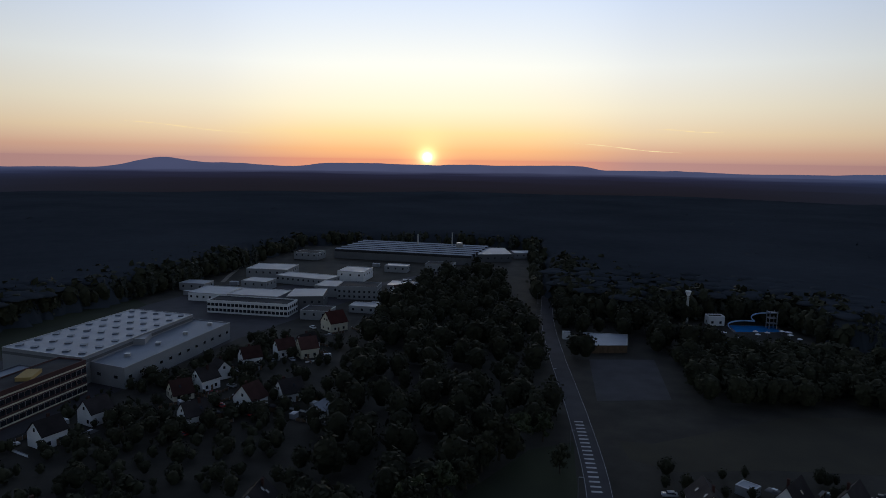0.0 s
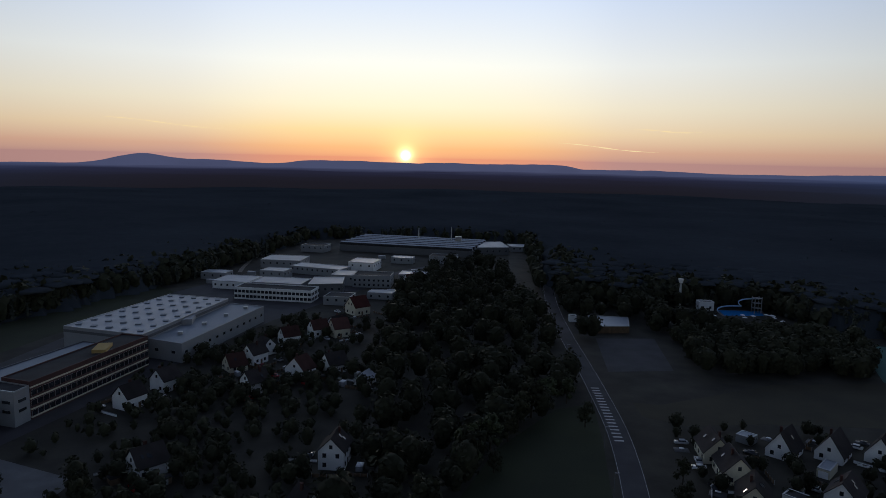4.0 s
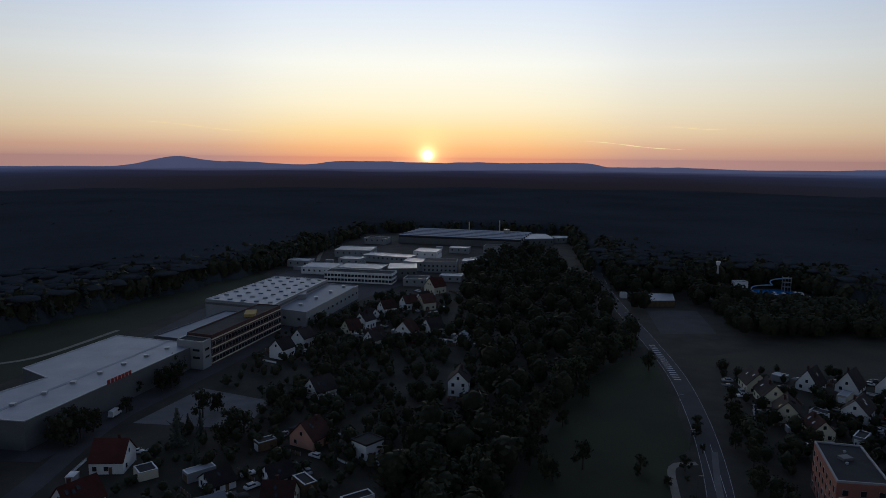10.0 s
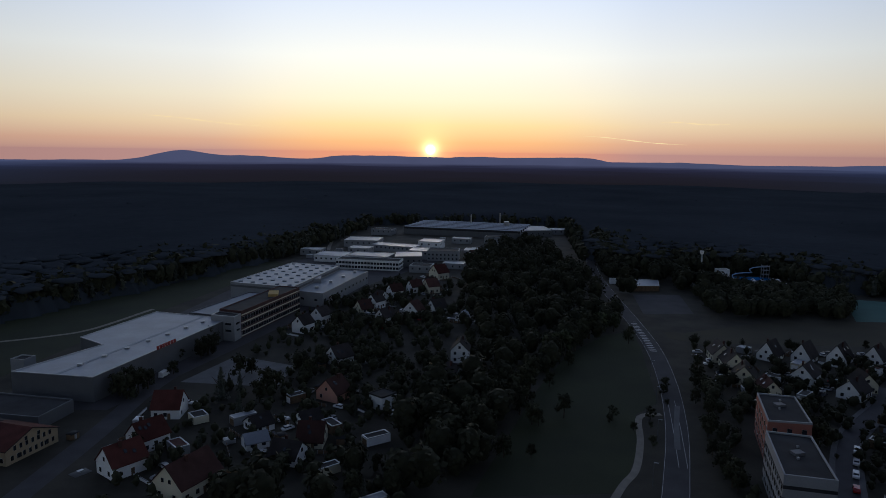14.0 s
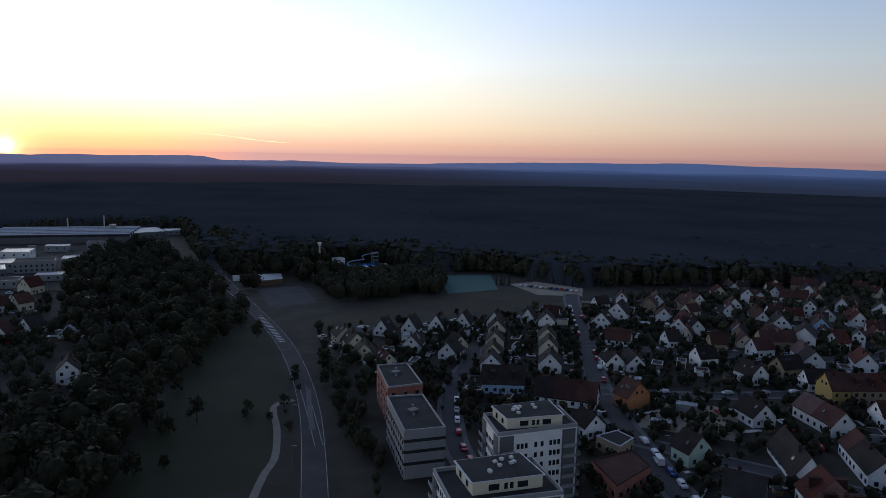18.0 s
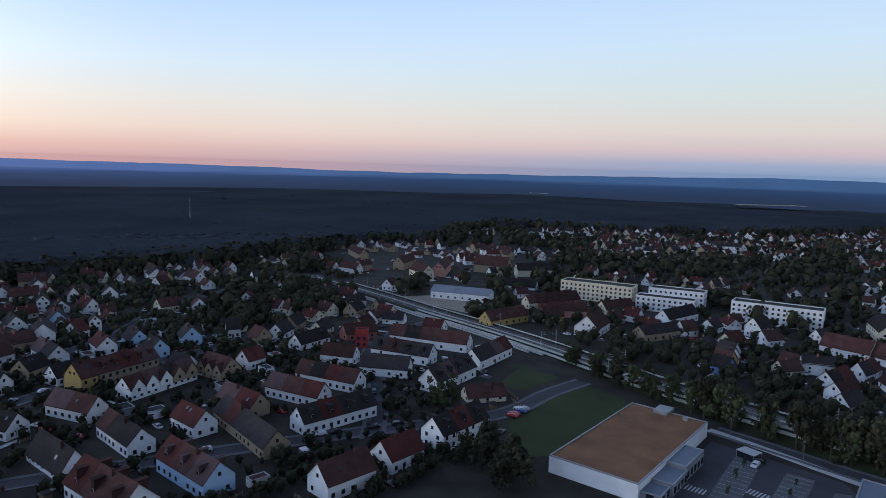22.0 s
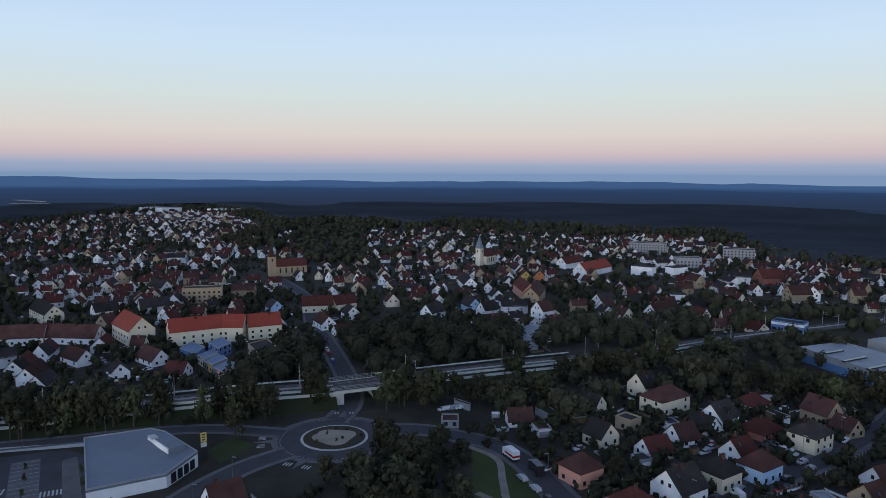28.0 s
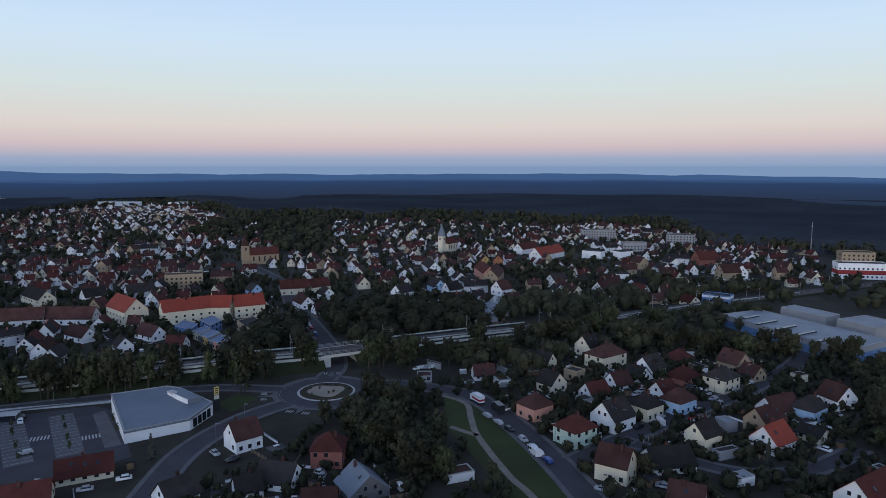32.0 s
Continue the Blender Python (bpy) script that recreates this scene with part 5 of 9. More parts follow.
bm = bmesh.new()
bmesh.ops.create_cone(bm, segments=16, radius1=3.2, radius2=3.2, depth=5, cap_ends=True, matrix=Matrix.Translation((104, 50, 10.5)))
part("water_tank", bm, "metal", fac)
block([(14, 600), (44, 606), (40, 650), (12, 646)], 7, "grey", "roof_metal", "grey factory annex with a pale roof", "works hall", "works_hall", rows=(3,), gap=5, parapet=0.3)
block([(-30, 545), (-8, 540), (-5, 556), (-27, 561)], 6, "lightgrey", "roof_flat", "low gatehouse in front of the factory", "gatehouse", "gatehouse", rows=(1.2,), gap=3)
depot = house(-190, 62, -14, 34, 18, 8, "tan", "roof_dark", eave=4.6)
for z, n in ((1.0, 8), (3.6, 7)):
    for k in range(n):
        add_window(depot, 17.02, (k - (n - 1) / 2) * 2.0, z, 90, 0.9, 1.4)
house(-196, 30, -14, 30, 14, 7, "tan", "roof_brown", eave=4.2)
block([(-212, 78), (-182, 74), (-180, 90), (-210, 95)], 4, "grey", "roof_flat", "low flat-roofed shed beside the works hall", "shed", "shed")

# ---- flat-roofed blocks and point blocks ----
def lift_hut(thing, x, y, z, turn):
    roof_box(thing, x, y, 2.8, 2.2, z, z + 0.7, "lift_housing", "grey", turn)
    for k in range(3):
        roof_box(thing, x + 2 - 1.6 * k, y + 4 - 3.5 * k, 0.5, 0.5, z, z + 0.5, "roof_vent", "lightgrey", turn)


a = block([(46.5, 88.5), (57.5, 86), (52, 63.5), (40, 65)], 12.5, "brick", "roof_flat", "red-brown flat-roofed apartment block", "apartment block", "apartment_block", rows=(1, 3.8, 6.6, 9.4), gap=3.2, edge="lightgrey")
lift_hut(a, 49, 78, 12.5, 12)
b = block([(35, 55), (46, 52), (39.5, 26), (28, 28.5)], 13.5, "lightgrey", "roof_flat", "pale flat-roofed apartment block with dark bands", "apartment block", "apartment_block", rows=(1, 3.8, 6.6, 9.4), band=("roof_flat", (3.9, 7.3, 10.4), 0.9), gap=2.6, only_long=15, edge="lightgrey")
lift_hut(b, 37, 41, 13.5, 12)


def top_in(pts, k=0.95):
    mx, my = sum(p[0] for p in pts) / len(pts), sum(p[1] for p in pts) / len(pts)
    return [((p[0] - mx) * k + mx, (p[1] - my) * k + my) for p in pts]


def point_block(outline, top, tall, label):
    """An apartment tower: flats in storeys, flat dark panels for shaded balcony recesses at the corners, a set-back
    flat on the roof.
    """
    t = block(outline, tall, "white", "roof_flat", label, "apartment tower", "apartment_tower", parapet=0.9, edge="lightgrey")
    cx, cy = t.matrix_basis.translation.x, t.matrix_basis.translation.y
    bm = bmesh.new()
    prism_into(bm, [(p[0] - cx, p[1] - cy) for p in top], tall, tall + 2.7)
    pent = part("penthouse", bm, "cream", t)
    bm = bmesh.new()
    local_top = [(p[0] - cx, p[1] - cy) for p in top]
    grow = top_in(local_top, 1.06)
    prism_into(bm, grow, tall + 2.7, tall + 2.95)
    part("roof_edge", bm, "frame", pent)
    bm = bmesh.new()
    prism_into(bm, top_in(grow), tall + 2.95, tall + 3.02)
    part("penthouse_roof", bm, "roof_flat", pent)
    mx, my = sum(p[0] for p in local_top) / 4, sum(p[1] for p in local_top) / 4
    r = random.Random(int(tall * 10))
    for k in range(8):
        bm = bmesh.new()
        px, py = mx + r.uniform(-5, 5), my + r.uniform(-2.6, 2.6)
        box_into(bm, px - 0.4, py - 0.4, tall + 3.0, px + 0.4, py + 0.4, tall + 3.5)
        part("roof_light", bm, "frame", pent)
    n = len(outline)
    area = sum(outline[k][0] * outline[(k + 1) % n][1] - outline[(k + 1) % n][0] * outline[k][1] for k in range(n))
    floors = int(tall / 2.75)
    for ring, low, heights in ((outline, 0, [1 + 2.75 * s for s in range(floors)]), (top, 1, [tall + 0.7])):
        for i in range(4):
            p, q = Vector(ring[i]), Vector(ring[(i + 1) % 4])
            if area < 0:
                p, q = q, p
            d = q - p
            rot = math.degrees(math.atan2(d.y, d.x))
            o = Vector((d.y, -d.x)).normalized()
            long_side = d.length > 12
            for z in heights:
                for f, w in (((0.25, 0.8), (0.3, 0.8), (0.35, 0.8), (0.47, 0.8), (0.55, 0.8), (0.66, 0.8), (0.71, 0.8), (0.76, 0.8)) if long_side else ((0.3, 1.2), (0.7, 1.2))):
                    c = p + d * f + o * 0.02
                    add_window(t, c.x - cx, c.y - cy, z, rot, w, 1.35)
            if low or not long_side:
                continue
            # no recess is cut: a flat dark panel paints the shade behind the balconies
            for f in (0.11, 0.89):
                c = p + d * f + o * 0.06
                bm = bmesh.new()
                box_into(bm, -1.9, -0.04, 0.4, 1.9, 0.04, tall - 0.3)
                rec = part("balcony_recess", bm, "grey", t, "flat dark panel in place of a shaded balcony recess")
                rec.matrix_basis = pose(c.x - cx, c.y - cy, 0, 0, 0, rot)
                for s in range(floors):
                    c = p + d * f + o * 0.5
                    bm = bmesh.new()
                    box_into(bm, -1.9, -0.45, 0, 1.9, 0.4, 0.16)
                    box_into(bm, -1.9, -0.5, 0.16, 1.9, -0.42, 1.0)
                    bal = part("balcony", bm, "lightgrey", t)
                    bal.matrix_basis = pose(c.x - cx, c.y - cy, 0.1 + s * 2.75, 0, 0, rot)
    return t


point_block([(46, 17.5), (42, 4.5), (64, 0.5), (68, 13)], [(48, 16), (46.5, 7), (61, 3), (64, 13)], 18.8, "pale grey apartment tower with balconies and a roof flat")
point_block([(18, -6), (14, -21), (37, -27), (41, -11)], [(22, -9), (20, -19), (35, -22.5), (36.5, -12)], 19.3, "pale grey apartment tower with a cream penthouse")

# ---- supermarket, shop and their car park ----
lot = field("car_park", [(118, -181), (166, -215), (138, -243), (129, -243), (100, -222), (90, -214), (96, -196)], 0.022, "asphalt", "dark asphalt car park with paved bays", "car park")
sup = block([(138.5, -157.2), (186.8, -194), (169.6, -215), (121.5, -178.7)], 5.0, "white", "roof_green", "supermarket with white walls and a brown planted roof", "supermarket", "supermarket", parapet=0.35)
roof_box(sup, 179, -203, 7, 5, 5.0, 6.0, "roof_unit", "metal", -37)
roof_box(sup, 171, -208, 1.6, 1.6, 5.0, 5.8, "roof_unit", "metal", -37)
for pts, h in (([(139.5, -190), (152, -199.5), (147.5, -205.8), (135, -196.2)], 4.4), ([(129.6, -183.4), (139, -190.4), (134.6, -196.4), (125.2, -189.4)], 3.4), ([(122.6, -179.3), (129, -184), (125.6, -188.8), (119.2, -184.2)], 2.7)):
    block(pts, h, "lightgrey", "roof_steel", "low entrance wing with a blue-grey roof", "shop wing", "entrance_wing", rows=(0.6,), win=(2.2, 2.2), gap=2.6, parapet=0.3)
shop = block([(127, -241.5), (115, -256.3), (109.5, -257), (90.5, -251.5), (88, -237), (99.5, -220.5)], 4.0, "white", "roof_steel", "white shop building with a sloping blue-grey sheet roof", "shop", "shop", parapet=0.3, band=("roof_steel", (3.35,), 0.6))
# the sheet roof climbs gently from the car park side to the railway side
for o in shop.children:
    if o.name.startswith(("wall", "roof", "parapet", "band")):
        for v in o.data.vertices:
            if v.co.z > 3.2:
                px, qy = v.co.x + shop.location.x, v.co.y + shop.location.y
                v.co.z += 0.065 * max(0.0, (px - 99.5) * 0.821 - (qy + 220.5) * 0.572)
roof_box(shop, 102, -250.5, 14, 5, 4.6, 6.5, "canopy", "roof_steel", -20)
roof_box(shop, 102.9, -248.0, 14.2, 0.3, 5.2, 6.75, "fascia", "white", -20)
roof_box(shop, 107, -250, 3, 2, 6.5, 7.1, "roof_light", "paint", -20)
for k in range(4):
    c = Vector((88.2, -238.5)).lerp(Vector((90.2, -250)), (k + 0.5) / 4)
    roof_box(shop, c.x - 0.1, c.y, 0.3, 2.0, 0.4, 3.2, "shop_window", "glass", 10)
for c0, c1 in (((154.6, -223.2), (116.5, -197.5)), ((141, -232.3), (108, -208))):
    u = (Vector(c1) - Vector(c0)).normalized()
    v = Vector((-u.y, u.x))
    o = [Vector(c0) + v * 3.9, Vector(c1) + v * 3.9, Vector(c1) - v * 3.9, Vector(c0) - v * 3.9]
    field("car_park", [tuple(p) for p in o], 0.034, "paving", "pale paved parking bays", "parking bays")
for c, d in (((130.4, -197.4), (-3.7, -4.6)), ((128.8, -214.2), (-4.5, -4.2)), ((114.3, -221.1), (-3.5, -4.2))):
    bm = bmesh.new()
    u = Vector(d).normalized()
    v = Vector((-u.y, u.x))
    for k in range(6):
        p = Vector(c) + u * (k - 2.5) * 1.0
        bm.faces.new([bm.verts.new((*(p + u * s * 0.25 + v * q * 1.8), 0.03)) for s, q in ((-1, -1), (1, -1), (1, 1), (-1, 1))])
    tagged(part("marking", bm, "paint"), "white painted zebra crossing on the car park", "road marking", kind="structure")


# bay lines, the strip of bays beside the shop and the walk behind the car park
for c0, c1, count in (((154.6, -223.2), (116.5, -197.5), 15), ((141, -232.3), (108, -208), 13)):
    u = (Vector(c1) - Vector(c0)).normalized()
    v = Vector((-u.y, u.x))
    bm = bmesh.new()
    for k in range(count):
        p = Vector(c0).lerp(Vector(c1), (k + 0.5) / count)
        bm.faces.new([bm.verts.new((*(p + u * s * 0.07 + v * q * 3.8), 0.04)) for s, q in ((-1, -1), (1, -1), (1, 1), (-1, 1))])
    tagged(part("marking", bm, "concrete"), "pale lines between parking bays", "road marking", kind="structure")
field("car_park", [(131.2, -237), (129.9, -241.2), (99.9, -219.8), (102.7, -215.8)], 0.032, "paving", "pale paved strip beside the shop", "parking bays")
tagged(strip("pavement", [(176, -218), (160.5, -230.6), (139.5, -246.3), (127, -257)], 1.9, 0.14, 0.3, "concrete"), "broad pale walk behind the car park", "pavement", kind="structure")


def shelter(x, y, turn):
    t = tagged(new("trolley_shelter"), "white steel trolley shelter on the car park", "trolley shelter")
    t.matrix_basis = pose(x, y, 0.03, 0, 0, turn)
    bm = bmesh.new()
    box_into(bm, -3, -2.4, 2.3, 3, 2.4, 2.45)
    part("roof", bm, "paint", t)
    for px in (-2.8, 2.8):
        for py in (-2.2, 2.2):
            bm = bmesh.new()
            box_into(bm, px - 0.06, py - 0.06, 0, px + 0.06, py + 0.06, 2.3)
            part("post", bm, "metal", t)
    bm = bmesh.new()
    box_into(bm, -2.8, 2.15, 0.3, 2.8, 2.2, 2.2)
    part("back_panel", bm, "glass", t)
    return t


shelter(153, -222, 35)

# advertising pylon of the shop
py = tagged(new("sign_pylon"), "tall dark pylon sign with a yellow panel", "sign")
py.matrix_basis = pose(92.5, -256, 0, 0, 0, 60)
bm = bmesh.new()
box_into(bm, -1.0, -0.25, 0, 1.0, 0.25, 9)
part("post", bm, "roof_flat", py)
for z0, z1, m in ((5.8, 8.8, "sign_yellow"), (4.2, 5.6, "paint")):
    bm = bmesh.new()
    box_into(bm, -0.9, -0.33, z0, 0.9, 0.33, z1)
    part("panel", bm, m, py)
bm = bmesh.new()
for k in range(3):
    box_into(bm, -0.5, -0.36, 6.3 + k * 0.8, 0.5, 0.36, 6.7 + k * 0.8)
part("lettering", bm, "roof_flat", py, "dark bars in place of letters")

# ---- railway ----
RAIL = [(470, -18), (398, -80), (351, -117), (310, -151), (270, -180), (217, -214), (179, -242), (147, -270), (114, -301), (84, -326), (57, -358), (13, -408), (-14, -440), (-50, -491), (-92, -540), (-194, -650), (-300, -760)]
line = smooth_line(RAIL, 6)
TAKEN.append(("line", (line, 11)))


def bank_height(p):
    """The line lies low in the north-east and climbs to a bank at the bridge."""
    d = (p - Vector((84, -326))).length
    return 1.0 + 4.2 * math.exp(-(d / 170) ** 2)


bm = bmesh.new()
rows = []
for p, l, r in zip(line, sides(line, 1), sides(line, -1)):
    n = (l - p)
    z = bank_height(p)
    rows.append([bm.verts.new((p.x + n.x * o, p.y + n.y * o, h)) for o, h in ((6 + 1.6 * z, -0.2), (6, z), (-6, z), (-6 - 1.6 * z, -0.2))])
gap_at = Vector((82, -327))
for i, (p, q) in enumerate(zip(rows, rows[1:])):
    if (line[i].lerp(line[i + 1], 0.5) - gap_at).length < 7:
        continue
    for k in range(3):
        bm.faces.new((p[k], q[k], q[k + 1], p[k + 1])).material_index = 1 if k == 1 else 0
bmesh.ops.recalc_face_normals(bm, faces=bm.faces)
tagged(part("railway_bank", bm, ["grass", "ballast"]), "grassy railway bank with ballast on top", "railway bank", kind="structure")
bm = bmesh.new()
for off in (-3.0, -1.56, 1.56, 3.0):
    a, b = sides(line, off + 0.06), sides(line, off - 0.06)
    for i in range(len(line) - 1):
        z0, z1 = bank_height(line[i]) + 0.2, bank_height(line[i + 1]) + 0.2
        bm.faces.new([bm.verts.new((p.x, p.y, z)) for p, z in ((a[i], z0), (b[i], z0), (b[i + 1], z1), (a[i + 1], z1))])
tagged(part("rails", bm, "rail"), "steel rails of a double track railway", "rails", kind="structure")
# pale noise walls along both sides, in panels
wall_thing = tagged(new("noise_wall"), "pale concrete noise wall along the railway", "noise wall")
for off, lo, hi in ((-6.6, 0.14, 0.62), (6.6, 0.05, 0.55)):
    edge = sides(line, off)
    for i in range(int(len(edge) * lo), int(len(edge) * hi)):
        p, q = edge[i], edge[i + 1]
        if (p.lerp(q, 0.5) - gap_at).length < 11:
            continue
        z = bank_height(line[i])
        d = (q - p)
        bm = bmesh.new()
        u = d.normalized()
        v = Vector((-u.y, u.x)) * 0.12
        prism_into(bm, [tuple(p + v), tuple(q + v - u * 0.06), tuple(q - v - u * 0.06), tuple(p - v)], z + (0.35 if off < 0 else 0.85), z + (1.25 if off < 0 else 1.4))
        part("panel", bm, "noisewall", wall_thing)
# the bridge over the street
br = tagged(new("railway_bridge"), "concrete railway bridge with steel railings over the street", "bridge")
u = (Vector((74, -338)) - Vector((92, -318))).normalized()
br.matrix_basis = pose(gap_at.x, gap_at.y, 0, 0, 0, math.degrees(math.atan2(u.y, u.x)))
for name, box, m in (("deck", (-10, -6.4, 4.3, 10, 6.4, 5.15), "ballast"), ("beam", (-10, -6.8, 4.2, 10, -6.4, 5.4), "noisewall"), ("beam", (-10, 6.4, 4.2, 10, 6.8, 5.4), "noisewall"),
                     ("abutment", (-12, -7, -0.2, -6.5, 7, 4.2), "concrete"), ("abutment", (6.5, -7, -0.2, 12, 7, 4.2), "concrete")):
    bm = bmesh.new()
    box_into(bm, *box)
    part(name, bm, m, br)
for side in (-6.6, 6.6):
    for k in range(16):
        bm = bmesh.new()
        px = -12 + k * 1.6
        box_into(bm, px - 0.06, side - 0.06, 5.2, px + 0.06, side + 0.06, 7.0)
        part("railing_post", bm, "metal", br)
    for z in (5.9, 6.45, 6.95):
        bm = bmesh.new()
        box_into(bm, -12, side - 0.05, z, 12.1, side + 0.05, z + 0.12)
        part("handrail", bm, "metal", br)


def catenary_mast(p, z, turn):
    t = tagged(new("catenary_mast"), "thin grey steel mast beside the railway", "mast", "railway masts")
    t.matrix_basis = pose(p.x, p.y, z - 0.3, 0, 0, turn)
    bm = bmesh.new()
    bmesh.ops.create_cone(bm, segments=8, radius1=0.17, radius2=0.11, depth=8.5, cap_ends=True, matrix=Matrix.Translation((0, 0, 4.25)))
    part("post", bm, "metal", t)
    bm = bmesh.new()
    box_into(bm, -0.05, 0, 6.6, 0.05, 3.0, 6.7)
    box_into(bm, -0.04, 0, 7.6, 0.04, 2.6, 7.68)
    part("arm", bm, "metal", t)
    return t


for i in range(4, len(line) - 30, 7):
    for off in (-5, 5):
        p = sides(line, off)[i]
        d = line[i + 1] - line[i]
        catenary_mast(p, bank_height(line[i]), math.degrees(math.atan2(d.y, d.x)) + (0 if off < 0 else 180))

# a second, lower line of pale wall beside the tracks, platforms and sidings in the north-east
def rail_side(name, off, i0, i1, half, high, material, label, step=1, lift=None):
    edge_a, edge_b = sides(line, off - half), sides(line, off + half)
    bm = bmesh.new()
    for i in range(i0, i1, step):
        j = min(i + step, len(line) - 1)
        if (line[i].lerp(line[j], 0.5) - gap_at).length < 11:
            continue
        z = min(bank_height(line[i]), bank_height(line[j])) if abs(off) < 6 or lift is not None else 0.2
        prism_into(bm, [tuple(p) for p in (edge_a[i], edge_a[j], edge_b[j], edge_b[i])], z + (-0.6 if lift is None else lift), z + high)
    return tagged(part(name, bm, material), label, "platform" if "platform" in label else "wall", kind="structure")


rail_side("wall_lower", -8.2, int(len(line) * 0.14), int(len(line) * 0.62), 0.12, 0.0, "noisewall", "pale lower retaining wall of the railway bank", lift=-1.1)
rail_side("wall_upper", -6.6, int(len(line) * 0.14), int(len(line) * 0.62), 0.07, 0.3, "roof_flat", "dark foot of the noise wall", lift=-0.3)
rail_side("wall_upper", 6.6, int(len(line) * 0.05), int(len(line) * 0.55), 0.07, 0.8, "roof_flat", "dark foot of the noise wall", lift=-0.3)
far_end = next(i for i, p in enumerate(line) if p.x < 262)
rail_side("wall_rail", -0.0, 2, len(line) - 40, 0.12, 0.5, "concrete", "low pale cable trough wall between the tracks")
rail_side("platform", 9.2, 6, far_end, 0.45, 0.75, "concrete", "long pale railway platform edge")
rail_side("platform", -9.6, 4, far_end - 2, 0.4, 0.6, "concrete", "long pale concrete platform beside the tracks")
rail_side("wall_siding", -12.6, 10, far_end - 3, 0.35, 0.5, "concrete", "low pale kerb beside the sidings")

# ---- single houses, street by street ----
house(148.3, -27.7, 48, 23.2, 9.0, 8.5, "white", "roof_dark")
house(161.2, -44.2, 50, 14.4, 9.0, 8.5, "white", "roof_red")
house(131.0, -16.7, 52, 22.1, 9.0, 8.5, "white", "roof_dark", eave=2.7)
house(169.7, -0.9, 69, 19.5, 9.0, 8.5, "white", "roof_brown")
house(125.8, -57.7, 50, 25.1, 10.0, 9.5, "paleblue", "roof_purple", dormers=3)
house(180.5, -54.4, 53, 19.4, 9.0, 8.5, "tan", "roof_red")
house(157.4, -63.7, 40, 39.2, 9.5, 8.5, "tan", "roof_dark")
house(110.7, -42.0, 54, 26.3, 12.0, 10.0, "white", "roof_brown", dormers=3)
house(99.4, -23.8, -60, 10.5, 10.0, 9.0, "paleblue", "roof_dark")
house(108.2, 0.8, 86, 7.6, 9.5, 9.0, "palegreen", "roof_dark")
house(94.2, 29.9, 83, 9.0, 8.0, 8.0, "white", "roof_dark")
house(125.6, 42.5, 88, 7.9, 11.0, 10.0, "orange", "roof_brown")
house(152.2, 12.2, 72, 11.4, 9.0, 8.0, "white", "roof_dark")
house(195.5, 11.6, -27, 7.5, 11.0, 11.5, "yellow", "roof_brown")
house(211.5, 3.5, -27, 27.0, 10.0, 11.0, "tan", "roof_brown", dormers=5)
house(200.6, -15.4, -26.5, 31.0, 9.0, 8.6, "white", "roof_brown", gables=5)
house(218.6, -33.2, 237, 15.0, 10.5, 9.0, "tan", "roof_brown", gables=3)
house(218.8, -17.8, 59, 11.0, 9.0, 9.0, "white", "roof_dark")
house(188.6, 40.7, 79, 10.8, 9.0, 8.5, "white", "roof_dark")
house(189.9, 65.0, -15, 9.4, 9.0, 8.5, "white", "roof_dark")
house(180.6, 106.7, -53, 12.4, 9.5, 7.5, "white", "roof_brown")
house(200.5, 92.8, -18, 7.5, 9.0, 8.0, "white", "roof_dark")
house(221.6, 149.5, 35, 14.0, 12.0, 9.0, "white", "roof_dark")
house(224.7, 168.2, -11, 9.1, 8.0, 8.0, "white", "roof_dark")
house(235.6, 129.9, 42, 11.0, 9.0, 8.5, "white", "roof_brown")
house(224.5, 108.7, 31, 11.0, 9.0, 8.5, "white", "roof_red")
house(234.3, 113.7, 70, 11.0, 9.0, 8.5, "white", "roof_brown")
house(227.5, 103.7, 69, 11.0, 9.0, 8.5, "white", "roof_dark")
house(277.9, 90.2, 43, 13.0, 11.0, 9.0, "white", "roof_dark")
house(291.2, 75.5, 30, 12.0, 10.0, 9.0, "paleblue", "roof_dark")
house(269.6, 54.0, -11, 8.2, 9.0, 8.5, "white", "roof_red")
house(285.2, 52.9, 28, 9.0, 6.0, 8.5, "white", "roof_dark")
house(247.5, 29.7, 42, 13.0, 9.0, 8.5, "white", "roof_red")
house(259.4, 20.7, 45, 12.0, 9.0, 8.5, "paleblue", "roof_dark")
house(244.9, 4.8, 44, 12.0, 9.0, 8.5, "paleblue", "roof_dark")
house(267.3, -2.2, 31, 12.0, 10.0, 9.0, "paleblue", "roof_dark")
house(282.7, -18.2, -67, 7.5, 9.0, 9.0, "white", "roof_dark")
house(362.9, 84.3, 27, 12.0, 10.0, 9.0, "white", "roof_dark")
house(400.0, 68.0, -23, 10.6, 9.0, 9.0, "white", "roof_brown")
house(428.4, 55.9, 43, 19.6, 9.0, 9.0, "white", "roof_brown", dormers=2)
house(328.1, 105.4, 31, 10.0, 7.0, 9.0, "white", "roof_dark")
house(281.1, 104.6, 46, 20.3, 9.0, 8.5, "white", "roof_brown")
house(324.8, 144.6, 36, 10.0, 8.0, 9.0, "white", "roof_dark")
house(345.7, 127.0, -64, 14.8, 9.0, 9.0, "white", "roof_brown")
house(258.3, 156.3, 42, 10.0, 8.0, 9.0, "white", "roof_dark")
house(283.1, 150.0, 70, 12.1, 9.0, 8.5, "white", "roof_brown")
house(337.1, 18.9, 21, 12.0, 9.0, 8.5, "white", "roof_brown")
house(360.4, -2.5, 7, 12.0, 9.0, 8.5, "white", "roof_brown")
house(335.4, 36.9, -36, 13.1, 9.0, 8.0, "cream", "roof_brown")
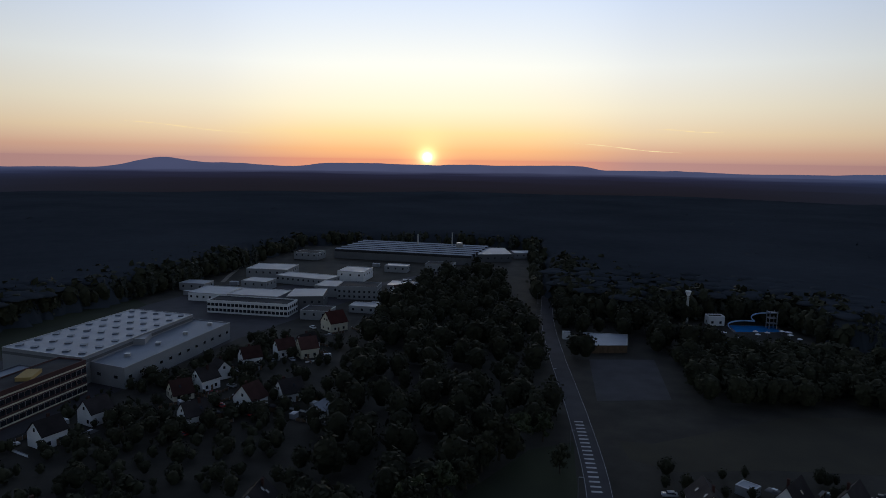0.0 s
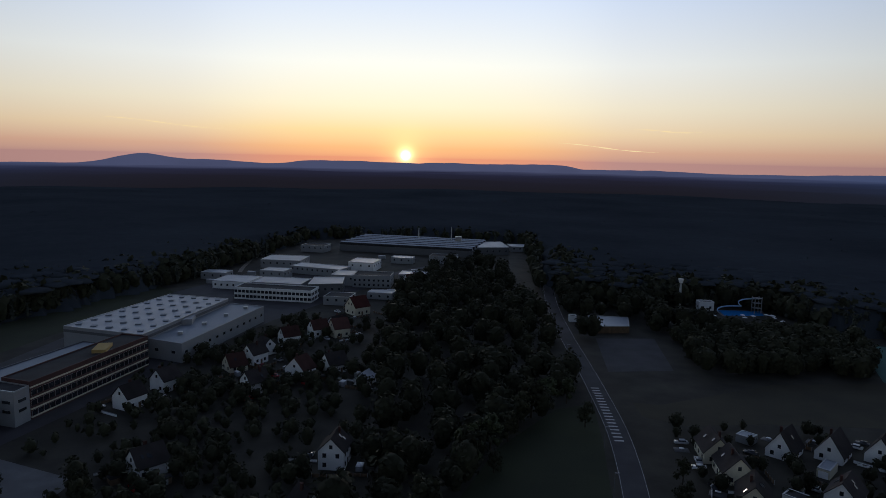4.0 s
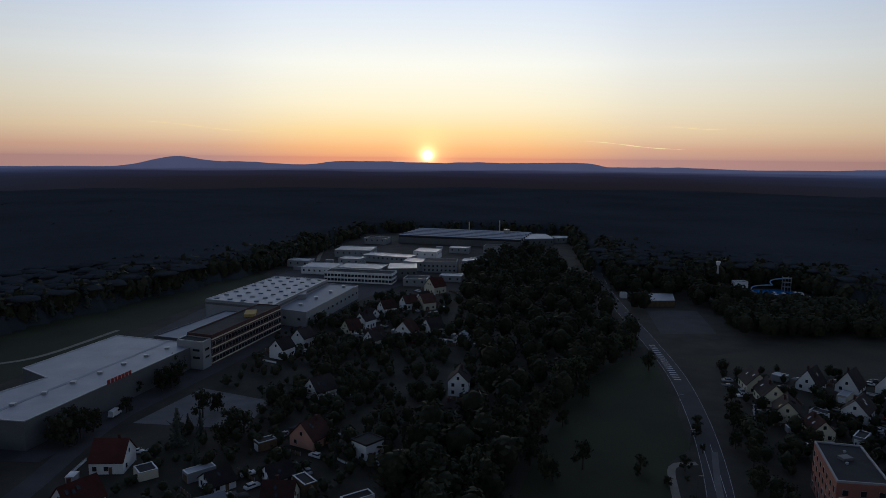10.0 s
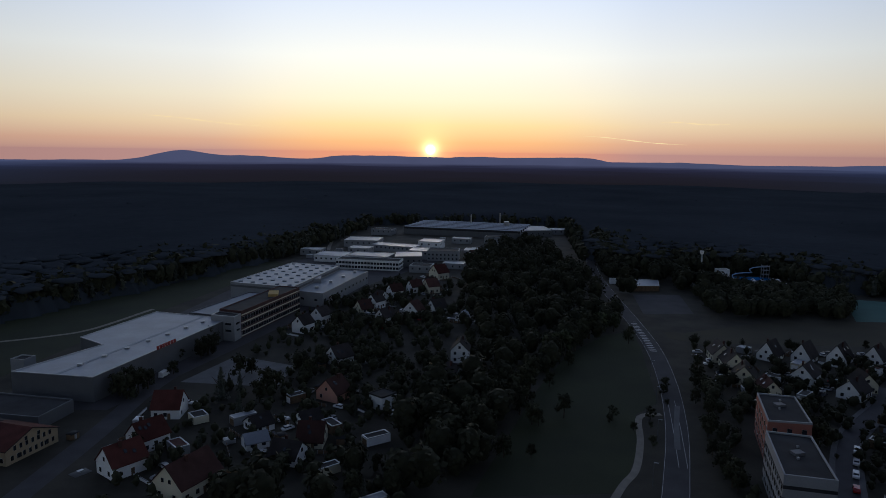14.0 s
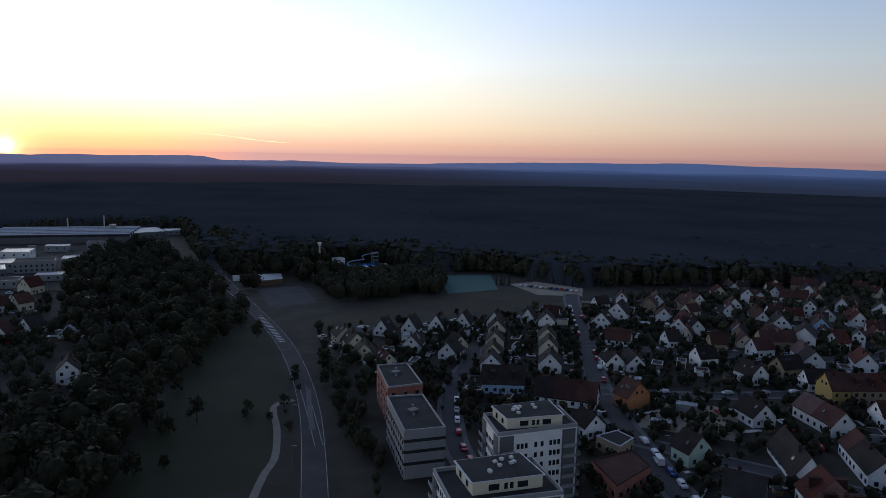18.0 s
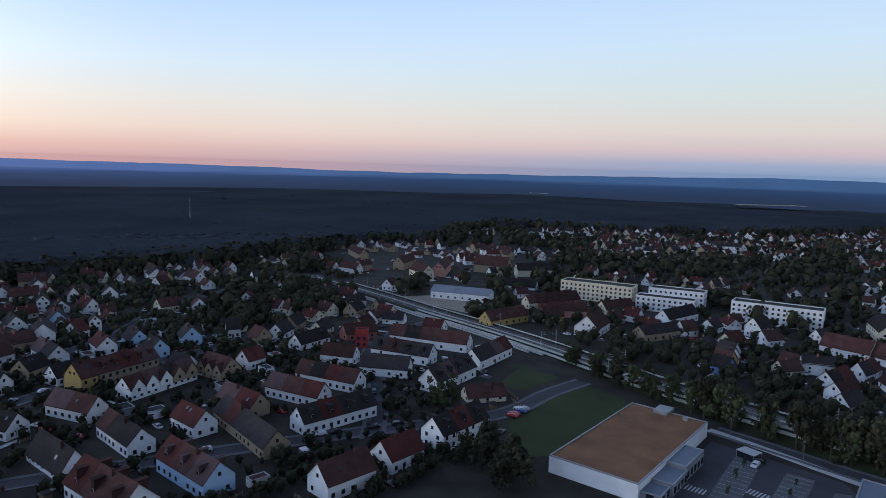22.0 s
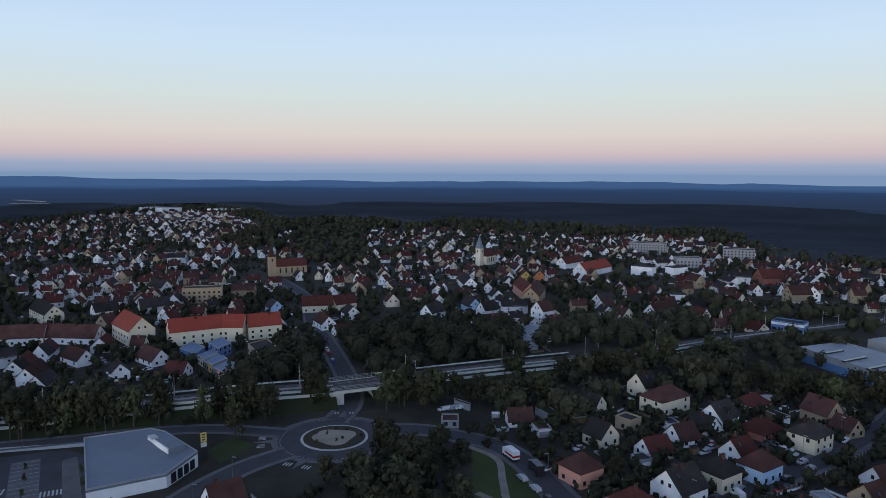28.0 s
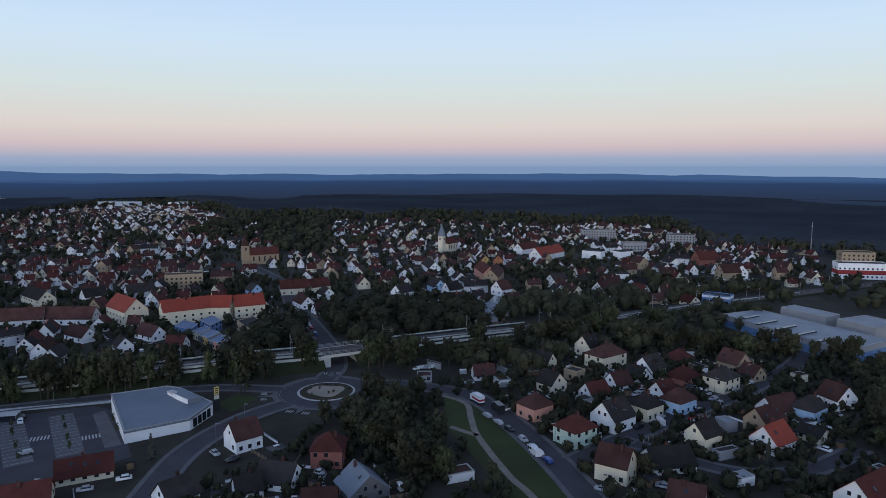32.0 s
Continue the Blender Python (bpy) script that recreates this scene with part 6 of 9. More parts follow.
house(232.7, 45.4, 49, 20.6, 9.0, 8.5, "white", "roof_dark")
house(209.7, 39.5, -11, 12.0, 9.0, 8.5, "tan", "roof_dark")
house(225.1, 63.2, -17, 10.0, 9.0, 8.5, "white", "roof_brown")
house(214.5, 78.4, -32, 7.7, 9.0, 8.5, "tan", "roof_brown")
house(204.7, 23.5, -28, 11.6, 9.0, 8.0, "white", "roof_dark")
house(157.6, 74.7, 63, 12.0, 8.0, 7.5, "white", "roof_dark")
house(151.5, 80.6, 65, 12.0, 8.0, 7.5, "white", "roof_dark")
house(232.3, -42.0, -33, 10.1, 9.0, 8.5, "white", "roof_red")
house(270.8, -35.0, 46, 8.9, 9.0, 8.5, "tan", "roof_brown")
house(86.7, -38.1, 33, 12.0, 9.0, 8.0, "white", "roof_red")
house(275.9, -118.2, 68, 40.9, 9.5, 9.0, "white", "roof_brown", dormers=5)
house(251.2, -106.6, 65, 29.7, 9.5, 9.0, "white", "roof_dark", dormers=4)
house(228.1, -100.8, 79, 20.8, 9.5, 8.5, "white", "roof_dark")
house(211.6, -80.0, 64, 28.4, 9.0, 8.5, "white", "roof_brown")
house(193.7, -71.0, 62, 25.0, 9.0, 8.5, "white", "roof_red")
house(172.0, -88.5, -46, 29.5, 9.5, 9.0, "white", "roof_dark", dormers=4)
house(252.2, -145.3, -32, 30.3, 9.5, 9.0, "white", "roof_dark", dormers=4)
house(218.9, -127.2, -33, 28.7, 10.0, 9.5, "white", "roof_dark", dormers=4)
house(161.1, -129.9, -40, 23.0, 10.0, 10.5, "white", "roof_dark", dormers=3)
house(141.2, -112.4, -40, 13.7, 10.0, 9.0, "white", "roof_red")
house(124.7, -98.7, -44, 16.3, 10.0, 9.5, "white", "roof_brown")
house(200.5, -140.9, -72, 15.4, 9.0, 6.0, "cream", "roof_brown")
house(243.4, -78.8, 74, 15.5, 9.0, 8.5, "white", "roof_brown")
house(314.8, -205.7, -29, 22.4, 13.0, 11.5, "white", "roof_brown", dormers=3)
house(330.5, -158.5, -49, 30.5, 10.0, 9.0, "yellow", "roof_brown", dormers=4)
house(354.7, -198.7, 88, 22.3, 9.5, 9.0, "pink", "roof_brown", dormers=3)
house(342.9, -188.4, 87, 12.4, 9.0, 8.0, "yellow", "roof_brown")
house(378.6, -182.3, -59, 16.0, 9.0, 8.5, "cream", "roof_brown")
house(447.0, -180.2, 67, 23.2, 10.0, 7.0, "white", "roof_dark")
house(520.1, -163.0, 67, 29.2, 14.0, 14.0, "tan", "roof_brown", dormers=4)
house(506.7, -120.2, -7, 41.3, 11.0, 12.0, "pink", "roof_brown", dormers=5)
house(476.8, -104.7, 33, 20.6, 11.0, 12.0, "cream", "roof_brown", dormers=2)
house(532.0, -87.7, -16, 31.3, 10.0, 11.0, "tan", "roof_brown", dormers=4)
house(507.2, -196.0, -78, 30.1, 11.0, 11.0, "cream", "roof_dark", dormers=4)
house(494.2, -46.5, 56, 18.8, 9.0, 9.0, "white", "roof_brown", dormers=2)
house(589.1, -39.3, 22, 46.0, 9.0, 10.0, "tan", "roof_brown", dormers=6)
house(341.1, -71.3, -17, 13.0, 9.0, 8.0, "tan", "roof_dark")
house(303.8, -81.3, -17, 13.0, 9.0, 8.0, "tan", "roof_brown")
house(270.0, -59.6, -32, 20.0, 9.0, 7.5, "white", "roof_dark")
house(293.9, -60.7, -14, 13.0, 9.0, 7.5, "cream", "roof_dark")
house(303.0, -44.4, -11, 13.0, 9.0, 8.0, "tan", "roof_dark")
house(284.0, -42.2, -10, 13.0, 9.0, 8.0, "white", "roof_dark")
house(402.9, -12.0, 14, 13.0, 9.0, 8.0, "white", "roof_brown")
house(426.1, -84.6, -22, 11.3, 8.0, 8.0, "white", "roof_brown")
house(287.3, -80.9, -56, 17.0, 9.0, 8.0, "brick", "roof_brown")
house(204.2, -367.6, 55, 27.2, 12.0, 13.5, "cream", "roof_bright", dormers=6)
house(190.5, -381.4, 24, 12.8, 12.0, 13.5, "cream", "roof_bright", dormers=3)
house(180.8, -392.6, 51, 17.5, 12.0, 13.0, "cream", "roof_bright", dormers=4)
house(236.6, -356.4, -23, 27.0, 13.0, 14.5, "cream", "roof_bright", dormers=3)
house(146.4, -376.3, -58, 18.5, 9.0, 8.5, "paleblue", "roof_dark")
house(214.7, -445.0, -33, 12.1, 9.0, 9.0, "paleblue", "roof_dark")
house(194.6, -463.0, 38, 19.4, 11.0, 10.0, "cream", "roof_red", dormers=2)
house(184.3, -476.8, 63, 15.2, 11.0, 9.5, "cream", "roof_red")
house(163.5, -425.4, -38, 16.5, 9.0, 8.0, "white", "roof_brown")
house(163.0, -452.3, -37, 10.7, 9.0, 8.5, "white", "roof_dark")
house(142.9, -416.4, 53, 14.1, 10.0, 6.0, "white", "roof_brown")
house(281.8, -326.5, 38, 22.8, 12.0, 10.0, "white", "roof_brown", dormers=3)
house(261.4, -340.2, 21, 28.9, 12.0, 9.5, "white", "roof_brown", dormers=4)
house(223.9, -313.8, -12, 16.3, 9.0, 7.5, "white", "roof_brown")
house(187.3, -305.4, -32, 10.7, 8.0, 7.5, "white", "roof_dark")
house(193.3, -329.2, -16, 16.0, 9.5, 7.5, "white", "roof_brown")
house(167.1, -318.8, 17, 9.7, 10.0, 6.5, "white", "roof_red")
house(323.1, -369.4, -20, 30.8, 11.0, 11.5, "cream", "roof_dark", dormers=4)
house(302.3, -392.8, 70, 14.3, 10.0, 9.0, "white", "roof_dark")
house(286.6, -416.4, 58, 18.0, 10.0, 9.0, "white", "roof_dark", dormers=2)
house(341.4, -472.5, -10, 17.4, 10.0, 9.0, "white", "roof_dark")
house(258.1, -285.8, 43, 8.3, 9.0, 7.0, "white", "roof_brown")
house(233.0, -293.0, -53, 18.3, 8.0, 7.5, "white", "roof_dark")
house(216.9, -287.4, -54, 16.7, 8.0, 7.5, "white", "roof_brown")
house(201.0, -280.6, -64, 11.7, 8.0, 7.5, "white", "roof_dark")
house(270.5, -368.1, -89, 8.3, 10.0, 9.0, "tan", "roof_brown")
house(143.7, -592.1, -58, 30.7, 11.0, 10.0, "white", "roof_dark", dormers=4)
house(90.3, -499.2, -88, 15.0, 10.0, 9.0, "white", "roof_dark")
house(106.0, -507.8, -46, 14.0, 10.0, 9.0, "paleblue", "roof_dark")
house(119.3, -477.6, 75, 13.2, 10.0, 9.0, "white", "roof_dark")
house(56.1, -499.2, 62, 10.1, 11.0, 12.0, "white", "roof_brown")
house(90.8, -573.4, -60, 35.3, 11.0, 12.0, "pink", "roof_red", dormers=5)
house(78.1, -554.5, -81, 35.9, 12.0, 13.0, "tan", "roof_brown", dormers=5)
house(107.9, -629.5, -72, 12.0, 9.0, 11.0, "yellow", "roof_brown")
house(98.4, -636.2, -74, 12.0, 9.0, 11.0, "orange", "roof_red")
house(100.1, -742.7, 72, 30.8, 12.0, 11.0, "white", "roof_red", dormers=4)
house(70.9, -708.8, 73, 46.0, 13.0, 12.0, "white", "roof_bright", dormers=6)
house(-8.3, -542.8, 57, 21.1, 11.0, 9.0, "white", "roof_brown", dormers=3)
house(-25.6, -574.0, 68, 18.2, 11.0, 7.0, "white", "roof_dark")
house(-37.9, -597.5, 61, 14.7, 10.0, 8.0, "white", "roof_dark")
house(-12.4, -592.6, 17, 10.1, 10.0, 7.0, "white", "roof_flat")
house(-30.3, -536.0, -33, 12.0, 10.0, 9.0, "white", "roof_red")
house(1.8, -729.5, 52, 16.1, 11.0, 8.0, "white", "roof_flat")
house(28.7, -722.2, -13, 19.3, 11.0, 8.0, "white", "roof_flat")
house(-71.7, -721.6, 35, 20.6, 14.0, 12.0, "brick", "roof_red", dormers=2)
house(-88.4, -636.0, 34, 15.8, 12.0, 12.0, "tan", "roof_brown")
house(-97.1, -646.7, -79, 12.9, 11.0, 11.0, "white", "roof_brown")
house(14.5, -568.4, 50, 9.9, 9.0, 8.0, "white", "roof_dark")
house(31.2, -561.9, 61, 15.6, 9.0, 9.0, "white", "roof_dark")
house(27.2, -548.3, 61, 11.4, 9.0, 7.0, "white", "roof_brown")
house(-10.9, -502.7, -49, 14.7, 9.0, 7.0, "white", "roof_dark")
house(-41.3, -519.7, 39, 17.4, 10.0, 6.0, "tan", "roof_brown")
house(-62.7, -521.3, -38, 9.6, 10.0, 6.0, "cream", "roof_red")
house(97.5, -462.8, 75, 8.1, 9.0, 7.0, "white", "roof_dark")
house(83.4, -442.5, 77, 10.9, 9.0, 6.5, "white", "roof_dark")
house(-48.8, -252.3, -13, 10.0, 9.0, 9.5, "cream", "roof_brown")
house(-112.2, -258.9, 54, 15.7, 11.0, 9.0, "white", "roof_red")
house(-68.1, -242.0, -7, 9.5, 9.0, 6.5, "pink", "roof_brown")
house(90.2, -493.1, 57, 9.0, 10.0, 10.0, "white", "roof_dark")
house(56.2, -195.3, 72, 9.5, 9.0, 7.5, "white", "roof_dark")
house(37.9, -215.0, 7, 11.6, 10.0, 6.5, "white", "roof_dark")
house(14.1, -218.8, -40, 12.0, 12.0, 7.0, "grey", "roof_steel")
house(19.2, -205.5, 27, 9.5, 9.0, 6.5, "tan", "roof_brown")
house(42.4, -206.8, 48, 7.5, 8.0, 5.5, "white", "roof_dark")
house(-147.1, 90.2, 5, 10.0, 10.0, 8.5, "white", "roof_red")
house(-142.8, 65.2, 57, 10.0, 9.0, 8.5, "white", "roof_red")
house(-142.4, 49.0, 55, 11.0, 9.5, 8.5, "white", "roof_red")
house(-120.2, 39.5, 66, 14.0, 11.0, 9.5, "cream", "roof_brown")
house(-113.7, 80.2, 46, 7.5, 8.0, 5.0, "white", "roof_dark")
house(-94.3, 70.7, 1, 8.6, 10.0, 7.0, "cream", "roof_brown")
house(-98.6, 58.8, -16, 9.5, 9.0, 6.0, "white", "roof_dark")
house(-110.9, 67.2, 34, 7.5, 6.0, 4.5, "white", "roof_metal")
house(-95.2, 109.3, 62, 9.0, 10.0, 8.0, "pink", "roof_brown")
house(-100.8, 150.5, 48, 9.5, 9.0, 8.0, "white", "roof_dark")
house(-128.0, 200.1, 64, 9.0, 8.0, 8.5, "white", "roof_dark")
house(-123.0, 218.9, 63, 9.0, 8.0, 8.5, "white", "roof_dark")
house(-89.2, 218.3, 47, 9.0, 8.0, 8.5, "white", "roof_dark")
house(-76.0, 237.6, 63, 8.5, 10.0, 8.5, "white", "roof_brown")
house(-99.2, 254.8, 58, 9.0, 8.0, 8.5, "white", "roof_dark")
house(-91.5, 286.8, 37, 9.0, 8.0, 8.0, "white", "roof_brown")
house(-80.3, 301.5, 35, 9.0, 8.0, 8.0, "white", "roof_brown")
house(-98.0, 268.3, -44, 7.6, 8.0, 7.5, "white", "roof_dark")
house(-70.0, 301.5, 33, 9.0, 9.0, 9.0, "cream", "roof_brown")
house(-98.5, 84.7, 35, 7.5, 8.0, 5.0, "white", "roof_dark")
house(-76.4, 101.5, 50, 7.5, 7.0, 5.0, "white", "roof_flat")
house(-63.6, 245.3, 40, 9.5, 9.0, 8.0, "white", "roof_dark")
house(-66.9, 351.4, 42, 11.0, 11.0, 10.0, "cream", "roof_red")
house(-72.2, 311.4, 54, 10.0, 8.0, 8.0, "white", "roof_dark")
house(-104.5, 244.0, 40, 8.2, 9.0, 7.0, "cream", "roof_brown")
house(-49.8, 158.2, 85, 10.0, 8.0, 9.5, "white", "roof_dark")
house(-52.0, 128.2, -46, 7.5, 9.0, 8.0, "white", "roof_dark")
house(-49.1, 230.0, 70, 7.5, 7.0, 5.0, "white", "roof_metal")
house(-40.4, 441.9, 32, 10.0, 9.0, 8.0, "white", "roof_brown")
house(87.1, 170.8, 46, 11.0, 8.4, 8.4, "white", "roof_dark", eave=2.9)
house(101.4, 169.3, 46, 11.0, 8.4, 8.4, "white", "roof_dark", eave=2.9)
house(116.0, 168.1, 46, 11.0, 8.4, 8.4, "white", "roof_dark", eave=2.9)
house(131.0, 167.5, 46, 11.0, 8.4, 8.4, "white", "roof_dark", eave=2.9)
house(62.4, 137.4, 67, 12.0, 9.0, 8.0, "cream", "roof_dark")
house(64.4, 154.6, 83, 12.0, 9.0, 8.0, "cream", "roof_dark")
house(64.0, 167.9, 84, 12.0, 9.0, 8.0, "cream", "roof_dark")
house(87.4, 139.2, 48, 11.0, 8.5, 8.0, "white", "roof_dark")
house(97.3, 122.9, 40, 11.0, 9.0, 7.5, "white", "roof_dark")
house(65.6, 122.7, 85, 10.0, 7.0, 7.0, "cream", "roof_brown")
house(105.1, 131.4, 85, 9.0, 8.0, 7.5, "cream", "roof_dark")
house(137.9, 147.4, 56, 11.0, 9.0, 8.0, "cream", "roof_dark")
house(124.1, 128.6, 56, 11.0, 9.0, 8.0, "cream", "roof_dark")
house(112.3, 112.5, 56, 11.0, 9.0, 8.0, "cream", "roof_dark")
house(103.5, 100.4, 56, 11.0, 9.0, 8.0, "white", "roof_dark")
house(168.1, 146.3, 52, 12.0, 9.0, 9.0, "white", "roof_dark")
house(150.6, 123.6, 52, 11.0, 9.0, 8.0, "cream", "roof_dark")
house(140.2, 109.1, 52, 11.0, 9.0, 8.0, "cream", "roof_dark")
house(125.5, 89.2, 51, 12.0, 10.0, 8.5, "white", "roof_dark")
house(166.9, 160.1, 46, 11.0, 8.4, 8.4, "white", "roof_dark", eave=2.9)
house(181.4, 159.1, -52, 9.0, 8.0, 8.0, "white", "roof_brown", eave=2.7)
house(146.6, 161.6, 46, 11.0, 8.4, 8.4, "white", "roof_dark", eave=2.9)
house(197.4, 136.1, 37, 12.0, 11.0, 8.5, "white", "roof_dark")
house(246.4, 173.5, 46, 10.0, 7.0, 8.0, "white", "roof_brown")
house(267.4, 165.8, 43, 10.0, 7.0, 8.0, "white", "roof_brown")
house(93.7, 77.5, -31, 15.5, 11.5, 9.5, "paleblue", "roof_dark", dormers=2)
house(107.0, 56.0, -49, 22.0, 12.0, 8.5, "white", "roof_dark", eave=3.2)
block([(88.7, 20.1), (97.5, 20.3), (97.8, 13.5), (89.4, 10.5)], 4, "tan", "roof_flat", "low sand-coloured flat-roofed garage building", "garage building", "garage_building", rows=(1,), gap=2.6, parapet=0.3)
block([(74.4, 6.0), (89.7, 6.1), (86.5, -4.1), (70.2, -8.5)], 5, "brick", "roof_brown", "low red-brown hall with a brown roof", "hall", "hall", rows=(1.5,), gap=3, parapet=0.3, edge="roof_brown")
# the streets south of the railway
house(-20.9, -379.2, 57, 9.0, 10, 9.5, "cream", "roof_dark")
house(-50.2, -356.9, 62, 12.0, 10, 8.5, "white", "roof_dark", dormers=1)
house(-46.0, -348.0, -30, 8.5, 8, 6.0, "white", "roof_dark")
house(-57.4, -326.0, 56, 9.0, 9, 7.5, "white", "roof_red")
house(-40.0, -333.2, 49, 9.0, 9, 7.0, "white", "roof_brown")
house(-33.1, -318.5, 48, 9.8, 9, 6.5, "white", "roof_red")
house(-15.8, -321.4, -32, 9.0, 9, 8.0, "cream", "roof_dark")
house(-43.2, -290.9, 58, 12.0, 11, 9.8, "white", "roof_dark")
house(-71.8, -284.0, 54, 9.5, 8, 8.8, "cream", "roof_dark")
house(-92.0, -290.0, 55, 11.5, 10, 8.5, "white", "roof_bright")
house(-90.9, -305.5, 52, 12.0, 9, 8.8, "tan", "roof_brown")
house(-96.3, -321.5, 45, 13.0, 9, 8.0, "white", "roof_brown")
house(-83.9, -376.0, -41, 11.5, 10, 9.0, "tan", "roof_brown")
house(-90.5, -365.0, -43, 8.5, 8, 6.5, "tan", "roof_brown")
house(-117.4, -340.9, -52, 10.4, 10, 8.8, "white", "roof_brown")
house(14.1, -327.0, 30, 9.5, 8, 6.0, "white", "roof_brown")
house(-6.5, -349.6, -20, 9.0, 8, 7.5, "cream", "roof_dark")
house(-62.1, -264.6, 31, 13.0, 11, 6.5, "white", "roof_dark")
house(63.1, -232.4, 63, 9.5, 9.5, 9.0, "white", "roof_brown")
house(92.0, -199.0, 48, 14.5, 9, 6.2, "cream", "roof_red")
house(91.5, -181.0, 44, 12.0, 10, 6.5, "cream", "roof_red")
house(-104.9, -303.5, -31, 8.5, 8, 4.5, "cream", "roof_dark")
house(347.0, -262.5, -49, 32.0, 10.0, 9.5, "white", "roof_dark", dormers=5)
house(306.0, -238.0, -60, 26.0, 10.0, 8.0, "tan", "roof_dark", eave=4.5)
house(318.0, -298.0, -60, 12.0, 11.0, 11.0, "white", "roof_dark")
house(386.0, -196.0, -60, 34.0, 10.0, 9.0, "brick", "roof_brown", dormers=4)
house(246.0, -250.0, 38, 9.0, 9.0, 8.0, "blue", "roof_dark")
house(254.0, -254.0, 38, 9.0, 9.0, 8.5, "yellow", "roof_brown")
house(262.0, -258.0, 38, 9.0, 9.0, 8.5, "white", "roof_dark")
house(270.0, -262.0, 38, 9.0, 9.0, 8.5, "white", "roof_dark")
house(298.0, -275.0, -50, 14.0, 9.0, 7.0, "cream", "roof_red")
house(372.0, -232.0, -60, 24.0, 10.0, 8.0, "cream", "roof_brown")
# houses with hipped roofs
for px, py, turn, L, W, H, wall, roof in ((-16.3, -291, 58, 10, 9.5, 8.8, "pink", "roof_brown"), (-33.5, -273.7, 58, 11, 10, 9.3, "palegreen", "roof_red"),
                                          (-52.7, -304.5, 58, 10, 9, 9, "cream", "roof_dark"), (-63.2, -314.9, 58, 11, 9, 8.8, "paleblue", "roof_brown"),
                                          (-30.9, -364.5, 58, 16, 11, 9.5, "cream", "roof_brown"), (-106, -323, 58, 11, 9, 8.6, "paleblue", "roof_dark"),
                                          (-61, -381, 58, 11, 10, 6.2, "cream", "roof_red"), (-63.5, -351.8, 58, 12, 10, 6.6, "brick", "roof_red"), (-78.2, -346.6, 58, 12, 10, 9.5, "cream", "roof_dark"),
                                          (32, -232, 20, 10, 10, 9.5, "brick", "roof_red")):
    house(px, py, turn, L, W, H, wall, roof, hip=True, eave=H - 3.6)
block([(34.6, -331), (42.4, -334), (43.4, -336.5), (35.4, -333.6)], 2.2, "lightgrey", "roof_flat", "low pale shed beside parked cars", "shed", "shed", parapet=0.2)
block([(37.2, -311.1), (31.7, -313.5), (34.6, -320), (40.1, -317.6)], 2.3, "lightgrey", "roof_brown", "small pale kiosk with a brown roof by the street", "kiosk", "kiosk", rows=(0.9,), gap=2.4)
block([(-82.5, -301), (-79, -306), (-75.5, -303.5), (-79, -298.5)], 3.0, "lightgrey", "roof_metal", "pale flat-roofed garage in a garden", "garage", "garage")
block([(-26, -340), (-20, -343), (-17.5, -337.5), (-23.5, -334.5)], 4, "tan", "roof_flat", "low dark flat-roofed garden building", "outbuilding", "outbuilding", rows=(1,), gap=3)
block([(268, -88), (273, -88), (273, -82), (268, -82)], 8.5, "red", "roof_brown", "red flat-roofed stair block between row houses", "house", "house", rows=(1, 4), gap=2.5)

# ---- larger buildings of the town ----
for pts, h, wall, label in (([(428, -211), (404, -254), (392, -247), (416, -204)], 12, "cream", "long cream apartment block with rows of windows"),
                            ([(407, -265), (391, -296), (380, -290), (396, -259)], 12, "white", "long white apartment block with rows of windows"),
                            ([(392, -252), (376, -284), (366, -279), (382, -247)], 9, "white", "low white apartment block"),
                            ([(368, -305), (342, -347), (331, -340), (357, -298)], 12, "white", "long pale grey apartment block with rows of windows"),
                            ([(297, -452), (277, -468), (270, -459), (290, -443)], 10, "tan", "ochre flat-roofed apartment block"),
                            ([(-12, -790), (10, -782), (6, -770), (-16, -778)], 11, "lightgrey", "pale flat-roofed block at the edge of town"),
                            ([(-60, -880), (-30, -876), (-31, -860), (-61, -864)], 12, "lightgrey", "pale flat-roofed apartment block far off"),
                            ([(30, -905), (70, -900), (69, -886), (29, -891)], 12, "lightgrey", "pale flat-roofed apartment block far off")):
    block(pts, h, wall, "roof_flat", label, "apartment block", "apartment_block", rows=tuple(1 + 2.8 * k for k in range(int(h / 2.9))), gap=3.0)
tagged(house(399.5, -135.5, 71, 40, 14, 8.2, "white", "roof_metal", eave=5.0, name="hall"), "white two-storey hall with a pale blue sheet roof", "hall")
block([(-70, -527), (-86, -522), (-89, -532), (-73, -537)], 6, "blue", "roof_flat", "low blue and white shop building", "shop", "shop", rows=(1.0,), win=(2.4, 2.0), gap=2.8, band=("white", (4.4,), 1.4))
block([(-167, -684), (-203, -690), (-205, -676), (-169, -670)], 12, "white", "roof_flat", "white and red commercial building", "commercial building", "commercial_building", rows=(1.2, 7.5), gap=3, band=("red", (3.6,), 3.4))
block([(-172, -700), (-196, -704), (-198, -690), (-174, -686)], 19, "tan", "roof_flat", "tall sand-coloured commercial block", "commercial building", "commercial_building", rows=(13, 16), gap=3)
shed_a = block([(-81, -464), (-131, -402), (-153, -430), (-101, -484)], 6.5, "blue", "roof_metal", "wide low works hall with pale sheet roofs", "works hall", "works_hall", parapet=0.3, band=("lightgrey", (3.8,), 2.6))
for k in range(6):
    roof_box(shed_a, -94 - k * 8, -458 + k * 9.5, 16, 1.2, 6.5, 7.1, "roof_light", "glass", 51)
block([(-136, -462), (-150, -446), (-166, -462), (-152, -478)], 8.5, "lightgrey", "roof_metal", "pale works hall with a shallow roof", "works hall", "works_hall", parapet=0.3)
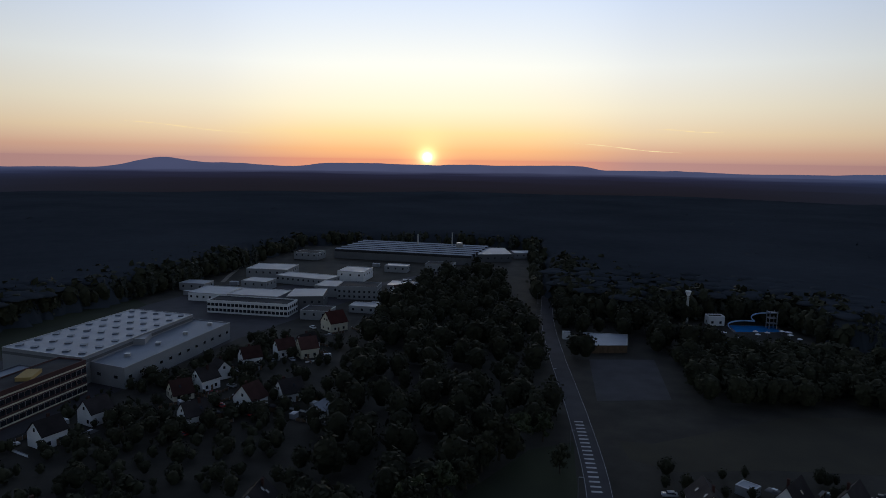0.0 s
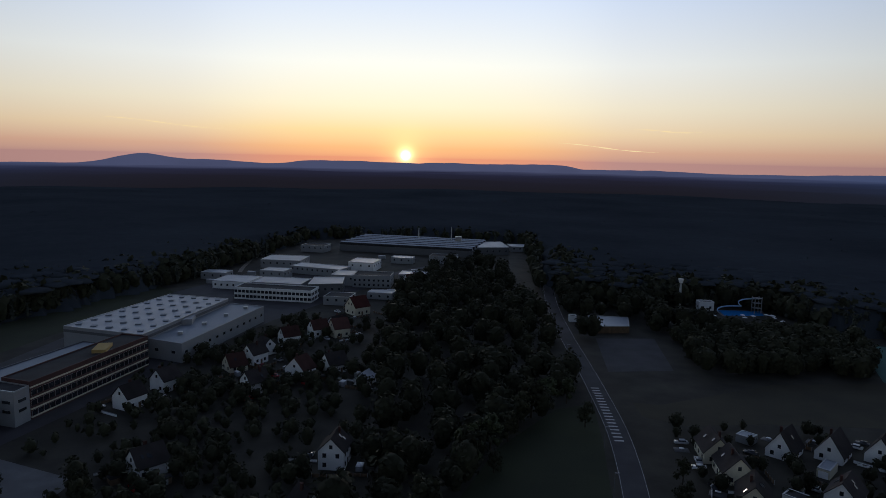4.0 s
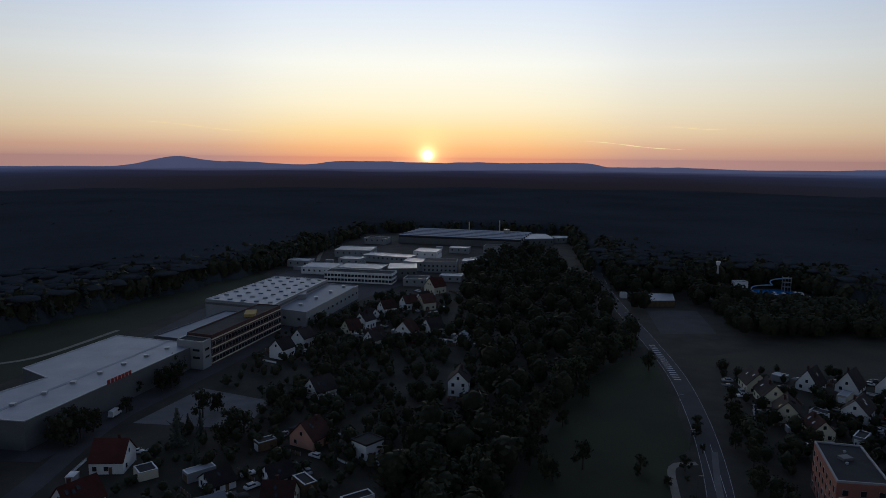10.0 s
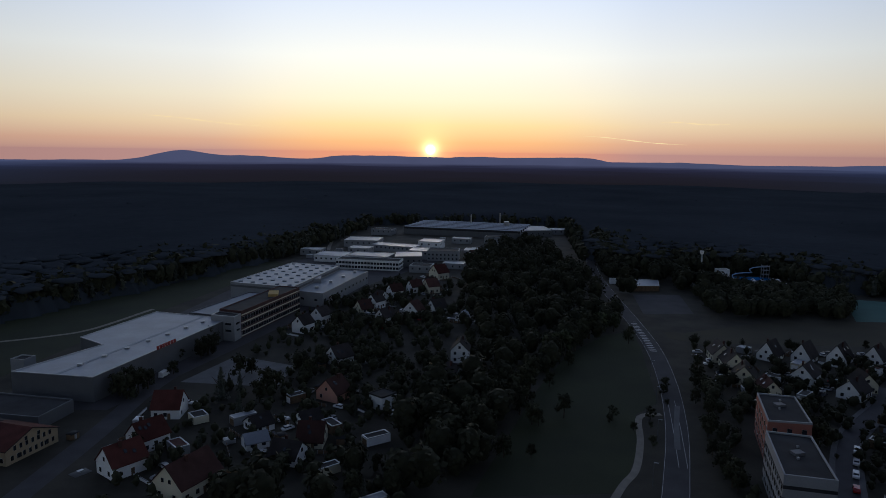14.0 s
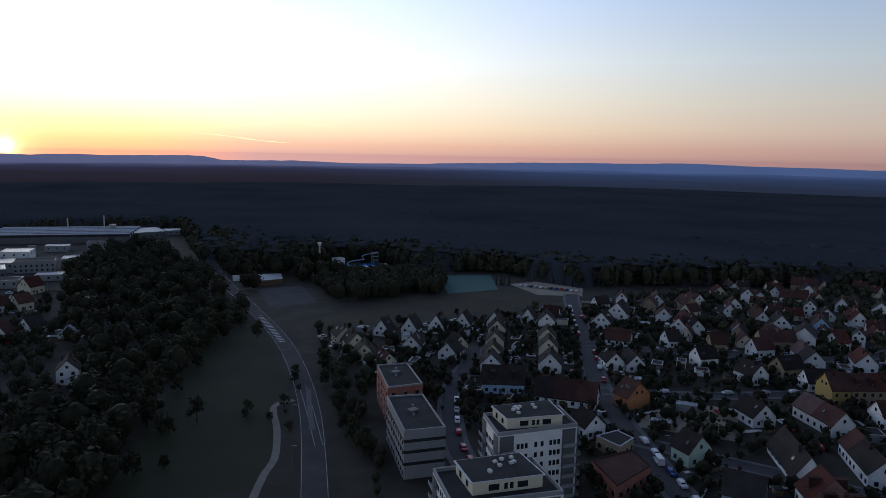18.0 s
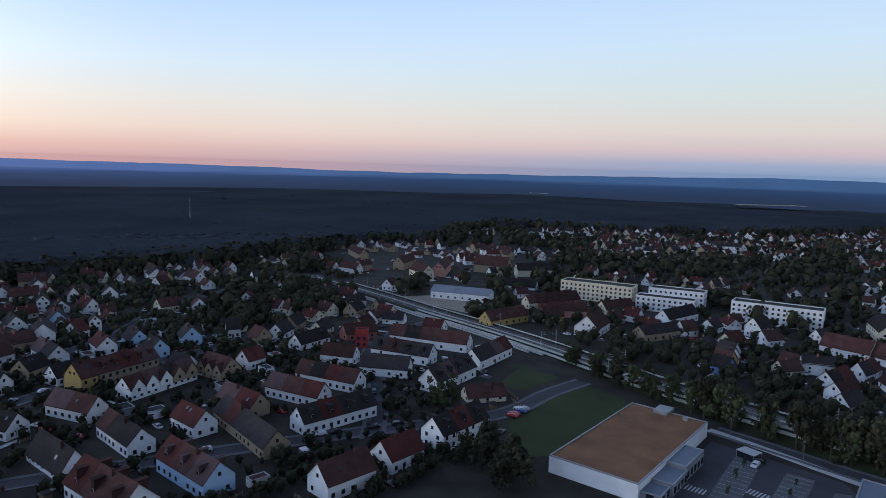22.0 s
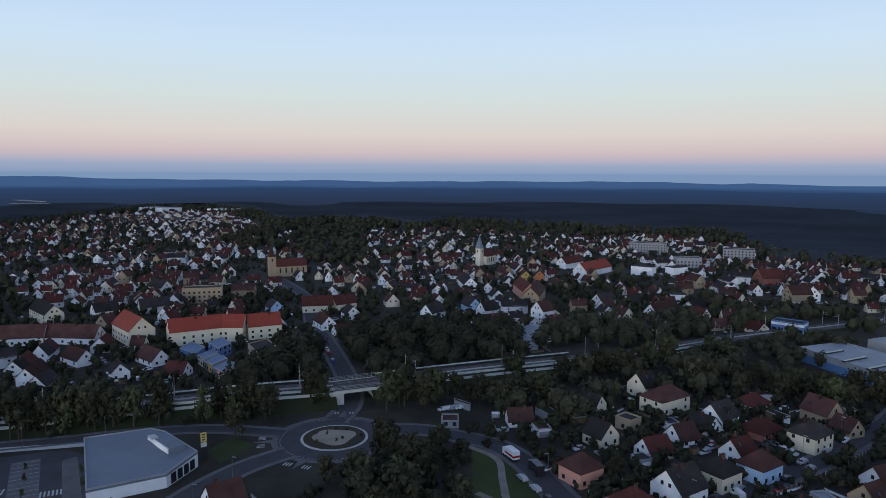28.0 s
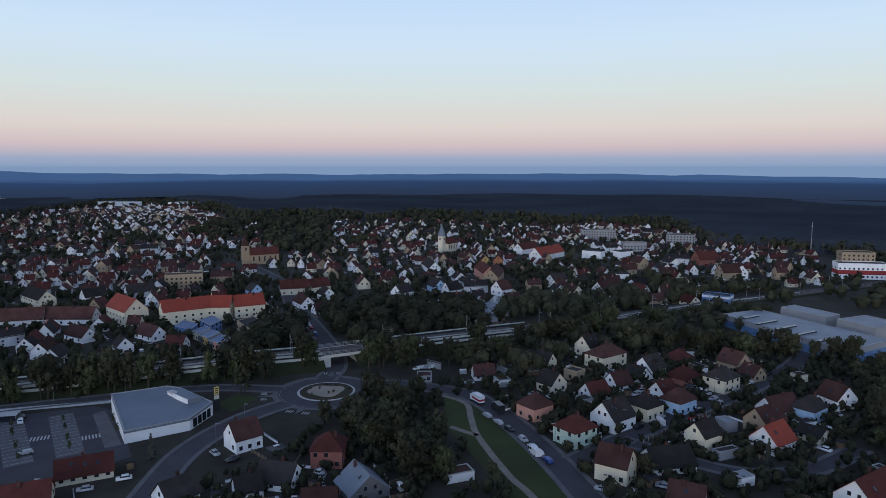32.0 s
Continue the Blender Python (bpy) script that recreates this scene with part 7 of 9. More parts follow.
block([(-112, -488), (-132, -468), (-140, -478), (-120, -498)], 8, "lightgrey", "roof_metal", "grey works hall with a pale roof", "works hall", "works_hall", parapet=0.3)
TAKEN.append(("disc", (70, 326, 21)))
gym = block([(62, 341), (84, 339), (79, 318), (59, 316)], 3.6, "wood", "roof_metal", "low wooden clubhouse with a wide pale roof", "clubhouse", "clubhouse", parapet=0.3)
block([(52, 345), (56, 345), (56, 341), (52, 341)], 3, "white", "roof_flat", "small white hut by the road", "hut", "hut")
block([(224, -206), (229, -204), (227, -200), (222, -202)], 3, "white", "roof_flat", "small white transformer hut on grass", "hut", "hut")
# nursery school: a blue hall and stepped wings with blue-grey roofs
first = [(173.0, -336.6), (175.0, -348.7), (168.6, -345.0), (166.4, -332.8)]
last = [(150.6, -324.2), (151.8, -335.6), (145.4, -331.9), (144.2, -320.5)]
for k in range(5):
    o = [tuple(Vector(p).lerp(Vector(q), k / 4)) for p, q in zip(first, last)]
    block(o, 3.8 - (k % 2) * 0.6, ("cream", "grey", "yellow", "grey", "pink")[k], "roof_blue", "low coloured nursery wing with a blue-grey roof", "nursery school", "nursery_wing", rows=(0.9,), gap=2.6, parapet=0.3)
block([(189.1, -341.5), (193.7, -353.7), (180.3, -349.2), (174.8, -336.8)], 4.2, "blue", "roof_blue", "low blue nursery wing with a blue roof", "nursery school", "nursery_wing", rows=(0.9,), gap=3, parapet=0.3)
block([(183.4, -354.1), (184.6, -365.4), (171.7, -357.6), (169.8, -346.4)], 5, "blue", "roof_blue", "blue nursery hall with a blue roof", "nursery school", "nursery_hall", rows=(1, 3.6), gap=3, parapet=0.3)
block([(143.8, -320.3), (145.0, -331.5), (140.6, -328.8), (139.4, -317.8)], 3.2, "orange", "roof_flat", "low orange nursery shed", "nursery school", "nursery_shed", parapet=0.2)
block([(164.8, -361.4), (162.6, -373.5), (145.6, -360.8), (146.8, -348.0)], 4.5, "tan", "roof_flat", "low sand-coloured flat-roofed workshop", "workshop", "workshop", rows=(1,), gap=3)
# glasshouses of a market garden
for k in range(4):
    house(44 + k * 2.4, -430 - k * 12, -42, 11, 8, 3.2, "lightgrey", "roof_metal", name="greenhouse", eave=2.2)


def church(x, y, turn, tower, nave, wall, spire):
    t = tagged(new("church"), "stone church with a tall tower and a red roof" if not spire else "pale church with a pointed grey spire", "church")
    t.matrix_basis = pose(x, y, 0, 0, 0, turn)
    TAKEN.append(("disc", (x, y, 20)))
    bm = bmesh.new()
    box_into(bm, -2.7, -2.7, -0.3, 3.2, 2.7, tower)
    part("tower", bm, wall, t)
    bm = bmesh.new()
    bmesh.ops.create_cone(bm, segments=4 if not spire else 8, radius1=3.9 if not spire else 4.2, radius2=0.05, depth=11 if not spire else 13, cap_ends=True,
                          matrix=Matrix.Translation((0, 0, tower + (5.5 if not spire else 6.5))) @ Matrix.Rotation(math.pi / 4, 4, "Z"))
    part("spire", bm, "roof_brown" if not spire else "roof_steel", t)
    bm = bmesh.new()
    box_into(bm, 3.2, -6, -0.3, 3.2 + nave, 6, 9)
    part("nave", bm, wall, t)
    bm = bmesh.new()
    a = [bm.verts.new((3.2, p, q)) for p, q in ((-6.6, 8.6), (0, 15), (6.6, 8.6))]
    b = [bm.verts.new((3.6 + nave, p, q)) for p, q in ((-6.6, 8.6), (0, 15), (6.6, 8.6))]
    bm.faces.new(a), bm.faces.new(b[::-1])
    for i in range(3):
        bm.faces.new((a[i], b[i], b[(i + 1) % 3], a[(i + 1) % 3]))
    bmesh.ops.recalc_face_normals(bm, faces=bm.faces)
    part("roof", bm, "roof_red", t)
    for k in range(5):
        for side, rot in ((-6.02, 0), (6.02, 180)):
            add_window(t, 6 + k * nave / 5.2, side, 3, rot, 1.3, 4.2)
    for rot, px, qy in ((0, 0, -3.22), (90, 3.22, 0), (180, 0, 3.22), (270, -3.22, 0)):
        add_window(t, px, qy, tower - 4, rot, 1.3, 2.4)
    return t


church(316, -570, -128, 17, 26, "tan", False)
church(182, -715, -100, 17, 18, "cream", True)

# ---- open-air pool in the woods ----
def pool(outline, z, label):
    t = tagged(new("swimming_pool"), label, "swimming pool")
    bm = bmesh.new()
    prism_into(bm, outline, -0.1, z)
    part("water", bm, "pool", t)
    cx, cy = sum(p[0] for p in outline) / len(outline), sum(p[1] for p in outline) / len(outline)
    out = [((p[0] - cx) * 1.12 + cx, (p[1] - cy) * 1.12 + cy) for p in outline]
    bm = bmesh.new()
    prism_into(bm, out, -0.15, z - 0.05)
    part("rim", bm, "paving", t)
    TAKEN.append(("poly", out))


pool([(122, 352), (137, 354), (143, 334), (123, 333)], 0.2, "blue swimming pool with a pale rim")
pool([(150, 379), (176, 379), (172, 366), (148, 364)], 0.2, "blue rectangular swimming pool")
TAKEN.append(("disc", (150, 355, 30)))
st = tagged(new("water_slide"), "steel tower with a winding water slide", "water slide")
st.matrix_basis = pose(171, 374, 0)
for px in (-2, 2):
    for qy in (-2, 2):
        bm = bmesh.new()
        box_into(bm, px - 0.2, qy - 0.2, 0, px + 0.2, qy + 0.2, 10)
        part("post", bm, "lightgrey", st)
for z in (3, 6, 9):
    bm = bmesh.new()
    box_into(bm, -2.3, -2.3, z, 2.3, 2.3, z + 0.25)
    part("platform", bm, "lightgrey", st)
bm = bmesh.new()
prev = None
for k in range(40):
    a = k * 0.28
    c = Vector((-2 - k * 0.55 + 3 * math.cos(a), 4 * math.sin(a), 9 - k * 0.21))
    ring = [bm.verts.new((c.x, c.y + 0.7 * math.cos(t), c.z + 0.6 * math.sin(t))) for t in (math.pi, 1.25 * math.pi, 1.5 * math.pi, 1.75 * math.pi, 2 * math.pi)]
    if prev:
        for i in range(4):
            bm.faces.new((prev[i], prev[i + 1], ring[i + 1], ring[i]))
    prev = ring
part("slide", bm, "paleblue", st)
tw = tagged(new("diving_tower"), "slim pale tower above the trees at the pool", "tower")
tw.matrix_basis = pose(128, 384, 0)
bm = bmesh.new()
bmesh.ops.create_cone(bm, segments=10, radius1=0.8, radius2=0.6, depth=17, cap_ends=True, matrix=Matrix.Translation((0, 0, 8.5)))
part("shaft", bm, "concrete", tw)
bm = bmesh.new()
bmesh.ops.create_cone(bm, segments=10, radius1=1.0, radius2=1.7, depth=2.6, cap_ends=True, matrix=Matrix.Translation((0, 0, 17)))
part("head", bm, "white", tw)
r = random.Random(5)
for k in range(26):
    t = tagged(new("parasol"), "small white sunshade on the pool lawn", "sunshade", "sunshades on the pool lawn")
    t.matrix_basis = pose(122 + r.uniform(0, 52), 322 + r.uniform(0, 40), 0, 0, 0, r.uniform(0, 360))
    bm = bmesh.new()
    bmesh.ops.create_cone(bm, segments=8, radius1=1.5, radius2=0.1, depth=0.6, cap_ends=True, matrix=Matrix.Translation((0, 0, 2.4)))
    part("canopy", bm, "white", t)
    bm = bmesh.new()
    box_into(bm, -0.04, -0.04, 0, 0.04, 0.04, 2.2)
    part("pole", bm, "metal", t)
block([(138, 384), (147, 384), (147, 378), (138, 378)], 5, "white", "roof_flat", "white bathhouse beside the pool", "bathhouse", "bathhouse", rows=(1.2,), gap=3)
# tall radio masts
for px, qy, h in ((-171, -835, 32), (821, 209, 38)):
    t = tagged(new("radio_mast"), "tall thin grey radio mast above the trees", "mast")
    t.matrix_basis = pose(px, qy, 0)
    bm = bmesh.new()
    bmesh.ops.create_cone(bm, segments=8, radius1=0.45, radius2=0.2, depth=h, cap_ends=True, matrix=Matrix.Translation((0, 0, h / 2)))
    part("shaft", bm, "metal", t)
    bm = bmesh.new()
    bmesh.ops.create_cone(bm, segments=8, radius1=0.7, radius2=0.7, depth=1.2, cap_ends=True, matrix=Matrix.Translation((0, 0, h - 4)))
    part("antenna", bm, "lightgrey", t)

# ---- the farther town: rows of small houses, too many to tell apart ----
def far_house(wall_i, roof_i, L=11.5, W=9, E=3.7, H=8.0):
    L, W = L / 2, W / 2
    v = np.array([(-L, -W, 0), (L, -W, 0), (L, W, 0), (-L, W, 0), (-L, -W, E), (L, -W, E), (L, W, E), (-L, W, E), (-L, 0, H), (L, 0, H),
                  (-L - .4, -W - .5, E - .5), (L + .4, -W - .5, E - .5), (L + .4, W + .5, E - .5), (-L - .4, W + .5, E - .5), (-L - .4, 0, H + .15), (L + .4, 0, H + .15),
                  (-.5, .6, E), (.5, .6, E), (.5, 1.2, E), (-.5, 1.2, E), (-.5, .6, H + .8), (.5, .6, H + .8), (.5, 1.2, H + .8), (-.5, 1.2, H + .8)], float)
    f = [(0, 1, 5, 4), (2, 3, 7, 6), (1, 2, 6, 5), (3, 0, 4, 7), (5, 6, 9, 9), (7, 4, 8, 8), (10, 11, 15, 14), (12, 13, 14, 15), (16, 17, 21, 20), (18, 19, 23, 22), (17, 18, 22, 21), (19, 16, 20, 23), (20, 21, 22, 23)]
    f = [list(q) for q in f]
    f[4] = [5, 6, 9, 9]
    mi = [wall_i] * 6 + [roof_i] * 2 + [6] * 5
    # a gable as a four-cornered face with its top split
    v = np.vstack([v, [(L, 0.01, H), (-L, -0.01, H)]])
    f[4], f[5] = [5, 6, 24, 9], [7, 4, 25, 8]
    # two dark windows on each side, a little proud
    w0 = len(v)
    extra, ef = [], []
    for sx in (-L * 0.5, L * 0.5):
        for sy, o in ((-W, -0.03), (W, 0.03)):
            for z in (1.2,) if E < 4 else (1.0, 3.0):
                b = w0 + len(extra)
                extra += [(sx - .6, sy + o, z), (sx + .6, sy + o, z), (sx + .6, sy + o, z + 1.2), (sx - .6, sy + o, z + 1.2)]
                ef.append([b, b + 1, b + 2, b + 3])
    for sx, o in ((-L, -0.03), (L, 0.03)):
        for sy in (-W * 0.4, W * 0.4):
            b = w0 + len(extra)
            extra += [(sx + o, sy - .5, 3.0), (sx + o, sy + .5, 3.0), (sx + o, sy + .5, 4.2), (sx + o, sy - .5, 4.2)]
            ef.append([b, b + 1, b + 2, b + 3])
    v = np.vstack([v, extra])
    return v, np.array(f + ef), np.array(mi + [7] * len(ef))


FAR_MATS = ["white", "cream", "tan", "roof_dark", "roof_brown", "roof_red", "brick", "glass"]
AREAS = [  # outline, spacing, street direction in degrees
    ([(250, 60), (362, 185), (436, 130), (510, 70), (560, 20), (470, 0), (380, 20), (300, 20)], 19, 40),
    ([(215, 95), (250, 180), (355, 185), (300, 60), (240, 60)], 19, 40),
    ([(330, -205), (395, -150), (420, -190), (395, -245), (350, -300), (290, -300), (262, -270), (300, -225)], 17, -55),
    ([(225, -130), (262, -60), (330, -20), (420, -30), (400, -75), (350, -112), (300, -150)], 19, 60),
    ([(430, -60), (560, 10), (720, -20), (880, -170), (700, -260), (520, -200), (450, -130)], 24, 30),
    ([(230, -260), (330, -330), (340, -480), (230, -440), (150, -440), (180, -330)], 20, -50, "old"),
    ([(430, -260), (520, -210), (700, -270), (880, -200), (980, -420), (900, -640), (650, -520), (440, -420)], 23, -35),
    ([(340, -360), (440, -430), (640, -530), (560, -760), (330, -700), (230, -560)], 19, -55, "old"),
    ([(110, -450), (220, -520), (320, -700), (200, -800), (60, -700), (-10, -600), (-60, -540), (20, -480)], 19, -60, "old"),
    ([(560, -770), (650, -540), (900, -650), (1050, -620), (1200, -1020), (1120, -1300), (880, -1180), (640, -980)], 22, -40),
    ([(190, -820), (330, -720), (550, -780), (560, -960), (380, -1060), (180, -1040)], 23, -70),
    ([(-160, -620), (-60, -560), (60, -710), (180, -820), (170, -1080), (40, -1100), (-120, -900)], 23, -60),
    ([(-140, -600), (-220, -720), (-160, -900), (-110, -880), (-80, -700)], 26, -50),
]
# belts of tall trees inside the town, where no house stands
BELTS = [[(626, -237), (632, -527), (474, -452), (499, -340), (525, -225)], [(837, -114), (790, -299), (665, -274), (678, -122)],
         [(597, -997), (523, -1067), (287, -671), (316, -634), (462, -792)], [(36, -492), (-41, -516), (-46, -434), (32, -427)]]
r = random.Random(11)
kinds = [far_house(0, 3), far_house(0, 4), far_house(1, 4), far_house(2, 3), far_house(0, 5, 13, 9), far_house(1, 5), far_house(2, 4, 16, 10, 6, 10.5), far_house(0, 3, 18, 10, 6, 9.8)]
odds = [5, 7, 4, 3, 2.4, 2.4, 1.6, 1.2]
OLD_TOWN = [3, 7, 4, 1, 5, 4, 1.5, 1]
spots = {k: [] for k in range(len(kinds))}
FARSPOTS = []
for outline, gap, turn, *tilt in AREAS:
    xs, ys = [p[0] for p in outline], [p[1] for p in outline]
    cx, cy = sum(xs) / len(xs), sum(ys) / len(ys)
    c, s = math.cos(radians(turn)), math.sin(radians(turn))
    reach = int(max(max(xs) - min(xs), max(ys) - min(ys)) / gap) + 1
    for i in range(-reach, reach):
        for j in range(-reach, reach):
            u, v = i * gap * 0.74 + r.uniform(-4, 4), j * gap * 1.05 + r.uniform(-5, 5)
            x, y = cx + u * c - v * s, cy + u * s + v * c
            if j % 3 == 0 and r.random() < 0.12:
                continue
            if r.random() < 0.16 or noise.noise((x * 0.012, y * 0.012, 2.0)) > 0.24 or not inside(outline, x, y) or not inside(OPEN, x, y) or any(inside(o, x, y) for o in BELTS) or not free(x, y, 6):
                continue
            k = r.choices(range(len(kinds)), OLD_TOWN if tilt else odds)[0]
            a = radians(turn + r.choice((0, 0, 90)) + r.gauss(0, 13))
            spots[k].append((x, y, 0, a, r.uniform(0.62, 1.02), r.uniform(0.7, 1.08)))
            FARSPOTS.append((x, y))
parts = [spread(kinds[k], spots[k]) for k in spots if spots[k]]
v, f, m = join(parts)
stuff_mesh("far_houses", v, f, m, FAR_MATS, "many small white gabled houses of the town far off", "houses")
grid_taken = {(int(x // 12), int(y // 12)) for x, y in FARSPOTS}


def free_of_far(x, y):
    return (int(x // 12), int(y // 12)) not in grid_taken


# industrial roofs at the far edge of the town
for px, qy, w, d, h in ((1240, -1130, 70, 40, 9), (1180, -1260, 90, 40, 9), (1020, -1290, 60, 40, 9)):
    block([(px - w / 2, qy - d / 2), (px + w / 2, qy - d / 2), (px + w / 2, qy + d / 2), (px - w / 2, qy + d / 2)], h, "white", "roof_metal", "pale industrial hall at the edge of town", "works hall", "works_hall", parapet=0.3)

# ---- trees ----
def crown_mesh(template, material):
    v, f, m = template
    return stuff_mesh("crown", v, f, m, [material], "", "")


TREES = []
for template, material, label in [(t, "leaf", "broad dark green tree with a rounded crown") for t in CROWNS_FINE[:4]] + [(t, "leaf_light", "pale green tree with a loose crown") for t in CROWNS_FINE[4:]] + [(t, "needle", "dark narrow fir tree") for t in FIRS_FINE]:
    TREES.append((crown_mesh(template, material), label))
TRUNK_MESHES = [stuff_mesh("trunk", *TRUNKS[k], ["bark"], "", "") for k in range(3)]


def tree(x, y, tall, kind, wide=1.0, low=0.2):
    me, label = TREES[kind]
    t = tagged(new("tree"), label, "tree")
    a = rng.uniform(0, 360)
    t.matrix_basis = Matrix.Translation((x, y, 0)) @ Matrix.Rotation(radians(a), 4, "Z") @ Matrix.Diagonal((tall * wide, tall * wide, tall, 1))
    for name, mesh in (("trunk", TRUNK_MESHES[kind % 3]), ("crown", me)):
        ob = new(name, mesh)
        ob.parent = t
    ob.matrix_basis = Matrix.Translation((0, 0, -low)) @ Matrix.Diagonal((1, 1, 1 + low, 1))
    return t


rng = random.Random(21)


def row_of_trees(a, b, n, tall, kinds, jitter=3.0, wide=1.0, gap=1.0, low=0.2):
    for p in line_points(a, b, n):
        x, y = p.x + rng.uniform(-jitter, jitter), p.y + rng.uniform(-jitter, jitter)
        if free(x, y, gap):
            tree(x, y, tall * rng.uniform(0.8, 1.2), rng.choice(kinds), wide * rng.uniform(0.85, 1.15), low)


# along the railway in front of the noise wall and beside the bridge
for a, b, n, h in (((256, -182), (224, -200), 9, 13), ((232, -190), (196, -214), 12, 15), ((196, -214), (172, -232), 11, 17), ((172, -232), (148, -252), 15, 18), ((166, -238), (124, -274), 12, 17), ((148, -252), (119, -275), 16, 18), ((119, -275), (94, -298), 14, 17.5), ((90, -309), (88, -315), 3, 15)):
    row_of_trees(a, b, max(3, int(n * 0.6)), h * 0.86, (0, 1, 4, 5, 3), 3.0, 0.95, -9, 0.26)
for a, b, n, h in (((64, -322), (52, -334), 7, 14), ((53, -340), (30, -342), 8, 12), ((30, -342), (8, -348), 7, 11), ((64, -349), (50, -370), 8, 13), ((50, -370), (27, -375), 7, 13), ((10, -380), (-30, -430), 14, 14), ((-50, -405), (-140, -402), 14, 13),
                   ((42, -281), (25, -264), 8, 12), ((25, -288), (34, -256), 8, 10), ((15, -245), (7, -263), 6, 9), ((33, -256), (-5, -232), 10, 10)):
    row_of_trees(a, b, n, h, (0, 1, 2, 3, 4), 4.5, 1.05, -4)
tree(83.2, -215, 8, 6, 1.1)
for px, qy in ((146, -217.5), (138, -211.8), (128, -205.4), (120, -200), (134, -227.4), (127, -222.2), (118, -215.4), (112, -211), (118, -233.6), (110, -227.6)):
    tagged(tree(px, qy, rng.uniform(2.6, 3.6), rng.choice((4, 5)), 0.7), "young planted tree between parking bays", "tree")
tree(94, -272, 12, 1, 1.0)
row_of_trees((-42, -395), (-110, -400), 12, 13, (0, 1, 2, 4), 7, 1.1)
row_of_trees((-60, -440), (-20, -470), 8, 12, (0, 1, 2, 4), 7, 1.1)
row_of_trees((30, -262), (-5, -225), 12, 11, (0, 1, 2, 3), 7, 1.2)
row_of_trees((50, -255), (20, -250), 7, 10, (0, 1, 2, 6), 6, 1.0)
row_of_trees((-120, -270), (-135, -400), 12, 11, (0, 1, 2, 3), 8, 1.1)
row_of_trees((150, -135), (120, -150), 12, 11, (0, 1, 2, 3), 9, 1.1)
row_of_trees((186, -118), (192, -128), 3, 12, (4, 5), 3, 1.0)
row_of_trees((-55, 60), (-20, 130), 16, 12, (0, 1, 2, 3), 9, 1.2)
row_of_trees((-20, 130), (25, 215), 16, 12, (0, 1, 2, 3, 4), 9, 1.2)
for k in range(9):
    p = Vector(rng.choice(((-34, 66), (-22, 100), (-12, 128), (0, 150), (14, 180), (24, 196))))
    tree(p.x + rng.uniform(-4, 12), p.y + rng.uniform(-14, 10), rng.uniform(4, 9), rng.choice((0, 1, 2, 3)), rng.uniform(1.0, 1.3))
for px, qy in ((2.5, 96), (0.5, 92), (7, 86), (13, 88), (15, 96), (10, 74), (26, 120), (29, 128), (24, 108)):
    tree(px, qy, rng.uniform(2.5, 5), rng.choice((0, 1, 2)), 1.2)
row_of_trees((56, 60), (62, 110), 6, 10, (0, 1, 2), 4, 1.0)
row_of_trees((22, 40), (46, 150), 14, 7, (0, 1, 2, 3), 3, 1.1)
tree(-134.8, 105, 12, 6, 1.3)
tree(-120.7, 112, 10, 1, 1.2)
tree(-118, 116, 9, 0, 1.2)
for px, qy, h, k in ((-168.5, 103, 11, 0), (-166.8, 108.5, 10, 1), (-165.8, 114, 8.5, 2), (-160.5, 152, 10, 3), (-159.2, 157, 9.5, 0), (-158.4, 161, 9, 1), (-163.5, 131, 6, 2),
                     (-136, 128, 10, 1), (-133, 134, 8, 0), (-112, 136, 8, 2), (-108, 130, 9, 3)):
    tree(px, qy, h, k, 1.15, 0.3)
row_of_trees((-70, 590), (14, 572), 12, 9, (0, 1, 2, 3), 4, 1.2, -40)
tree(-172.5, 106, 10.5, 0, 1.1)
tree(-171.5, 112, 9.5, 1, 1.1)
tree(-168.5, 149, 6, 2, 1.1)
tree(-165, 172, 9.5, 3, 1.0)
tree(-164, 176, 9, 0, 1.0)
row_of_trees((205, 260), (225, 250), 8, 8, (6, 7, 8), 1.0, 0.6, -30)
row_of_trees((1, 80), (5, 108), 3, 9, (6, 7), 2, 0.8, -2)
for k in range(50):
    x, y = rng.uniform(-130, 10), rng.uniform(-420, -200)
    if free(x, y, 1.5):
        tree(x, y, rng.uniform(4, 9), rng.choice((0, 1, 2, 3, 4, 6)), rng.uniform(0.9, 1.2))
for k in range(34):
    x, y = rng.uniform(70, 230), rng.uniform(-110, 190)
    if free(x, y, 1.5):
        tree(x, y, rng.uniform(3.5, 7.5), rng.choice((0, 1, 2, 3, 4, 6)), rng.uniform(0.9, 1.2))
for k in range(30):
    x, y = rng.uniform(-150, -60), rng.uniform(20, 160)
    if free(x, y, 1.5):
        tree(x, y, rng.uniform(4, 9), rng.choice((0, 1, 2, 3, 6)), rng.uniform(0.9, 1.2))


# woods and gardens that nobody could count
def wood(name, outline, n, tall, label, templates, material, spread_by=0.25, gap=2.0, far=False):
    xs, ys = [p[0] for p in outline], [p[1] for p in outline]
    groups = {k: [] for k in range(len(templates))}
    for _ in range(n):
        x, y = rng.uniform(min(xs), max(xs)), rng.uniform(min(ys), max(ys))
        if not inside(outline, x, y) or not free(x, y, gap) or (far and not free_of_far(x, y)):
            continue
        h = tall * rng.uniform(1 - spread_by, 1 + spread_by)
        groups[rng.randrange(len(templates))].append((x, y, 0, rng.uniform(0, 6.28), h * rng.uniform(0.9, 1.35), h))
    parts = [spread(templates[k], g) for k, g in groups.items() if g]
    if parts:
        v, f, m = join(parts)
        stuff_mesh(name, v, f, m, [material], label, "trees")


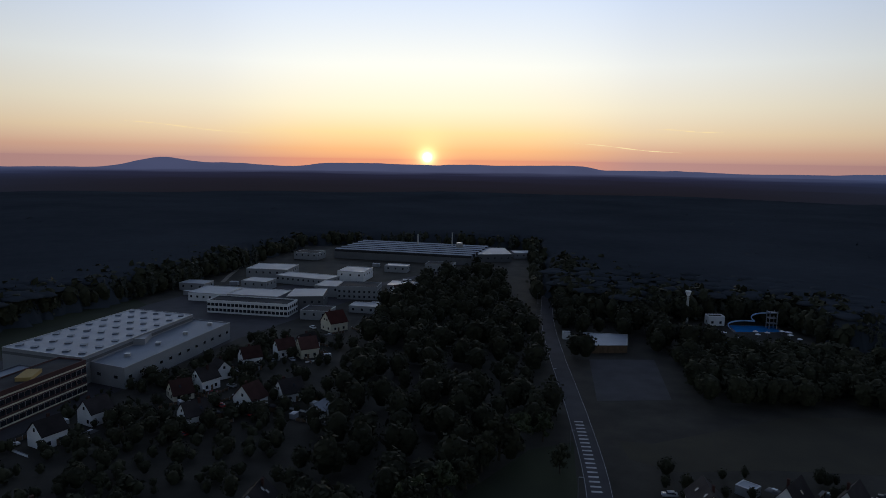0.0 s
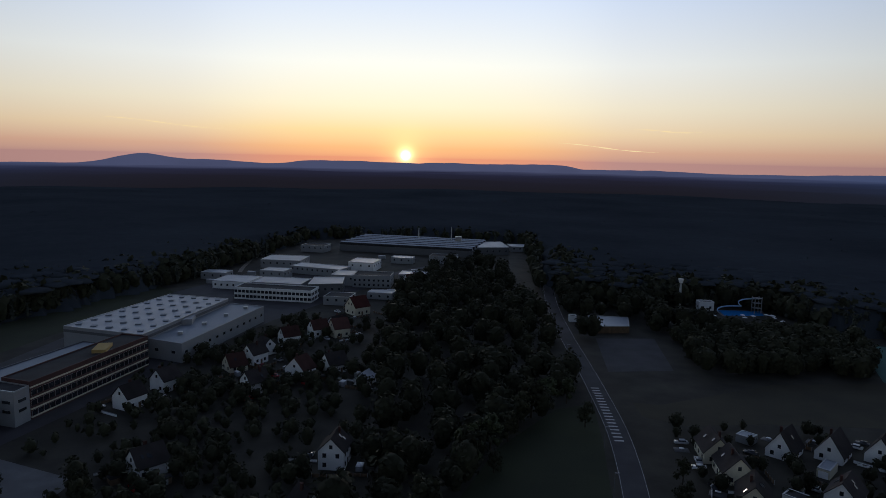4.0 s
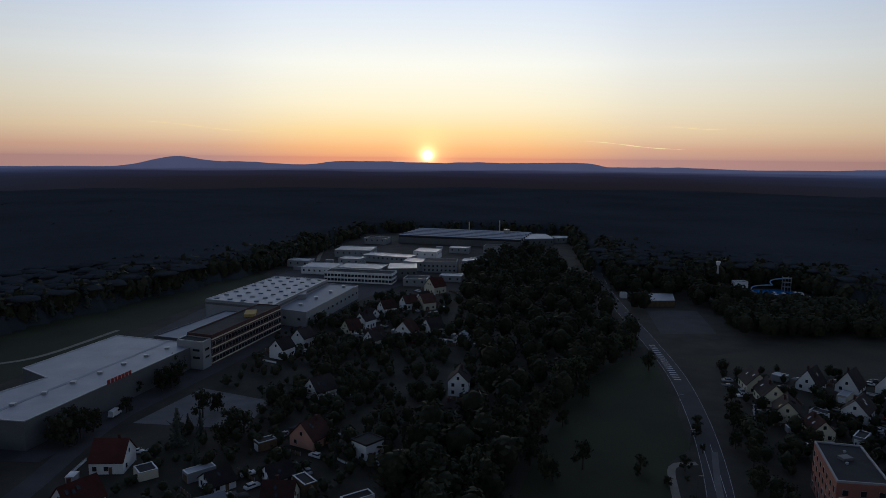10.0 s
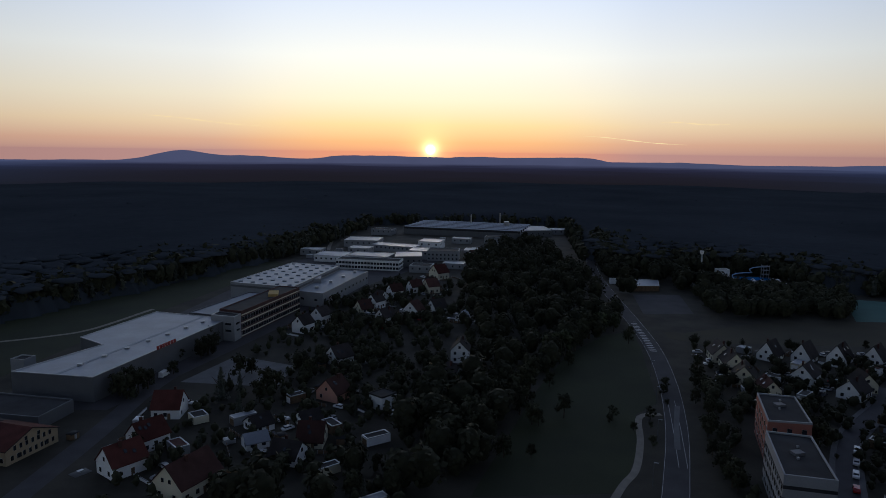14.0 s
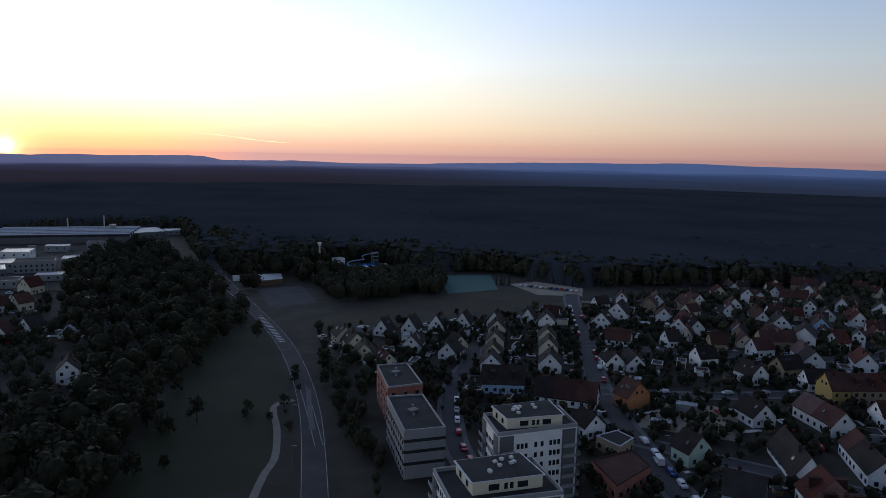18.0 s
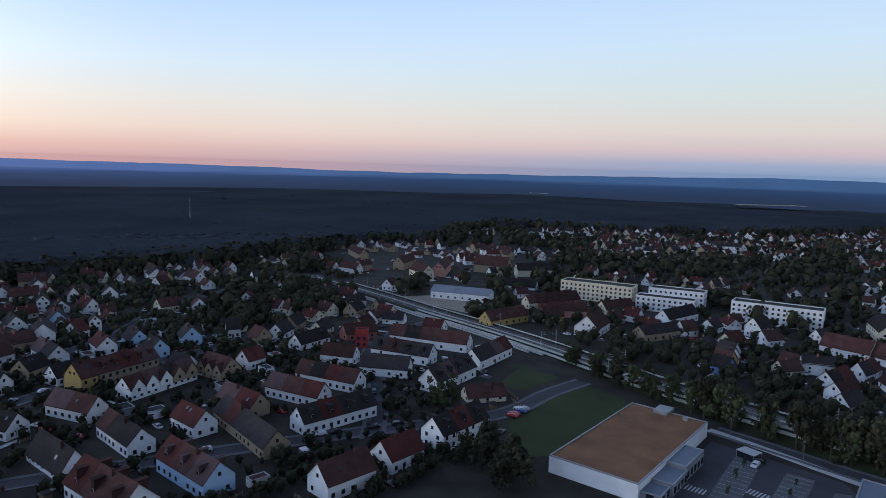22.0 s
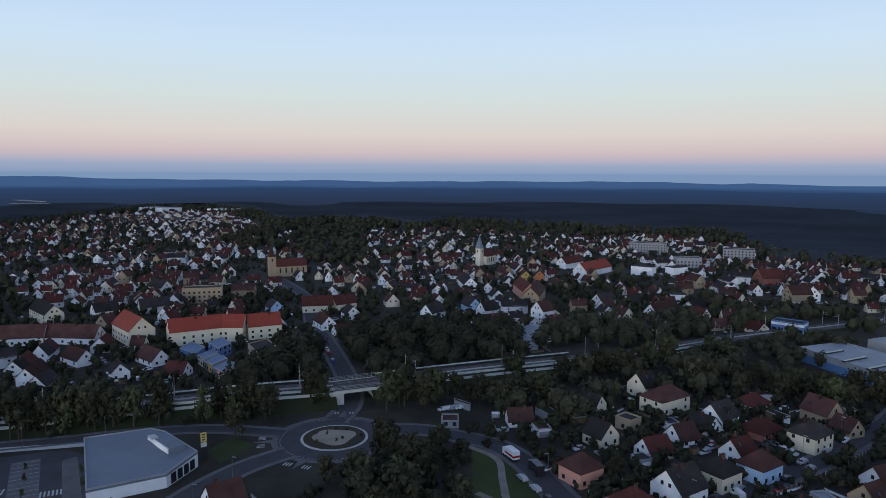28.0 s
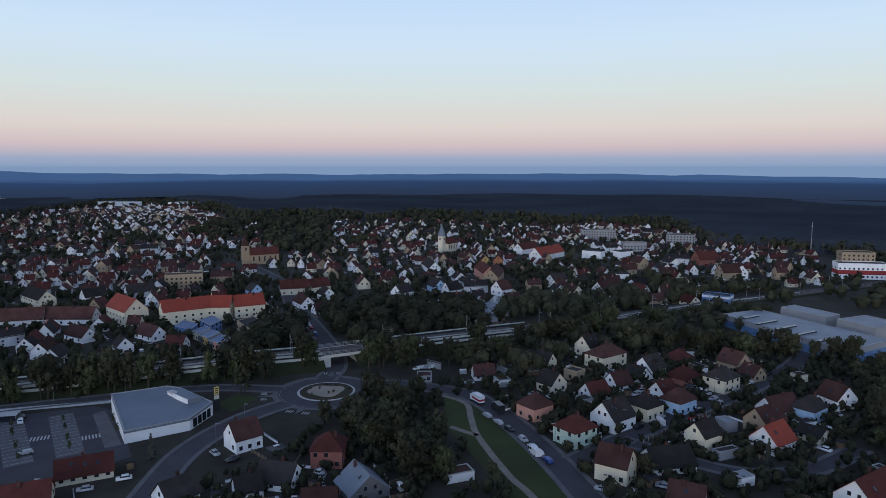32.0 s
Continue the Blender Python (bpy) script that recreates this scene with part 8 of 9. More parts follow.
wood("wood", [(-125, 20), (-46, 38), (-20, 128), (0, 172), (34, 216), (40, 300), (34, 400), (30, 520), (-20, 520), (-50, 400), (-48, 300), (-42, 200), (-40, 150), (-66, 110), (-80, 50)], 800, 11, "dark belt of broad trees in the park", CROWNS, "leaf")
wood("wood", [(50, 300), (200, 345), (190, 400), (90, 420), (60, 560), (55, 420)], 420, 12, "dark trees round the pool", CROWNS, "leaf")
wood("wood", [(92, 250), (165, 246), (195, 305), (120, 330), (95, 300)], 260, 10, "dark trees behind the meadow", CROWNS, "leaf")
wood("wood", [(-118, 100), (-44, 90), (-46, 330), (-100, 330), (-128, 250), (-116, 180)], 260, 5.5, "dark trees close round the works houses", CROWNS, "leaf", 0.4, 0.5)
wood("shrubs", [(-140, 10), (-60, 10), (-60, 240), (-90, 330), (-140, 240)], 650, 3.4, "dark garden trees and shrubs", CROWNS_LOW, "leaf", 0.5, -1.0)
wood("wood", [(50, 120), (72, 116), (112, 190), (60, 192), (53, 180)], 80, 4.2, "dark trees between the main road and the gardens", CROWNS, "leaf", 0.4, 0.5)
wood("wood", [(14, 22), (26, 60), (30, 92), (37, 96), (42, 122), (40, 140), (62, 128), (60, 92), (44, 92), (38, 62), (33, 56), (25, 26)], 110, 5, "dark trees between the main road and the flats", CROWNS, "leaf", 0.4, 0.8)
wood("shrubs", [(60, 130), (140, 180), (235, 170), (290, 60), (250, -110), (150, -140), (70, -60), (60, 60)], 4200, 3.2, "garden trees and hedges between houses", CROWNS_LOW, "leaf", 0.5, -1.2)
wood("shrubs", [(240, 190), (440, 140), (620, 20), (500, -60), (330, -20), (250, -60)], 2600, 5, "garden trees among far houses", CROWNS_TINY, "leaf", 0.4, 1.0, True)
wood("wood", [(255, -20), (300, 0), (420, -20), (400, -70), (330, -60)], 160, 9, "dark trees in a strip beside houses", CROWNS, "leaf", 0.3, 1.0, True)
wood("wood", [(225, -205), (350, -165), (365, -245), (300, -300), (200, -290), (150, -282)], 330, 6.5, "trees between the railway and the blocks", CROWNS, "leaf", 0.3, 1.0, True)
wood("wood", [(130, -295), (70, -345), (20, -400), (60, -460), (110, -440), (150, -380), (128, -330)], 330, 11, "dense dark trees beside the railway", CROWNS, "leaf", 0.3)
wood("wood", [(0, -330), (60, -330), (20, -395), (-20, -440), (-70, -500), (-120, -520), (-90, -440), (-60, -400)], 380, 8.5, "dense dark trees along the railway", CROWNS, "leaf", 0.3)
wood("shrubs", [(60, -190), (40, -300), (-40, -400), (-150, -420), (-150, -240), (-90, -200)], 2700, 3.3, "garden trees and hedges between houses", CROWNS_LOW, "leaf", 0.5, -1.2)
wood("shrubs", [(230, -250), (460, -200), (900, -200), (1180, -1000), (600, -1000), (200, -1060), (-100, -950), (-200, -650), (-20, -500), (150, -430)], 9000, 5.2, "garden and street trees among the far roofs", CROWNS_TINY, "leaf", 0.4, 1.0, True)
wood("shrubs", [(180, -222), (172, -232), (92, -302), (86, -297), (104, -282), (140, -256)], 260, 3.2, "dark bushes below the railway bank", CROWNS, "leaf", 0.5, -1.5)
wood("shrubs", [(130, -300), (230, -250), (330, -330), (340, -480), (230, -520), (110, -450), (150, -380)], 1300, 4.6, "garden trees between the town houses", CROWNS_LOW, "leaf", 0.5, 0.5, True)
wood("shrubs", [(-60, -540), (20, -480), (110, -450), (220, -520), (100, -680), (-20, -620), (-140, -600)], 900, 5.5, "garden trees behind the railway", CROWNS_TINY, "leaf", 0.5, 0.5, True)
wood("wood", [(50, -428), (-8, -452), (-58, -506), (-78, -556), (-40, -560), (0, -522), (32, -496), (56, -446)], 520, 8.5, "dark trees behind the railway", CROWNS, "leaf", 0.35, 0.0, True)
wood("wood", [(420, -700), (520, -690), (660, -960), (560, -1000)], 240, 11, "dark park trees in the town", CROWNS, "leaf", 0.3, 1.0, True)
wood("wood", [(-120, -60), (60, -80), (60, -180), (-60, -200), (-140, -180)], 200, 8, "dark trees below", CROWNS, "leaf", 0.3)
wood("wood", [(-300, 0), (-280, 220), (-230, 340), (-200, 450), (-190, 440), (-222, 330), (-270, 215), (-285, 0)], 420, 11, "trees at the forest edge", CROWNS, "leaf", 0.3)

# dark trees that fill the open land between the last houses and the forest
fill = {k: [] for k in range(5)}
for _ in range(9000):
    x, y = rng.uniform(-330, 1290), rng.uniform(-1400, 60)
    if not inside(OPEN, x, y) or (x < 330 and y > -540) or any(inside(q[0], x, y) for q in AREAS) and not any(inside(o, x, y) for o in BELTS) or not free(x, y, 1.0) or not free_of_far(x, y):
        continue
    fill[rng.randrange(5)].append((x, y, 0, rng.uniform(0, 6.28), rng.uniform(11, 17), rng.uniform(8, 14)))
v, f, m = join([spread(CROWNS_TINY[k], g) for k, g in fill.items() if g])
stuff_mesh("wood", v, f, m, ["leaf"], "dark trees round the edge of the town", "trees")

# crowns that break up the edge of the forest
edge_spots = {k: [] for k in range(5)}
fir_spots = {k: [] for k in range(3)}
for (xa, ya), (xb, yb) in zip(OPEN, OPEN[1:]):
    length = math.hypot(xb - xa, yb - ya)
    close = math.hypot((xa + xb) / 2, (ya + yb) / 2 + 60) < 620
    for _ in range(int(length / (0.95 if close else 3.0))):
        f, off = rng.random(), rng.uniform(-9, 9)
        x, y = xa + (xb - xa) * f - (yb - ya) / length * off, ya + (yb - ya) * f + (xb - xa) / length * off
        if not free(x, y, 1.0) or not free_of_far(x, y):
            continue
        h = rng.uniform(8, 15.5)
        if rng.random() < 0.5:
            fir_spots[rng.randrange(3)].append((x, y, 0, rng.uniform(0, 6.28), h * 1.2, h))
        else:
            edge_spots[rng.randrange(5)].append((x, y, 0, rng.uniform(0, 6.28), h, h))
# whole trees in the first rows of the forest, where the drone passes nearest
deep_spots = {k: [] for k in range(5)}
for (xa, ya), (xb, yb) in zip(OPEN, OPEN[1:]):
    length = math.hypot(xb - xa, yb - ya)
    if math.hypot((xa + xb) / 2 - 60, (ya + yb) / 2 - 60) > 560:
        continue
    for _ in range(int(length * 1.15)):
        f, off = rng.random(), 3 + 82 * rng.random() ** 1.4
        x, y = xa + (xb - xa) * f - (yb - ya) / length * off, ya + (yb - ya) * f + (xb - xa) / length * off
        if inside(OPEN, x, y) or not free(x, y, 1.0):
            continue
        h = rng.uniform(12.5, 17.5) - max(0.0, off - 15) * 0.05
        deep_spots[rng.randrange(5)].append((x, y, 0, rng.uniform(0, 6.28), h * rng.uniform(0.75, 1.05), h))
v, f, m = join([spread(CROWNS_LOW[k], g) for k, g in deep_spots.items() if g])
stuff_mesh("forest_edge", v, f, m, ["leaf"], "tall dark trees in the first rows of the forest", "trees")
v, f, m = join([spread(CROWNS_TINY[k], g) for k, g in edge_spots.items() if g])
stuff_mesh("forest_edge", v, f, m, ["leaf"], "broad dark trees along the forest edge", "trees")
v, f, m = join([spread(FIRS[k], g) for k, g in fir_spots.items() if g])
stuff_mesh("forest_edge", v, f, m, ["needle"], "dark pines along the forest edge", "trees")

# ---- cars ----
def car_template(name, paint, van=False):
    t = tagged(new(name), {"carpaint": "white", "carblack": "black", "carsilver": "silver", "carred": "red", "carblue": "dark blue"}[paint] + (" delivery van" if van else " car") + " parked on the asphalt", "van" if van else "car", "parked vehicles")
    L, W, H = (2.6, 0.98, 2.4) if van else (2.15, 0.88, 1.45)
    prof = [(-L, 0.35), (L, 0.35), (L, 0.75), (L * 0.92, 0.95 if not van else 1.15), (L * 0.55 if not van else L * 0.75, 0.98 if not van else 1.35), (L * 0.28 if not van else L * 0.5, H), (-L * 0.72 if not van else -L * 0.96, H), (-L * 0.95, 0.95), (-L, 0.8)]
    bm = bmesh.new()
    loops = []
    for y, k in ((-W, 0.97), (-W * 0.9, 1.0), (W * 0.9, 1.0), (W, 0.97)):
        loops.append([bm.verts.new((x * (1.0 if abs(y) < W else 0.985), y * (0.86 if z > 1.05 else 1.0), z * k if z > 0.5 else z)) for x, z in prof])
    n = len(prof)
    for a, b in zip(loops, loops[1:]):
        for i in range(n):
            bm.faces.new((a[i], b[i], b[(i + 1) % n], a[(i + 1) % n]))
    bm.faces.new(loops[0]), bm.faces.new(loops[-1][::-1])
    bmesh.ops.recalc_face_normals(bm, faces=bm.faces)
    part("body", bm, paint, t)
    bm = bmesh.new()
    x0, x1, z0, z1 = (-L * 0.62, L * 0.34, 1.0, H - 0.14) if not van else (L * 0.18, L * 0.62, 1.35, H - 0.35)
    for s in (-1, 1):
        bm.faces.new([bm.verts.new(p) for p in ((x0, s * W * 0.905, z0 + 0.05), (x1 + 0.25, s * W * 0.905, z0 + 0.05), (x1 - 0.1, s * W * 0.875, z1), (x0 + 0.1, s * W * 0.875, z1))])
    part("side_windows", bm, "glass", t)
    bm = bmesh.new()
    a, b = ((L * 0.53, 1.03), (L * 0.31, H - 0.08)) if not van else ((L * 0.74, 1.42), (L * 0.54, H - 0.2))
    bm.faces.new([bm.verts.new(p) for p in ((a[0] + .03, -W * 0.75, a[1]), (a[0] + .03, W * 0.75, a[1]), (b[0] + .03, W * 0.7, b[1]), (b[0] + .03, -W * 0.7, b[1]))])
    part("windscreen", bm, "glass", t)
    for px in (-L * 0.62, L * 0.62):
        for qy in (-W + 0.08, W - 0.08):
            bm = bmesh.new()
            bmesh.ops.create_cone(bm, segments=12, radius1=0.34, radius2=0.34, depth=0.22, cap_ends=True, matrix=Matrix.Translation((px, qy, 0.34)) @ Matrix.Rotation(math.pi / 2, 4, "X"))
            part("wheel", bm, "tyre", t)
    return t


CARS = [car_template("car", p) for p in ("carpaint", "carblack", "carsilver", "carred", "carblue")]
MIX = [CARS[0], CARS[0], CARS[0], CARS[1], CARS[1], CARS[2], CARS[2], CARS[3], CARS[4]]
VAN = car_template("van", "carpaint", True)
for c, (px, qy, turn) in zip(CARS, ((147, -221.5, 140), (150.5, -223.8, 56), (121.5, -203.5, 56), (184, -151, 60), (187, -154, 60))):
    c.matrix_basis = pose(px, qy, 0.045, 0, 0, turn)
VAN.matrix_basis = pose(-166, 128, 0.05, 0, 0, 85)
copy_thing(VAN, pose(98.5, 4, 0.05, 0, 0, 62))
copy_thing(VAN, pose(-58, -298.5, 0.05, 0, 0, -60))
copy_thing(VAN, pose(-24, -259, 0.05, 0, 0, -50))
copy_thing(VAN, pose(131, -16, 0.05, 0, 0, 20))
rc = random.Random(31)
SPOTS = []
for pts, off, lo, hi, n in (([(104, 19), (91, -8), (80, -32)], 2.6, 0, 1, 7), ([(3, -291), (-17, -273), (-34, -253)], -2.6, 0.1, 1, 7), ([(-47, -280), (-64, -310), (-83, -340), (-106, -386)], 2.2, 0.05, 0.95, 9),
                            ([(-47, -280), (-64, -310), (-83, -340)], -2.2, 0.1, 0.9, 4), ([(75, 84), (54, 46), (46, 22)], 1.8, 0.1, 0.9, 6), ([(166, 113), (126, 59)], 2.4, 0.1, 0.9, 4), ([(221, 189), (166, 113)], -2.4, 0.05, 0.9, 6),
                            ([(140, -48), (168, -108), (178, -135)], 1.8, 0.05, 0.95, 9), ([(126, 59), (160, 36), (215, 12)], 1.8, 0.1, 0.9, 7), ([(158, -103), (205, -100), (262, -90)], 1.7, 0.1, 0.9, 9), ([(97, -345), (140, -394), (181, -438)], 2.4, 0.2, 0.9, 8),
                            ([(221, 189), (166, 113)], 2.4, 0.3, 0.6, 1)):
    ln = smooth_line(pts, 1.0)
    sd = sides(ln, off)
    for k in range(n):
        i = int(len(ln) * (lo + (hi - lo) * (k + rc.uniform(0.2, 0.8)) / n))
        i = min(i, len(ln) - 2)
        d = ln[i + 1] - ln[i]
        copy_thing(rc.choice(MIX), pose(sd[i].x, sd[i].y, 0.045, 0, 0, math.degrees(math.atan2(d.y, d.x)) + rc.choice((0, 180))))
for k in range(12):
    p = Vector((224, 246)).lerp(Vector((246, 214)), k / 11)
    copy_thing(rc.choice(MIX), pose(p.x, p.y, 0.04, 0, 0, 30))
for k in range(3):
    p = Vector((182, -150)).lerp(Vector((194, -160)), rc.random())
    copy_thing(rc.choice(MIX), pose(p.x + rc.uniform(-2, 2), p.y + rc.uniform(-2, 2), 0.05, 0, 0, 56))
for k in range(6):
    p = Vector((38, -334)).lerp(Vector((44, -328)), k / 5)
    copy_thing(rc.choice((CARS[0], CARS[2], CARS[0])), pose(p.x, p.y + rc.uniform(-1, 1), 0.03, 0, 0, 60))
# a delivery lorry on the street by the park
lorry = tagged(new("lorry"), "white and red box lorry on the street", "lorry")
lorry.matrix_basis = pose(7, -297, 0.05, 0, 0, -42)
for name, b, m in (("cargo_box", (-3.6, -1.2, 1.0, 1.8, 1.2, 3.5), "carpaint"), ("cab", (1.95, -1.1, 0.5, 3.6, 1.1, 2.7), "carpaint"), ("stripe", (-3.62, -1.22, 1.5, 1.82, 1.22, 2.3), "carred"), ("windscreen", (3.55, -0.95, 1.6, 3.63, 0.95, 2.5), "glass"), ("chassis", (-3.5, -0.9, 0.55, 3.2, 0.9, 1.0), "tyre")):
    bm = bmesh.new()
    box_into(bm, *b)
    bmesh.ops.bevel(bm, geom=bm.edges[:], offset=0.05, segments=1, affect="EDGES")
    part(name, bm, m, lorry)
for px in (-2.6, 2.6):
    for qy in (-1.0, 1.0):
        bm = bmesh.new()
        bmesh.ops.create_cone(bm, segments=12, radius1=0.45, radius2=0.45, depth=0.3, cap_ends=True, matrix=Matrix.Translation((px, qy, 0.45)) @ Matrix.Rotation(math.pi / 2, 4, "X"))
        part("wheel", bm, "tyre", lorry)


# ---- street lamps ----
def street_lamp(x, y, turn):
    t = tagged(new("street_lamp"), "slim grey street lamp, unlit", "street lamp", "street lamps")
    t.matrix_basis = pose(x, y, 0, 0, 0, turn)
    bm = bmesh.new()
    bmesh.ops.create_cone(bm, segments=8, radius1=0.1, radius2=0.06, depth=7, cap_ends=True, matrix=Matrix.Translation((0, 0, 3.5)))
    part("pole", bm, "grey", t)
    bm = bmesh.new()
    box_into(bm, -0.12, 0, 6.9, 0.12, 1.3, 7.05)
    part("lamp_head", bm, "lightgrey", t)
    return t


for pts, off, step in ((MAIN, 6.0, 32), ([(221, 189), (166, 113), (126, 59), (91, -8)], 5.2, 30), ([(-47, -280), (-64, -310), (-83, -340), (-106, -386)], 5.0, 28), ([(3, -291), (-17, -273), (-34, -253)], 5.6, 28), ([(172, -214), (150, -233), (122, -262)], 4.8, 24), ([(76, -222), (80, -250)], -5.0, 18)):
    ln = smooth_line(pts, 1.0)
    sd = sides(ln, off)
    for i in range(8, len(ln) - 1, step):
        d = ln[i + 1] - ln[i]
        street_lamp(sd[i].x, sd[i].y, math.degrees(math.atan2(d.y, d.x)) + 180)

# ---- small garages and sheds in the gardens ----
rg = random.Random(77)
for box, n in (((72, -100, 235, 180), 34), ((-120, -400, 10, -215), 16), ((-140, 20, -70, 130), 9), ((200, -130, 300, 60), 14)):
    for _ in range(n * 6):
        x, y = rg.uniform(box[0], box[2]), rg.uniform(box[1], box[3])
        if n <= 0 or not free(x, y, 3.2):
            continue
        n -= 1
        a = rg.choice((42, -48)) + rg.uniform(-6, 6)
        c, s = math.cos(radians(a)), math.sin(radians(a))
        L, W = rg.uniform(2.4, 4.2), rg.uniform(1.5, 2.6)
        o = [(x + u * c - v * s, y + u * s + v * c) for u, v in ((-L, -W), (L, -W), (L, W), (-L, W))]
        t = block(o, rg.uniform(2.3, 2.9), rg.choice(("white", "cream", "lightgrey", "wood")), rg.choice(("roof_flat", "roof_flat", "roof_metal", "roof_brown")), "small flat-roofed garage between gardens", "garage", "garage", parapet=0.2)
        bm = bmesh.new()
        box_into(bm, -0.03, -W * 0.75, 0, 0.05, W * 0.75, 2.05)
        door = part("garage_door", bm, rg.choice(("lightgrey", "wood", "white")), t)
        door.matrix_basis = Matrix.Rotation(radians(a), 4, "Z") @ Matrix.Translation((-L - 0.03, 0, 0))

# paint and islands at the roundabout
def arrow_patch(pts, z, material, label):
    return tagged(slab("marking", pts, z, 0.03, material), label, "road marking", kind="structure")


for turn, wide in ((-65, 5), (95, 5), (150, 6), (35, 5)):
    a = radians(turn)
    u, v = Vector((math.cos(a), math.sin(a))), Vector((-math.sin(a), math.cos(a)))
    p = RING + u * 19.5
    tagged(slab("traffic_island", [tuple(p + v * 1.6), tuple(p - v * 1.6), tuple(p + u * 7)], 0.16, 0.2, "paving"), "small pale triangular traffic island", "traffic island", kind="structure")
    q = RING + u * 20.5
    bm = bmesh.new()
    for k in range(-3, 4):
        if k == 0:
            continue
        c = q + v * (k * 1.0 + (1.2 if k > 0 else -1.2)) + u * 3.2
        bm.faces.new([bm.verts.new((*(c + u * s * 1.2 + v * w * 0.22), 0.052)) for s, w in ((-1, -1), (1, -1), (1, 1), (-1, 1))])
    tagged(part("marking", bm, "paint"), "white painted crossing stripes by the roundabout", "road marking", kind="structure")
for k in range(9):
    a, r0 = k * 2.3, 3 + (k * 1.7) % 6
    x, y = RING.x + r0 * math.cos(a), RING.y + r0 * math.sin(a)
    t = tree(x, y, rg.uniform(0.9, 1.8), rg.choice((0, 1, 6)), 1.2)
    t.location.z = 0.3
    tagged(t, "small shrub on the roundabout island", "shrub")

# building site by the orange house: stacks, spoil and a fence of panels
for k in range(14):
    x, y = rg.uniform(116, 150), rg.uniform(10, 34)
    if not free(x, y, 0.5):
        continue
    t = tagged(new("material_stack"), "stack of pale building material on the site", "building material")
    t.matrix_basis = pose(x, y, 0.03, 0, 0, rg.uniform(0, 90))
    for q in range(rg.randint(2, 4)):
        bm = bmesh.new()
        box_into(bm, -1.4 + rg.uniform(-.1, .1), -0.6, q * 0.45, 1.4, 0.6, q * 0.45 + 0.38)
        part("pallet_load", bm, rg.choice(("concrete", "wood", "sand")), t)

# garden fence with pale posts along the side street
fence = tagged(new("fence"), "garden fence with pale posts along the street", "fence")
edge = sides(smooth_line([(-49, -283), (-64, -310), (-83, -340), (-100, -374)], 2.4), -6.0)
for k, p in enumerate(edge):
    bm = bmesh.new()
    box_into(bm, p.x - 0.16, p.y - 0.16, 0, p.x + 0.16, p.y + 0.16, 1.25)
    part("post", bm, "lightgrey", fence)
    if k % 5 and k + 1 < len(edge):
        q = edge[k + 1]
        u = (q - p).normalized()
        v = Vector((-u.y, u.x)) * 0.05
        bm = bmesh.new()
        prism_into(bm, [tuple(p + v), tuple(q + v), tuple(q - v), tuple(p - v)], 0.25, 1.0)
        part("panel", bm, "wood", fence)
lorry2 = copy_thing(lorry, pose(-3, -290.5, 0.05, 0, 0, -50))
tagged(lorry2, "dark box lorry parked on the street", "lorry")
for o in lorry2.children:
    if o.name.startswith(("cargo_box", "stripe", "cab")):
        o.data = o.data.copy()
        o.data.materials[0] = M["carblack"]

# ---- what lies about in the gardens and drives, too small and too many to tell apart ----
def boxes(*rows):
    """Low boxes (x0, y0, z0, x1, y1, z1, material) as one template."""
    vs, fs, ms = [], [], []
    for x0, y0, z0, x1, y1, z1, mi in rows:
        n = len(vs)
        vs += [(x0, y0, z0), (x1, y0, z0), (x1, y1, z0), (x0, y1, z0), (x0, y0, z1), (x1, y0, z1), (x1, y1, z1), (x0, y1, z1)]
        fs += [[n + i for i in q] for q in ((4, 5, 6, 7), (0, 1, 5, 4), (1, 2, 6, 5), (2, 3, 7, 6), (3, 0, 4, 7))]
        ms += [mi] * 5
    return np.array(vs, float), np.array(fs), np.array(ms)


def small_car(paint):
    """A parked car a few metres long: body, narrower cabin with dark glass, pale roof."""
    v, f, m = boxes((-2.1, -0.87, 0.3, 2.1, 0.87, 0.92, paint), (-1.5, -0.76, 0.92, 1.0, 0.76, 1.36, 5), (-1.25, -0.7, 1.36, 0.65, 0.7, 1.44, paint))
    v[12:14, 0] = v[12:14, 0] + np.array([0.35, -0.4])
    v[14:16, 0] = v[14:16, 0] + np.array([-0.4, 0.35])
    return v, f, m


